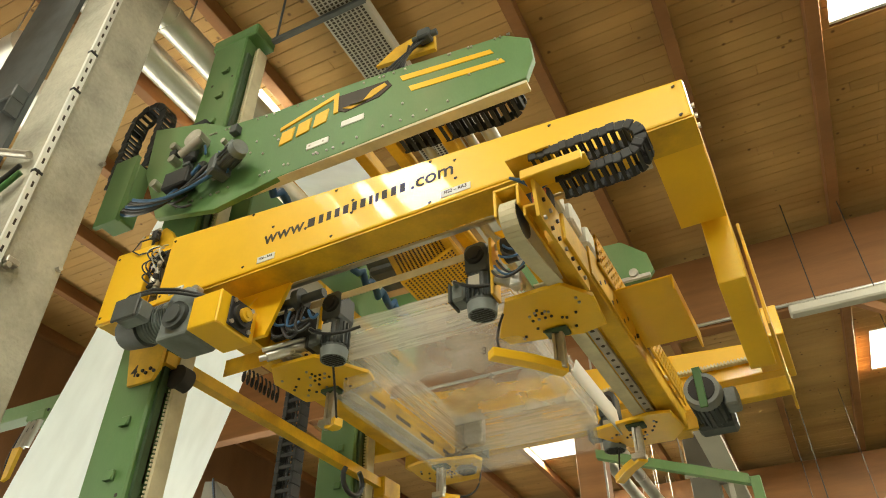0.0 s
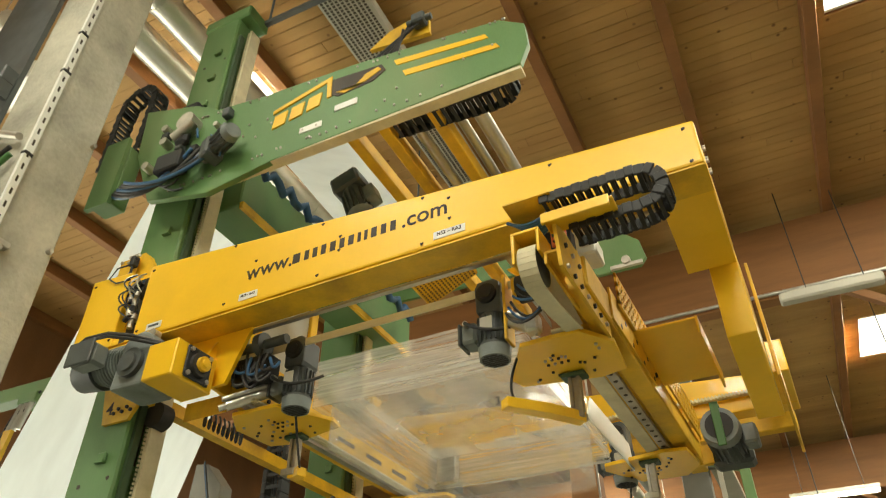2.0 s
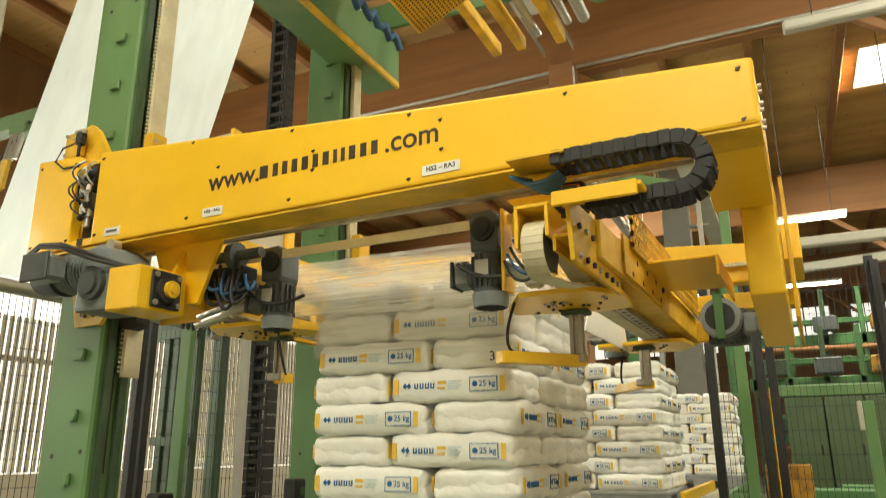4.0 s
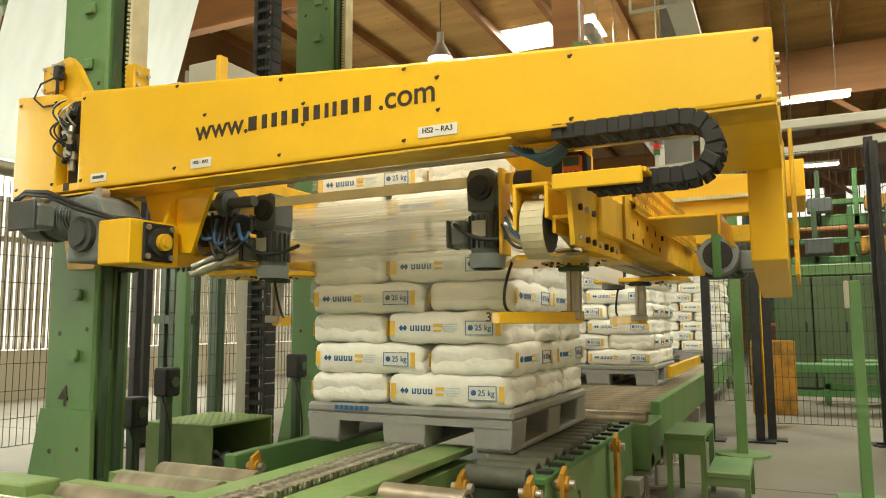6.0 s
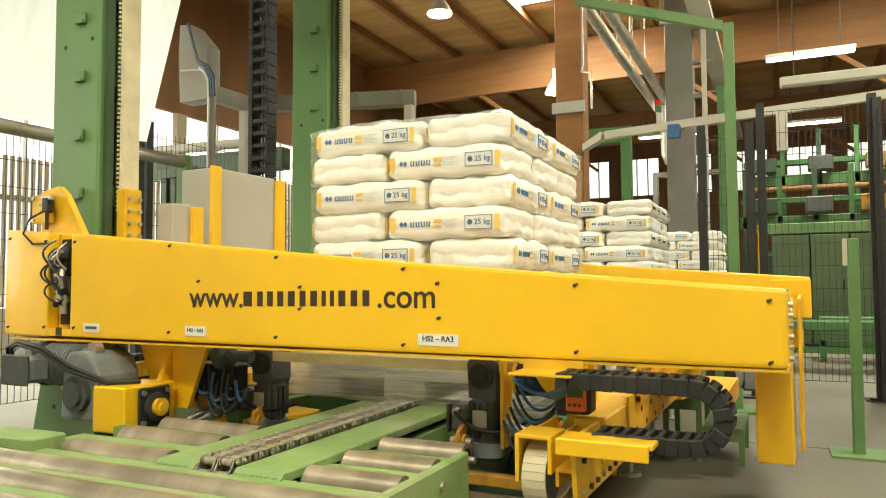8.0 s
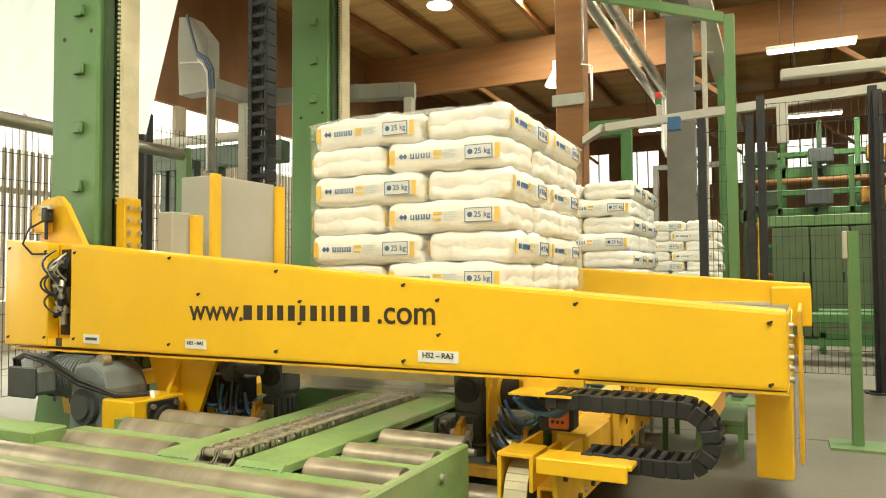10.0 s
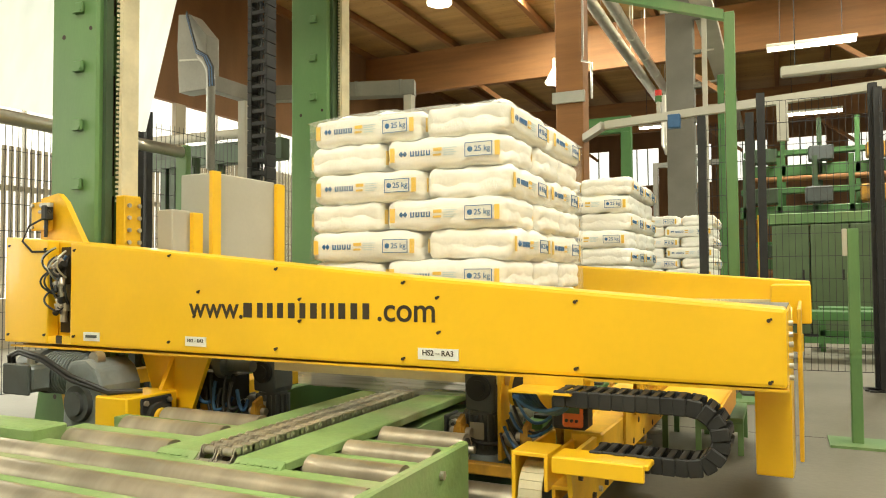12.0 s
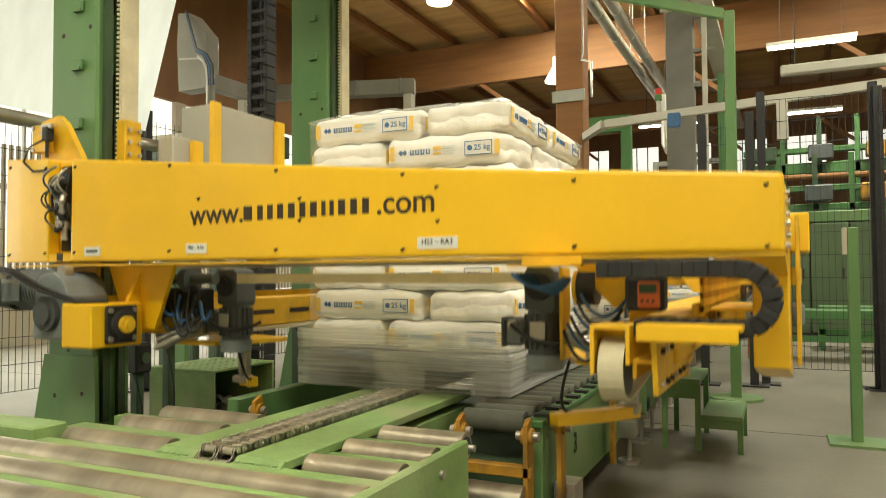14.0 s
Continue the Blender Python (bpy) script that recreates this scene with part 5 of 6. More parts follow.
part("pipe", Shape().tube([(-2.05, 15.0, 4.6), (-2.05, 15.0, 3.6), (-2.0, 15.0, 3.45), (-1.85, 15.0, 3.4), (-1.7, 15.0, 3.45), (-1.65, 15.0, 3.6), (-1.65, 15.0, 4.2)], 0.07, 10), ZINC, pb)
part("rail", Shape().box(-2.3, -0.9, 15.05, 15.15, 3.15, 3.25), GREYC, pb)
part("post", Shape().box(-2.3, -2.2, 15.05, 15.15, 0, 3.15), GREYC, pb)
# half-height mesh door beside the portal
fence_panel("mesh_door", (-0.62, 6.9), (-0.22, 6.95), 0.35, 2.35, 0.04, True, 0.15, "dark wire-mesh door beside the green portal")
b = thing("backpack", (-4.3, 8.4, 0.32), "dark blue backpack on a pale crate", "backpack")
part("sack", Shape().box(-4.48, -4.18, 8.3, 8.52, 0.321, 0.80, 0.08), HOSE, b)
part("pocket", Shape().box(-4.44, -4.22, 8.24, 8.30, 0.36, 0.58, 0.03), BLACK, b)
c = thing("crate", (-4.4, 8.5, 0), "pale wooden crate behind the fence", "crate")
part("boards", Shape().box(-4.9, -4.0, 8.1, 8.8, 0, 0.32, 0.01), WALLW, c)

# ---- the stretching carriage: two tapered beams, two cross arms, four grippers ----
car = thing("stretching_carriage", (0, 0, 0), "yellow stretch-hood carriage of tapered beams, riding on green columns", "machine carriage")


def top_at(x):
    return float(np.interp(x, [-3.33, -2.83, -1.17, 0.01], [1.195, 1.158, 1.0, 0.905]))


def tapered(x0, x1, y0, y1, dz=0.0, low=0.0):
    xs = [x0] + [v for v in (-2.83, -1.17) if x0 < v < x1] + [x1]
    bot = [(x0, 0.70 - 0.003 * (x0 + 3.3) + dz), (x1, 0.70 - 0.003 * (x1 + 3.3) + dz)]
    return Shape().prism(bot + [(v, top_at(v) + dz) for v in reversed(xs)], "y", y0, y1)


fb = part("front_beam", tapered(-3.325, 0.01, 2.262, 2.36), YELLOW, car, "yellow tapered front beam", soften=0.008)
part("cover_plate", tapered(-2.868, 0.015, 2.2, 2.258), YELLOW, fb, soften=0.012)
part("cover_plate", tapered(-3.33, -3.02, 2.2, 2.258), YELLOW, fb, soften=0.008)
part("cover_plate", Shape().box(-3.02, -2.868, 2.205, 2.258, 0.702, 0.735), YELLOW, fb)
# flat dark panel at the back of the gap, its shade put into the colour
part("recess", Shape().box(-3.0, -2.88, 2.252, 2.2605, 0.75, 1.14), INK_SHADE, fb, "dark panel painted as the shade in the beam's slot")
part("bottom_flange", Shape().box(-3.29, 0.015, 2.205, 2.37, 0.680, 0.688), YELLOW2, fb)
for k in range(5):
    part("cable", Shape().tube(sag((-2.99 + 0.02 * k, 2.225, 1.10), (-2.96 + 0.012 * k, 2.225, 0.88), 0.01, side=(0.03 * (k % 3 - 1), -0.02, 0)), 0.006), HOSE if k % 2 else CABLE, fb)
rnd = random.Random(90)
vb = part("valve", Shape().cyl((-2.94, 2.225, 0.85), (-2.94, 2.225, 0.97), 0.028, 14).cyl((-2.94, 2.225, 0.80), (-2.94, 2.225, 0.85), 0.016, 12), STEEL, fb, "steel valve body")
for k in range(14):
    z = 0.84 + 0.016 * k
    part("fitting", Shape().cyl((-2.985 + 0.08 * rnd.random(), 2.205 - 0.02 * rnd.random(), z), (-2.97 + 0.07 * rnd.random(), 2.195, z + 0.03), 0.008 + 0.010 * rnd.random(), 10), STEEL if k % 3 else BLACK, vb)
for k in range(8):
    a = (-2.99 + 0.1 * rnd.random(), 2.2, 0.84 + 0.22 * rnd.random())
    part("cable", Shape().tube(sag(a, (-2.98 + 0.09 * rnd.random(), 2.2, a[2] + 0.08 + 0.06 * rnd.random()), 0.0, side=(-0.05 * rnd.random(), -0.04, 0)), 0.0045), CABLE if k % 3 else ZINC, fb)
# no hollow here: a dark patch paints the notch's shade on the plate
part("slot_notch", Shape().box(-2.965, -2.925, 2.2035, 2.2055, 0.704, 0.74), INK_SHADE, fb, "dark patch painted as a shaded notch below the slot")
bolt_at = [(-2.26, 1.086), (-1.71, 1.027), (-1.164, 0.975), (-0.565, 0.917), (-0.03, 0.872), (-2.26, 0.735), (-1.71, 0.729), (-1.164, 0.718), (-0.565, 0.715), (-0.03, 0.705),
           (-2.10, 0.94), (-2.12, 0.842), (-1.60, 0.915), (-1.60, 0.835), (-1.034, 0.925), (-1.03, 0.81), (-2.84, 1.12), (-2.84, 0.74), (-3.30, 1.15), (-3.30, 0.735), (-3.04, 1.13), (-3.04, 0.74)]
for x, z in bolt_at:
    part("bolt", Shape().cyl((x, 2.194, z), (x, 2.2, z), 0.0055, 8).box(x + 0.003, x + 0.009, 2.196, 2.2, z + 0.001, z + 0.007), INK_SHADE, fb)
# web address: the maker's name stays plain bars
letters("www.", 0.118, INK_SHADE, facing_front(-2.005, 2.1985, 0.875), fb, "dark cut lettering")
letters(".com", 0.118, INK_SHADE, facing_front(-1.152, 2.1985, 0.880), fb, "dark cut lettering")
x = -1.872
for k, (w, h) in enumerate(((0.060, 0), (0.038, 0), (0.038, 1), (0.040, 0), (0.044, 0), (0.038, 0), (0.042, 0), (0.026, 0), (0.026, 1), (0.042, 0), (0.040, 0), (0.040, 1))):
    z = 0.840 + 0.0004 * k
    part("letter_bar", Shape().box(x + 0.10 * w, x + 0.80 * w, 2.1975, 2.2, z + 0.004, z + 0.060, 0.001), INK_SHADE, fb)
    x += w + 0.0098
for x0, x1, z, txt in ((-1.105, -0.955, 0.738, "HS2 – RA3"), (-2.165, -2.055, 0.742, "HS2 – RA2"), (-2.77, -2.67, 0.742, "")):
    part("name_label", Shape().box(x0, x1, 2.196, 2.2, z - 0.018, z + 0.020), LABEL, fb, "small white label")
    if txt:
        letters(txt, 0.026 if x1 - x0 > 0.12 else 0.019, INK_SHADE, facing_front((x0 + x1) / 2, 2.195, z + 0.004), fb)
    else:
        part("label_bar", Shape().box(x0 + 0.015, x1 - 0.015, 2.194, 2.196, z - 0.004, z + 0.008), GREY, fb)
bb = part("back_beam", tapered(-3.285, 0.09, 4.66, 4.80, 0.05), YELLOW, car, "yellow tapered back beam", soften=0.01)
part("toothed_rack", Shape().box(-1.9, 0.05, 4.62, 4.655, 0.83, 0.85), CREAM, bb, "pale toothed rack")
rack = Shape()
for k in range(90):
    rack.box(-1.9 + 0.0215 * k, -1.89 + 0.0215 * k, 4.60, 4.62, 0.83, 0.85)
part("rack_teeth", rack, CREAM, bb, kind="stuff")
part("lower_rail", Shape().box(-2.7, 0.05, 4.58, 4.66, 0.56, 0.66, 0.006), YELLOW2, bb)
part("belt", Shape().box(-2.5, -0.75, 2.52, 2.526, 0.60, 0.64), CREAM, fb, "cream drive belt under the beam")
part("belt_rail", Shape().box(-2.7, -0.2, 2.375, 2.40, 0.665, 0.68), STEEL, fb)
# end boxes
eb = part("end_box", Shape().box(-0.19, 0.015, 2.36, 2.82, 0.70, 0.895, 0.006), YELLOW, car)
part("leg", Shape().prism([(2.82, 0.30), (2.98, 0.265), (3.45, 0.19), (3.45, 0.86), (2.82, 0.75)], "x", -0.105, 0.012), YELLOW, eb, "hanging yellow leg plate", soften=0.006)
part("gusset", Shape().prism([(2.36, 0.69), (2.80, 0.69), (2.80, 0.62), (2.60, 0.66)], "x", -0.19, 0.01), YELLOW, eb)
part("back_box", Shape().box(-0.10, 0.09, 4.2, 4.66, 0.74, 0.94, 0.006), YELLOW, eb)
part("side_panel", Shape().box(0.03, 0.045, 3.2, 4.2, 0.27, 0.86, 0.003), YELLOW2, eb)
for k in range(6):
    part("fitting", Shape().cyl((0.016, 2.30 + 0.02 * (k % 2), 0.71 + 0.03 * k), (0.028, 2.30 + 0.02 * (k % 2), 0.71 + 0.03 * k), 0.008, 8), STEEL, eb)
part("dust_cover", Shape().box(-0.185, 0.01, 2.37, 2.81, 0.8955, 0.900), FLOOR, eb, "dusty grey top plate")
# guides on the columns
gd = part("guide_plate", Shape().prism([(-3.24, 0.70), (-2.93, 0.70), (-2.93, 0.42), (-2.97, 0.36), (-3.15, 0.36)], "y", 2.385, 2.405), YELLOW2, car, "yellow roller guide plate")
for k in range(5):
    part("bolt", Shape().cyl((-3.08 + 0.03 * k, 2.375, 0.41 + 0.02 * (k % 2)), (-3.08 + 0.03 * k, 2.385, 0.41 + 0.02 * (k % 2)), 0.010, 6), RUBBER, gd)
part("guide_roller", Shape().cyl((-2.92, 2.5, 0.42), (-2.92, 2.58, 0.42), 0.07, 18), RUBBER, gd, "dark guide roller")
letters("4", 0.10, INK_SHADE, facing_front(-3.12, 2.384, 0.44), gd)
part("top_gusset", Shape().prism([(-3.22, 1.18), (-2.90, 1.14), (-3.05, 1.36), (-3.1, 1.40), (-3.22, 1.38)], "y", 2.30, 2.33), YELLOW2, car)
gp = part("gusset_plate", Shape().box(-3.25, -3.12, 2.27, 2.295, 1.225, 1.36, 0.004), YELLOW2, car, "small yellow bolted plate")
for a, b in ((-3.235, 1.24), (-3.135, 1.24), (-3.235, 1.345), (-3.135, 1.345)):
    part("bolt", Shape().cyl((a, 2.26, b), (a, 2.27, b), 0.010, 6), STEEL, gp)
part("sensor", Shape().box(-3.13, -3.09, 2.235, 2.275, 1.27, 1.34, 0.006).cyl((-3.11, 2.25, 1.19), (-3.11, 2.25, 1.27), 0.008), BLACK, gp)
part("latch", Shape().box(-3.15, -3.07, 2.24, 2.26, 1.33, 1.35, 0.003).cyl((-3.16, 2.25, 1.31), (-3.09, 2.25, 1.31), 0.008), STEEL, gp)
part("cable", Shape().tube([(-3.11, 2.24, 1.28), (-3.16, 2.2, 1.24), (-3.19, 2.19, 1.17), (-3.12, 2.19, 1.12), (-3.02, 2.2, 1.12)], 0.005), CABLE, gp)
cl = part("belt_clamp", Shape().box(-2.95, -2.885, 2.50, 2.60, 1.12, 1.40, 0.006), YELLOW2, car, "yellow belt clamp")
for k in range(4):
    for y in (2.52, 2.58):
        part("bolt", Shape().cyl((-2.88, y, 1.17 + 0.06 * k), (-2.87, y, 1.17 + 0.06 * k), 0.011, 6), STEEL, cl)
part("back_belt_clamp", Shape().box(-2.96, -2.88, 4.48, 4.62, 1.12, 1.36, 0.006), YELLOW2, car)
part("side_rail", Shape().prism([(2.42, 0.47), (4.85, 0.47), (4.85, 0.54), (2.42, 0.54)], "x", -3.0, -2.93), YELLOW2, car, "long yellow side rail")
part("rail_end", Shape().box(-3.0, -2.9, 4.62, 4.86, 0.40, 0.56, 0.01), YELLOW2, car)
part("side_beam", Shape().box(-2.86, -2.70, 2.36, 4.66, 0.74, 0.92, 0.006), YELLOW2, car)
for x0, x1, y0, y1, z1 in ((-3.0, -2.76, 2.96, 3.46, 1.56), (-2.865, -2.76, 2.68, 2.80, 1.34)):
    cb = part("control_cabinet", Shape().box(x0, x1, y0, y1, 0.925, z1, 0.006), GREYL, car, "pale grey control cabinet")
    if y1 - y0 > 0.2:
        part("corner_post", Shape().box(x1 + 0.001, x1 + 0.03, y0 - 0.035, y0 + 0.03, 0.925, z1 + 0.004, 0.004), YELLOW, cb, "yellow corner post")
    part("corner_post", Shape().box(x1 + 0.001, x1 + 0.03, y1 - 0.01, y1 + 0.06, 0.925, z1 - 0.01, 0.004), YELLOW, cb, "yellow corner post")
part("cabinet_shelf", Shape().box(-3.0, -2.72, 2.68, 3.5, 0.90, 0.924), YELLOW2, car)
part("hose_loop", Shape().tube([(-2.86, 4.15 + 0.12 * math.cos(a), 0.36 + 0.10 * math.sin(a)) for a in [math.pi * (0.8 + 1.5 * k / 14) for k in range(15)]], 0.018), CABLE, car)

# the cross arm on the outfeed side
ra = part("cross_arm", Shape().box(-0.60, -0.50, 2.30, 4.55, 0.365, 0.505, 0.006).box(-0.70, -0.60, 2.55, 4.55, 0.39, 0.505, 0.006), YELLOW2, car, "yellow sliding cross arm with grippers", soften=0.0)
part("hanger_plate", Shape().prism([(-0.90, 0.69), (-0.58, 0.69), (-0.60, 0.52), (-0.74, 0.52)], "y", 2.50, 2.52).prism([(2.36, 0.69), (2.62, 0.69), (2.62, 0.51), (2.50, 0.51)], "x", -0.62, -0.605), YELLOW2, ra)
part("hanger_plate", Shape().prism([(-0.88, 0.69), (-0.55, 0.69), (-0.60, 0.52), (-0.74, 0.52)], "y", 4.50, 4.53), YELLOW2, ra)
part("toothed_belt", Shape().box(-0.735, -0.665, 2.52, 4.42, 0.340, 0.348), CREAM, ra, "cream toothed belt")
PX0, PX1, PY, PZ, PR = -0.675, -0.605, 2.12, 0.365, 0.085
pl = part("pulley", Shape().cyl((PX0 + 0.004, PY, PZ), (PX1 - 0.004, PY, PZ), PR - 0.012, 26), GREY, ra, "dark belt pulley")
bl = Shape()
loop = [(PY + 0.42, PZ + PR - 0.10), (PY + 0.2, PZ + PR - 0.04)] + [(PY - PR * math.sin(a), PZ + PR * math.cos(a)) for a in [math.pi * j / 12 for j in range(13)]] + [(PY + 0.2, PZ - PR + 0.02), (PY + 0.42, PZ - PR + 0.055)]
for (a, b), (c, d) in zip(loop, loop[1:]):
    n = Vector((d - b, a - c)).normalized() * 0.006
    bl.prism([(a, b), (c, d), (c + n.x, d + n.y), (a + n.x, b + n.y)], "x", PX0, PX1)
part("drive_belt", bl, CREAM, ra, "cream toothed belt round the pulley")
part("pulley_guard", Shape().box(PX0 - 0.022, PX0 - 0.010, PY - 0.085, PY + 0.30, PZ - 0.01, PZ + 0.115, 0.002).box(PX0 - 0.022, PX1 + 0.018, PY - 0.085, PY + 0.05, PZ + 0.115, PZ + 0.127, 0.002).box(PX1 + 0.006, PX1 + 0.018, PY - 0.085, PY + 0.30, PZ + 0.02, PZ + 0.115, 0.002), YELLOW, ra, "folded yellow pulley guard")
part("step_plate", Shape().box(PX1 + 0.018, PX1 + 0.075, PY - 0.05, PY + 0.12, PZ + 0.02, PZ + 0.032, 0.002).box(PX1 + 0.018, PX1 + 0.028, PY - 0.05, PY + 0.3, PZ - 0.02, PZ + 0.02), YELLOW2, ra)
blk = part("end_plate", Shape().prism([(PY - 0.10, PZ + 0.10), (PY - 0.07, PZ - 0.06), (PY + 0.50, PZ - 0.06), (PY + 0.50, PZ + 0.13), (PY - 0.02, PZ + 0.13)], "x", PX1 + 0.076, PX1 + 0.090), YELLOW2, ra, "yellow bolted side plate")
for k in range(14):
    part("bolt", Shape().cyl((PX1 + 0.090, PY - 0.02 + 0.075 * (k // 2), PZ - 0.035 + 0.09 * (k % 2)), (PX1 + 0.100, PY - 0.02 + 0.075 * (k // 2), PZ - 0.035 + 0.09 * (k % 2)), 0.010, 6), INK_SHADE if k % 3 else STEEL, blk)
part("rail_strip", Shape().box(-0.655, -0.61, 2.62, 4.45, 0.340, 0.364), STEEL, ra, "steel rail with screw holes")
for k in range(22):
    part("screw_hole", Shape().cyl((-0.632, 2.68 + 0.08 * k, 0.3385), (-0.632, 2.68 + 0.08 * k, 0.3405), 0.011, 10), INK_SHADE, ra)
perf = Shape()
for i in range(32):
    y = 2.70 + i * 0.052
    perf.box(-0.485, -0.475, y, y + 0.026, 0.50, 0.66)
    for k in range(4):
        perf.box(-0.485, -0.475, y, y + 0.052, 0.495 + 0.047 * k, 0.519 + 0.047 * k)
part("perforated_plate", perf, YELLOW2, ra, "yellow plate with rows of holes")
part("cable_shelf", Shape().box(-0.60, -0.22, 2.95, 3.55, 0.49, 0.502, 0.003).box(-0.22, -0.21, 2.95, 3.55, 0.42, 0.502), YELLOW, ra, "flat yellow shelf plate")
part("top_bracket", Shape().box(-0.56, -0.30, 2.00, 2.10, 0.485, 0.500, 0.003).box(-0.56, -0.31, 1.985, 2.0, 0.455, 0.500, 0.003), YELLOW, ra, "yellow chain end plate")
part("controller", Shape().box(-0.645, -0.53, 2.245, 2.32, 0.52, 0.625, 0.01), BLACK, ra, "black controller")
part("controller_face", Shape().box(-0.605, -0.54, 2.232, 2.245, 0.53, 0.61, 0.006), ORANGE, ra, "orange display unit")


def gripper(arm, x, y, side, end, number, reach):
    """Bolted octagonal plate with column and film finger; side -1 reaches to smaller x, end -1 is the far end of the arm."""
    e = end
    pts = [(x - side * 0.14, y - e * 0.27), (x + side * 0.12, y - e * 0.26), (x + side * 0.27, y + e * 0.01), (x + side * 0.25, y + e * 0.09), (x - side * 0.10, y + e * 0.16), (x - side * 0.22, y + e * 0.13), (x - side * 0.24, y - e * 0.12)]
    p = part("gripper_plate", Shape().prism(pts, "z", 0.315, 0.335), YELLOW, arm, "yellow bolted gripper plate", soften=0.003)
    rnd = random.Random(int(100 * abs(x * y)))
    for k in range(22):
        a, b = x + side * rnd.uniform(-0.19, 0.19), y + e * rnd.uniform(-0.16, 0.10)
        if k < 8:
            a, b = x + side * (-0.02 + 0.03 * (k % 4)), y + e * (-0.10 + 0.04 * (k // 4))
        part("bolt", Shape().cyl((a, b, 0.308), (a, b, 0.3152), 0.0075, 6), INK_SHADE if k % 3 else STEEL, p)
    c = y + e * 0.07
    part("finger_column", Shape().box(x - 0.026, x - 0.010, c - 0.02, c + 0.02, 0.12, 0.31, 0.002).box(x + 0.010, x + 0.026, c - 0.02, c + 0.02, 0.12, 0.31, 0.002).box(x - 0.010, x + 0.010, c - 0.008, c + 0.014, 0.12, 0.31), STEEL, p, "slotted bare steel column")
    part("collar", Shape().box(x - 0.055, x + 0.055, c - 0.035, c + 0.035, 0.292, 0.312, 0.004), GREENK, p, "dark green collar")
    part("foot_block", Shape().box(x - 0.05, x + 0.03, c - 0.035, c + 0.035, 0.10, 0.135, 0.004), STEEL, p)
    d = Vector((side * reach * 0.62, -e * reach * 0.78 if number != "2" else -0.02))
    n = Vector((-d.y, d.x)).normalized() * 0.028
    o = Vector((x, c))
    arms = [o - d * 0.05 + n, o + d * 0.45 + n * 1.5, o + d + n, o + d - n, o + d * 0.4 - n * 0.6, o - d * 0.05 - n]
    part("finger", Shape().prism([tuple(q) for q in arms], "z", 0.085, 0.130), YELLOW, p, "yellow film finger", soften=0.004)
    if number == "3":
        letters(number, 0.05, INK_SHADE, pose(x + d.x - 0.015, c + d.y - 0.032, 0.108, 90, 0, 10), p)
    part("sensor_cable", Shape().tube(sag((x + d.x * 0.75, c + d.y * 0.75, 0.125), (x + side * 0.17, y - e * 0.17, 0.32), 0.05, side=(side * 0.03, -e * 0.03, 0)), 0.006), CABLE, p)
    return p


def roller_motor(arm, x, y, face=-1):
    """Upright geared motor: finned gear head above, barrel with fan grille below, terminal box at the side."""
    p = part("roller_motor", Shape().cyl((x, y, 0.335), (x, y, 0.50), 0.062, 22), GREY, arm, "dark grey vertical geared motor")
    part("gear_head", Shape().prism([(x - 0.055, 0.505), (x + 0.05, 0.495), (x + 0.06, 0.52), (x + 0.058, 0.645), (x + 0.03, 0.665), (x - 0.045, 0.66), (x - 0.06, 0.63)], "y", y - 0.062, y + 0.062), GREY, p, soften=0.008)
    part("shaft_cover", Shape().cyl((x, y - 0.078, 0.588), (x, y - 0.06, 0.588), 0.047, 20).cyl((x, y - 0.086, 0.588), (x, y - 0.078, 0.588), 0.03, 16), BLACK, p, "round black shaft cover")
    for k in range(18):
        part("fin", Shape().box(0.058, 0.074, -0.0035, 0.0035, 0.365, 0.488, m=Matrix.Translation((x, y, 0)) @ Matrix.Rotation(2 * math.pi * k / 18, 4, "Z")), GREY, p)
    part("fan_cover", Shape().cyl((x, y, 0.292), (x, y, 0.345), 0.066, 22, 0.072), GREYM, p)
    grille = Shape()
    for k in range(-3, 4):
        w = math.sqrt(max(0.0, 0.056 ** 2 - (0.016 * k) ** 2))
        grille.box(x - w, x + w, y + 0.016 * k - 0.004, y + 0.016 * k + 0.004, 0.2885, 0.2915)
    part("fan_grille", grille, BLACK, p, "dark fan grille")
    part("terminal_box", Shape().box(x + face * 0.064, x + face * 0.135, y - 0.055, y + 0.045, 0.375, 0.475, 0.012), GREYM, p)
    part("terminal_lid", Shape().box(x + face * 0.135, x + face * 0.148, y - 0.058, y + 0.048, 0.372, 0.478, 0.004), GREY, p)
    part("cable_gland", Shape().cyl((x + face * 0.10, y - 0.055, 0.455), (x + face * 0.10, y - 0.085, 0.455), 0.013, 10), ZINC, p)
    part("motor_cable", Shape().tube(sag((x + face * 0.10, y - 0.085, 0.455), (x - face * 0.16, y - 0.02, 0.43), 0.05, side=(0, -0.03, 0)), 0.008), CABLE, p)
    part("rating_plate", Shape().box(x - 0.03, x + 0.025, y - 0.080, y - 0.0765, 0.405, 0.465), GREYL, p, "pale rating plate")
    return p


rm = roller_motor(ra, -1.0, 2.56)
part("film_drum", Shape().cyl((-0.875, 2.53, 0.585), (-0.862, 2.53, 0.585), 0.06, 18).box(-0.922, -0.908, 2.48, 2.57, 0.335, 0.655, 0.003), YELLOW2, ra)
part("rubber_roller", Shape().cyl((-0.86, 2.53, 0.585), (-0.80, 2.53, 0.585), 0.062, 20), RUBBER, ra, "black rubber roller")
gripper(ra, -0.76, 2.80, -1, 1, "3", 0.36)
gripper(ra, -0.74, 4.14, -1, -1, "", 0.34)
roller_motor(ra, -0.95, 4.34)
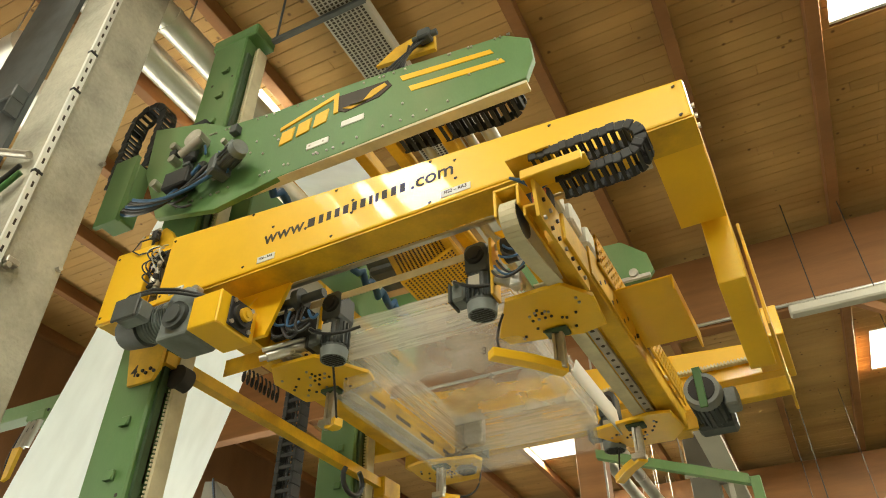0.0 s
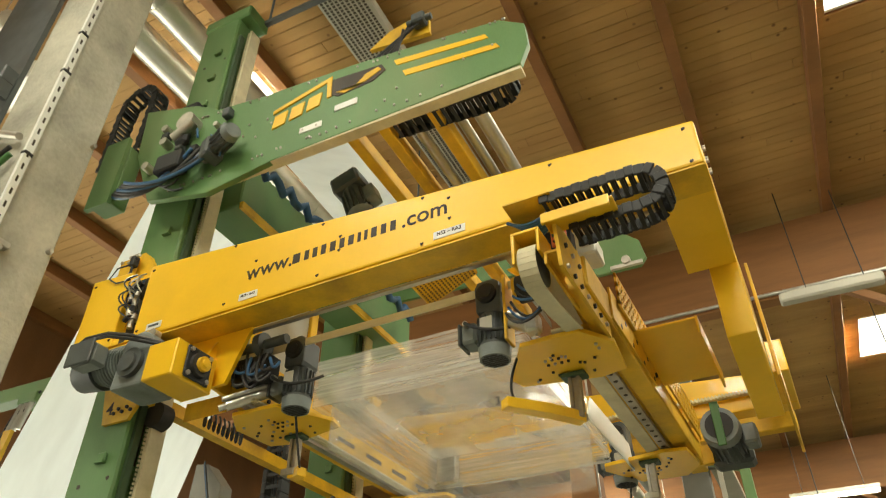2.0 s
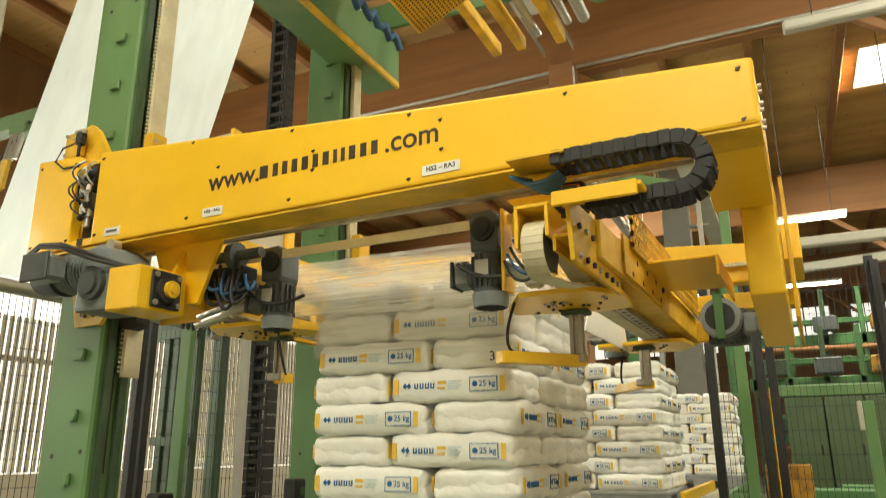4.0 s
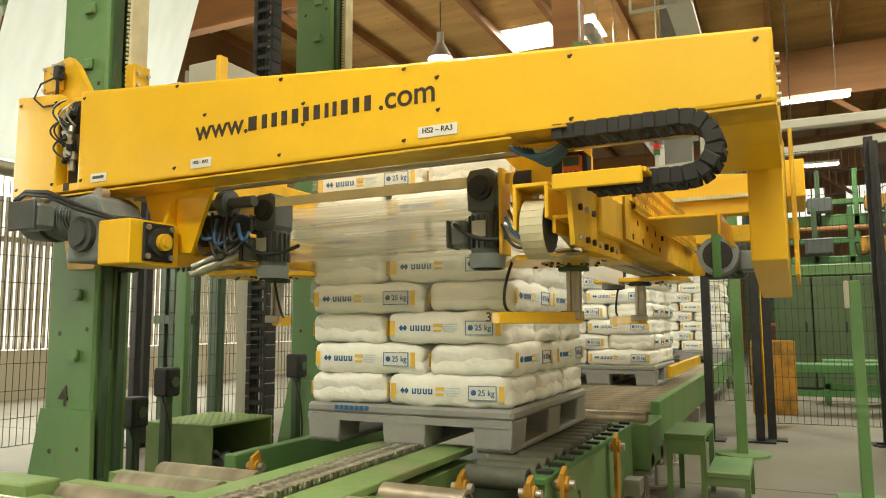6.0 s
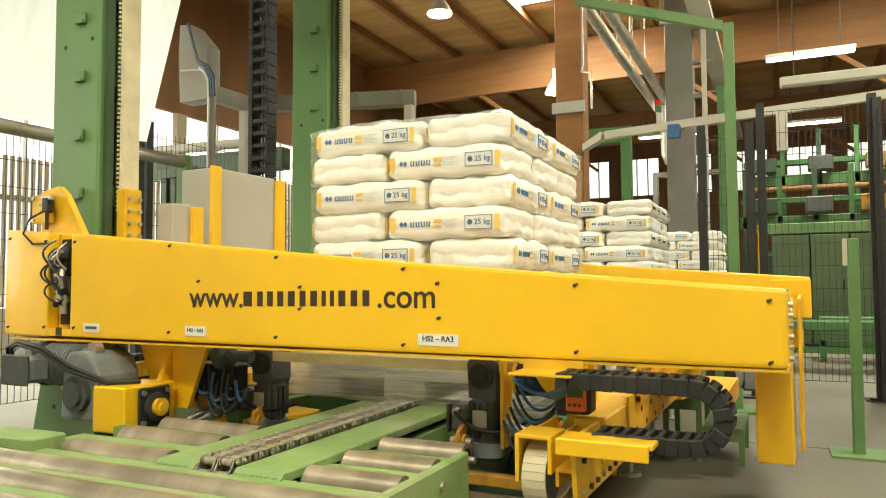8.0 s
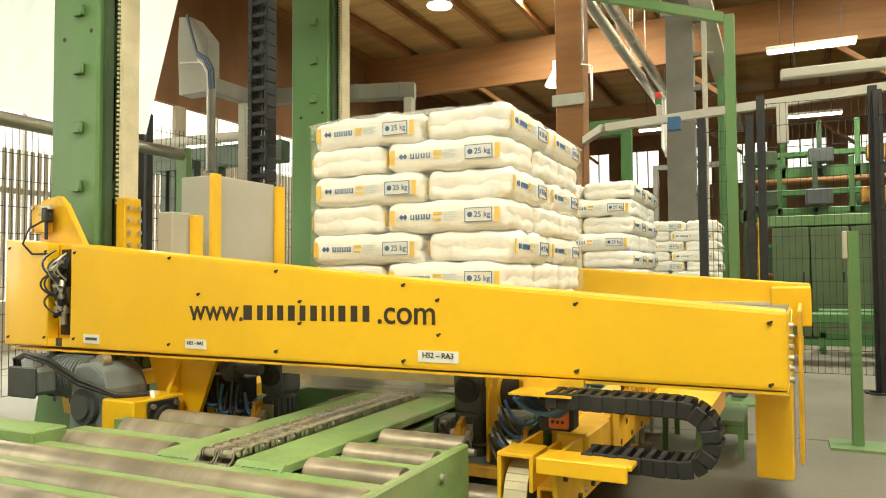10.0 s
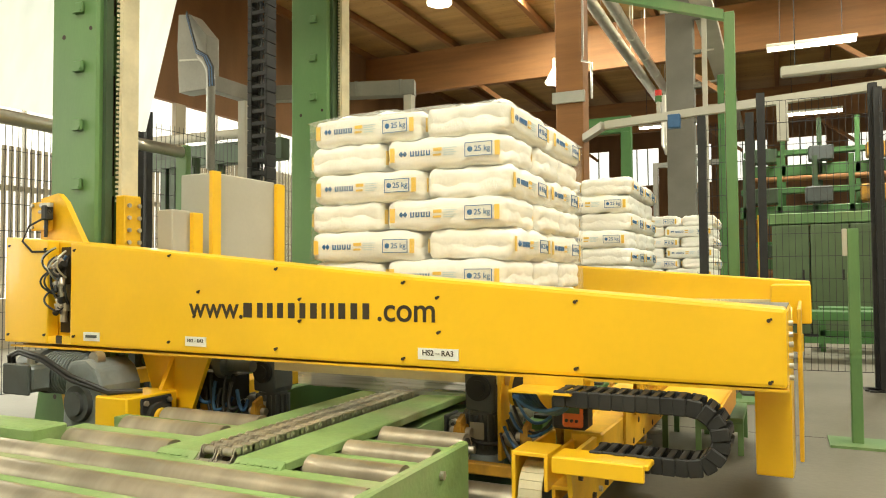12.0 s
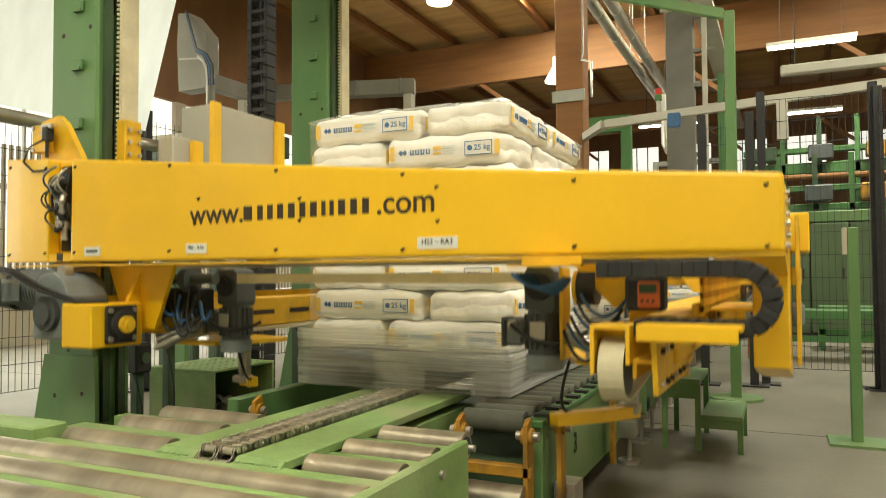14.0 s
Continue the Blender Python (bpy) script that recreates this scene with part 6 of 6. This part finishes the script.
part("pneumatic_cylinder", Shape().cyl((-0.90, 2.50, 0.42), (-0.78, 2.52, 0.355), 0.024, 14).box(-0.83, -0.77, 2.47, 2.53, 0.34, 0.42, 0.008).cyl((-0.89, 2.46, 0.44), (-0.80, 2.47, 0.39), 0.012), ZINC, ra, "steel pneumatic cylinder")
for k in range(6):
    rnd = random.Random(k + 40)
    part("cable", Shape().tube(sag((-0.90 + 0.012 * k, 2.46, 0.44 + 0.025 * k), (-0.74 + 0.012 * k, 2.44, 0.40 + 0.03 * k), 0.05 + 0.05 * rnd.random(), side=(0, -0.05 * rnd.random(), 0)), 0.006), HOSE if k % 2 else CABLE, ra)
em = part("slide_motor", Shape().cyl((-0.335, 4.12, 0.44), (-0.335, 4.42, 0.44), 0.092, 24), GREY, ra, "grey slide motor with a green guard")
for k in range(20):
    part("fin", Shape().box(0.088, 0.106, 4.16, 4.40, -0.004, 0.004, m=Matrix.Translation((-0.335, 0, 0.44)) @ Matrix.Rotation(2 * math.pi * k / 20, 4, "Y")), GREY, em)
part("fan_cover", Shape().cyl((-0.335, 4.06, 0.44), (-0.335, 4.14, 0.44), 0.10, 24, 0.107), GREYM, em)
part("fan_ring", Shape().cyl((-0.335, 4.055, 0.44), (-0.335, 4.06, 0.44), 0.075, 22), BLACK, em, "dark fan opening")
part("motor_guard", Shape().box(-0.36, -0.315, 4.035, 4.05, 0.32, 0.565, 0.004).box(-0.36, -0.315, 4.035, 4.24, 0.555, 0.567), GREEN2, em, "green guard strap")
part("gearbox", Shape().box(-0.45, -0.22, 4.40, 4.54, 0.34, 0.54, 0.02), GREY, em)
part("terminal_box", Shape().box(-0.24, -0.16, 4.16, 4.30, 0.36, 0.47, 0.012), GREYM, em)
part("motor_mount", Shape().box(-0.60, -0.44, 4.40, 4.44, 0.36, 0.47), YELLOW2, ra)
part("idler_wheel", Shape().cyl((-0.90, 4.1, 0.44), (-0.87, 4.1, 0.44), 0.06, 20), STEEL, ra)
part("pale_flap", Shape().prism([(3.3, 0.30), (4.15, 0.30), (4.1, 0.44), (3.4, 0.44)], "x", -0.852, -0.845), LABEL, ra)

for k in range(8):
    part("bolt", Shape().cyl((-0.50, 2.72 + 0.09 * k, 0.40 + 0.06 * (k % 2)), (-0.488, 2.72 + 0.09 * k, 0.40 + 0.06 * (k % 2)), 0.012, 6), INK_SHADE, ra)
part("side_cheek", Shape().box(-0.499, -0.49, 2.6, 3.3, 0.38, 0.53), YELLOW2, ra)

part("display", Shape().box(-0.598, -0.549, 2.228, 2.232, 0.575, 0.602), GREENK, ra, "dark display")
for k in range(3):
    part("button", Shape().cyl((-0.59 + 0.016 * k, 2.226, 0.552), (-0.59 + 0.016 * k, 2.232, 0.552), 0.005, 8), INK_SHADE, ra)

# energy chain of that arm
ch = []
for k in range(12):
    ch.append(Vector((-0.64 + 0.036 * k, 2.33, 0.69)))
ch += [Vector((-0.235 + 0.088 * math.cos(a), 2.33, 0.602 + 0.088 * math.sin(a))) for a in [math.pi / 2 - math.pi * j / 8 for j in range(1, 8)]]
for k in range(9):
    ch.append(Vector((-0.24 - 0.036 * k, 2.33, 0.514)))
ec = part("energy_chain", chain_links(Shape(), ch, 0.12, 0.026).drawn_in(0.915), BLACK, car, "black energy chain in a loop")
part("chain_mount", Shape().box(-0.73, -0.54, 2.06, 2.21, 0.655, 0.661).box(-0.73, -0.54, 2.19, 2.205, 0.655, 0.69), YELLOW2, fb)
for k in range(6):
    part("cable", Shape().tube(sag((-0.80 + 0.01 * k, 2.30 + 0.012 * k, 0.67), (-0.62, 2.29 + 0.014 * k, 0.655), 0.035 + 0.004 * k), 0.007).drawn_in(0.93), HOSE, fb)

# the cross arm on the column side
la = part("cross_arm", Shape().box(-2.42, -2.28, 2.50, 4.55, 0.37, 0.52, 0.006), YELLOW2, car, "yellow sliding cross arm with grippers")
part("hanger_plate", Shape().prism([(-2.62, 0.69), (-2.20, 0.69), (-2.32, 0.40), (-2.50, 0.40)], "y", 2.36, 2.38).prism([(2.24, 0.42), (2.38, 0.69), (2.50, 0.69), (2.50, 0.40)], "x", -2.43, -2.41), YELLOW, la, "folded yellow hanger plate")
part("hanger_plate", Shape().prism([(-2.62, 0.69), (-2.20, 0.69), (-2.32, 0.40), (-2.50, 0.40)], "y", 4.50, 4.53), YELLOW2, la)
bx = part("bearing_box", Shape().box(-2.545, -2.36, 2.07, 2.33, 0.335, 0.52, 0.006), YELLOW, la, "yellow bearing box")
part("flange", Shape().box(-2.358, -2.345, 2.13, 2.29, 0.35, 0.51, 0.006), BLACK, bx, "black flange bearing")
part("shaft_end", Shape().cyl((-2.345, 2.21, 0.43), (-2.305, 2.21, 0.43), 0.036, 18).cyl((-2.305, 2.21, 0.43), (-2.295, 2.21, 0.43), 0.02, 14), YELLOW2, bx)
part("bearing_hub", Shape().cyl((-2.345, 2.21, 0.43), (-2.325, 2.21, 0.43), 0.058, 20), RUBBER, bx)
for a, b in ((2.15, 0.37), (2.27, 0.37), (2.15, 0.49), (2.27, 0.49)):
    part("bolt", Shape().cyl((-2.345, a, b), (-2.335, a, b), 0.012, 6), STEEL, bx)
gm = part("gear_motor", Shape().cyl((-3.08, 2.23, 0.575), (-2.74, 2.23, 0.575), 0.082, 22), GREYM, la, "large grey geared motor")
part("gearbox", Shape().prism([(-2.80, 0.36), (-2.60, 0.355), (-2.565, 0.39), (-2.565, 0.55), (-2.60, 0.62), (-2.66, 0.655), (-2.75, 0.645), (-2.78, 0.60)], "y", 2.11, 2.32), GREYM, gm, soften=0.016)
part("gear_flange", Shape().cyl((-2.68, 2.085, 0.475), (-2.68, 2.11, 0.475), 0.075, 20).cyl((-2.68, 2.07, 0.475), (-2.68, 2.085, 0.475), 0.05, 18), GREY, gm)
part("output_hub", Shape().cyl((-2.565, 2.21, 0.43), (-2.546, 2.21, 0.43), 0.075, 20), GREY, gm)
for k in range(11):
    part("fin", Shape().cyl((-2.995 + 0.021 * k, 2.23, 0.575), (-2.988 + 0.021 * k, 2.23, 0.575), 0.098, 20), GREYM, gm)
part("fan_cover", Shape().cyl((-3.19, 2.23, 0.575), (-3.04, 2.23, 0.575), 0.085, 22, 0.102), GREY, gm)
part("terminal_box", Shape().box(-3.06, -2.90, 2.035, 2.135, 0.51, 0.625, 0.016), GREYM, gm)
part("terminal_lid", Shape().box(-3.068, -2.892, 2.018, 2.034, 0.502, 0.633, 0.006), GREY, gm)
part("cable_gland", Shape().cyl((-2.98, 2.09, 0.625), (-2.98, 2.09, 0.655), 0.016, 10), ZINC, gm)
part("lifting_eye", Shape().cyl((-2.66, 2.15, 0.655), (-2.66, 2.19, 0.655), 0.03, 14), STEEL, gm)
for k in range(2):
    part("cable", Shape().tube([(-3.14 + 0.03 * k, 2.10, 0.60), (-3.12 + 0.03 * k, 2.08, 0.655), (-3.03, 2.07, 0.685 - 0.012 * k), (-2.86, 2.06, 0.665 - 0.018 * k), (-2.66, 2.05, 0.595 - 0.02 * k), (-2.50, 2.10, 0.535 - 0.006 * k), (-2.42, 2.2, 0.53)], 0.009), CABLE, gm)
part("linear_rail", Shape().box(-2.34, -2.30, 2.5, 4.5, 0.345, 0.37), STEEL, la)
part("toothed_belt", Shape().box(-2.28, -2.24, 2.5, 4.45, 0.36, 0.367), CREAM, la)
belt = Shape()
for k in range(110):
    belt.box(-2.285, -2.235, 2.5 + 0.0175 * k, 2.508 + 0.0175 * k, 0.352, 0.36)
part("belt_teeth", belt, CREAM, la, kind="stuff")
for k in range(9):
    part("spiral_hose", Shape().tube([(-2.68 + 0.012 * math.sin(a), 2.62 + 0.035 * k + 0.010 * a / 3, 0.40 + 0.045 * math.cos(a)) for a in [math.pi * j / 5 for j in range(9)]], 0.006), CABLE, la, "black coiled hose loop")
for k in range(5):
    part("slot", Shape().box(-2.2795, -2.2775, 2.95 + 0.3 * k, 3.12 + 0.3 * k, 0.43, 0.455), INK_SHADE, la)
for k in range(8):
    part("bolt", Shape().cyl((-2.28, 2.54 + 0.05 * (k % 3), 0.41 + 0.035 * (k // 3)), (-2.27, 2.54 + 0.05 * (k % 3), 0.41 + 0.035 * (k // 3)), 0.011, 6), RUBBER, la)
part("wire_guard", Shape().box(-2.75, -2.45, 2.55, 2.552, 0.36, 0.46), YELLOW2, la)
roller_motor(la, -2.05, 2.58, face=-1)
roller_motor(la, -2.14, 4.22, face=1)
gripper(la, -2.26, 2.80, 1, 1, "2", 0.12)
gripper(la, -2.26, 4.16, 1, -1, "", 0.12)
part("pneumatic_cylinder", Shape().cyl((-2.36, 2.44, 0.325), (-2.20, 2.58, 0.425), 0.026, 16).cyl((-2.36, 2.405, 0.345), (-2.20, 2.545, 0.445), 0.012).cyl((-2.385, 2.42, 0.31), (-2.36, 2.44, 0.325), 0.016), ZINC, la, "bright pneumatic cylinder")
part("shaft", Shape().cyl((-2.42, 2.45, 0.62), (-2.05, 2.45, 0.62), 0.025, 12).cyl((-2.22, 2.45, 0.62), (-2.18, 2.45, 0.62), 0.06, 18), GREY, la)
for k in range(9):
    rnd = random.Random(k + 70)
    a = (-2.36 + 0.03 * k, 2.43, 0.58 - 0.03 * (k % 3))
    part("cable", Shape().tube(sag(a, (-2.22 + 0.02 * k, 2.43, 0.40 + 0.1 * rnd.random()), 0.05 + 0.06 * rnd.random(), side=(0.06 * (rnd.random() - 0.5), -0.03, 0)), 0.008), HOSE if k % 4 == 0 else CABLE, la)
cp = part("film_clamp", Shape().prism([(-2.04, 0.38), (-1.94, 0.38), (-1.925, 0.40), (-1.925, 0.57), (-1.945, 0.60), (-2.035, 0.60), (-2.055, 0.57), (-2.055, 0.40)], "y", 4.02, 4.08), STEEL, la, "rounded steel film clamp", soften=0.006)
part("valve_rack", Shape().box(-2.38, -2.16, 2.46, 2.56, 0.44, 0.58, 0.008), BLACK, la)

# ---- stretch film hood: rigid sleeves that slip off the grippers one after another ----
hood = thing("film_hood", (0, 0, 0), "clear stretch-film hood drawn over the bag stack", "plastic film")


def sleeve(x0, x1, y0, y1, z0, z1, flare=0.0, n=26, ripple=0.004, seed=0):
    """A four-sided sleeve of film with rounded corners and fine ripples."""
    rnd = random.Random(seed)
    r = 0.05
    ring = []
    for cx, cy, a0 in ((x1 - r, y1 - r, 0), (x0 + r, y1 - r, 90), (x0 + r, y0 + r, 180), (x1 - r, y0 + r, 270)):
        for k in range(5):
            a = radians(a0 + 22.5 * k)
            ring.append((cx + r * math.cos(a), cy + r * math.sin(a)))
    fine = []
    for i in range(len(ring)):
        a, b = ring[i], ring[(i + 1) % len(ring)]
        m = 12 if math.dist(a, b) > 0.2 else 1
        fine += [(a[0] + (b[0] - a[0]) * k / m, a[1] + (b[1] - a[1]) * k / m) for k in range(m)]
    cx, cy = (x0 + x1) / 2, (y0 + y1) / 2
    vs, fs, rows = [], [], 5
    ph = [rnd.random() * 6 for _ in fine]
    for j in range(rows + 1):
        w = j / rows
        for i, (x, y) in enumerate(fine):
            k = 1 + flare * (1 - w) + ripple * math.sin(ph[i] + 3 * w)
            vs.append((cx + (x - cx) * k, cy + (y - cy) * k, z0 + (z1 - z0) * w))
    n = len(fine)
    for j in range(rows):
        fs += [(j * n + i, j * n + (i + 1) % n, (j + 1) * n + (i + 1) % n, (j + 1) * n + i) for i in range(n)]
    return Shape().add(vs, fs, True)


TOPZ = 1.745
bands = []
for k in range(3):
    z1 = TOPZ - 0.028 - 0.384 * k
    bands.append((z1, part("sleeve", sleeve(-2.007, -0.993, 2.792, 4.008, z1 - 0.392, z1, 0.004, seed=k), FILM_BAND, hood)))
crown = Shape()
vs, fs, nn = [], [], 16
rnd = random.Random(5)
for i in range(nn + 1):
    for j in range(nn + 1):
        u, v = i / nn, j / nn
        inside = 0 < i < nn and 0 < j < nn
        bump = 0.008 * rnd.random() * inside + 0.07 * math.exp(-((u - 0.28) ** 2 + (v - 0.25) ** 2) * 70) + 0.06 * math.exp(-((u - 0.62) ** 2 + (v - 0.3) ** 2) * 90) + 0.03 * math.exp(-((u - 0.45) ** 2 + (v - 0.6) ** 2) * 40)
        vs.append((-2.007 + 1.014 * u, 2.792 + 1.216 * v, TOPZ - (0.0 if inside else 0.03) + bump))
for i in range(nn):
    for j in range(nn):
        a = i * (nn + 1) + j
        fs.append((a, a + nn + 1, a + nn + 2, a + 1))
top = part("top_sheet", crown.add(vs, fs, True), FILM_TOP, hood, "crumpled clear top sheet")


def ring_half(x0, x1, seed):
    """Gathered film along one arm and half of the front and back."""
    rnd = random.Random(seed)
    vs, fs = [], []
    path = [(x1, 2.74 + (x1 - x1)), (x0, 2.74), (x0, 4.12), (x1, 4.12)]
    pts = []
    for a, b in zip(path, path[1:]):
        m = 14
        pts += [(a[0] + (b[0] - a[0]) * k / m, a[1] + (b[1] - a[1]) * k / m) for k in range(m)]
    pts.append(path[-1])
    rows = 10
    for j in range(rows + 1):
        w = j / rows
        for i, (x, y) in enumerate(pts):
            o = 0.003 * math.sin(j * 2.4 + seed) + 0.003 * math.sin(i * 0.9 + j * 1.3)
            sag_ = 0.02 * math.sin(math.pi * i / (len(pts) - 1)) * (1 - w)
            vs.append((x + o * (1 if 14 <= i <= 28 else 0), y + (o if i < 14 or i > 28 else 0), 0.36 + 0.27 * w + sag_))
    n = len(pts)
    for j in range(rows):
        fs += [(j * n + i, j * n + i + 1, (j + 1) * n + i + 1, (j + 1) * n + i) for i in range(n - 1)]
    return Shape().add(vs, fs, True)


ring_l = part("gathered_film", ring_half(-2.07, -1.50, 1), FILM_RING, hood, "gathered silvery film")
ring_r = part("gathered_film", ring_half(-0.93, -1.55, 2), FILM_RING, hood, "gathered silvery film")

# ---- movement ----
S = 0.82
LIFT = [(0, 3.0), (1.0, 3.0), (1.2, 2.995), (1.5, 2.939), (2.0, 2.610), (2.5, 2.264), (3.0, 1.896), (3.5, 1.598), (4.0, 1.499), (4.2, 1.467), (5.2, 1.29), (6.3, 1.075), (6.5, 1.032),
        (7.0, 0.742), (7.5, 0.311), (8.0, 0.097), (8.2, 0.070), (8.8, 0.010), (9.2, 0.0), (13.0, 0.0), (13.2, 0.008), (13.5, 0.082), (14.0, 0.446)]
SPREAD = [(0, -0.085), (0.5, -0.07), (1.0, -0.04), (1.5, 0.0), (8.0, -0.005), (9.0, -0.03), (10.5, -0.075), (11.0, -0.075), (11.6, -0.05), (12.5, 0.032), (13.2, 0.08), (14.0, 0.22)]


def lift(t):
    return S * float(np.interp(t, [a for a, _ in LIFT], [b for _, b in LIFT]))


def spread(t):
    return float(np.interp(t, [a for a, _ in SPREAD], [b for _, b in SPREAD]))


def drawn(t):
    """The gathered film slips off the grippers and closes round the pallet."""
    return 0.05 * min(1.0, max(0.0, (t - 8.0) / 1.0))


ADVANCE = [[(0, 0.95), (7.6, 0.95), (8.2, 0.86), (8.7, 0.66), (9.6, 0.24), (10.3, 0.03), (10.8, 0), (14, 0)],
           [(0, 1.2), (7.6, 1.2), (8.2, 1.15), (8.8, 0.95), (10.3, 0.42), (11.5, 0.12), (12.5, 0), (14, 0)]]


def motions():
    for load, rows in zip(loads[1:], ADVANCE):
        for ob in load:
            rest = Matrix.LocRotScale(ob.location, ob.matrix_basis.to_quaternion(), None)
            walk(ob, [(t, Matrix.Translation((0, d, 0)) @ rest) for t, d in rows])
    steps = sorted({t for t, _ in LIFT} | {t for t, _ in SPREAD} | {4.6, 5.7, 7.25, 7.75, 10.0})
    turn = Matrix.Translation((-2.2, 2.2, 0)) @ pose(0, 0, 0, 0, 0, -1.5) @ Matrix.Translation((2.2, -2.2, 0))
    walk(car, [(t, pose(0, 0, lift(t)) @ turn) for t in steps])
    walk(ra, [(t, pose(spread(t), 0, 0)) for t in steps])
    walk(la, [(t, pose(-spread(t) * (1.6 if t < 1.5 else 0.9), 0, 0)) for t in steps])
    walk(ec, [(t, pose(spread(t) * 0.55, 0, 0)) for t in steps])
    for z1, ob in bands:
        walk(ob, [(t, pose(0, 0, max(0.0, lift(t) + 0.60 - 0.012 * bands.index((z1, ob)) - z1))) for t in steps])
    walk(top, [(t, pose(0, 0, max(0.0, lift(t) + 0.56 - TOPZ))) for t in steps])
    walk(ring_l, [(t, pose(-spread(min(t, 8.0)) * (1.6 if t < 1.5 else 0.9) + drawn(t), 0, max(0.13, lift(min(t, 10.0))))) for t in steps])
    walk(ring_r, [(t, pose(spread(min(t, 8.0)) - drawn(t), 0, max(0.13, lift(min(t, 10.0))))) for t in steps])


motions()
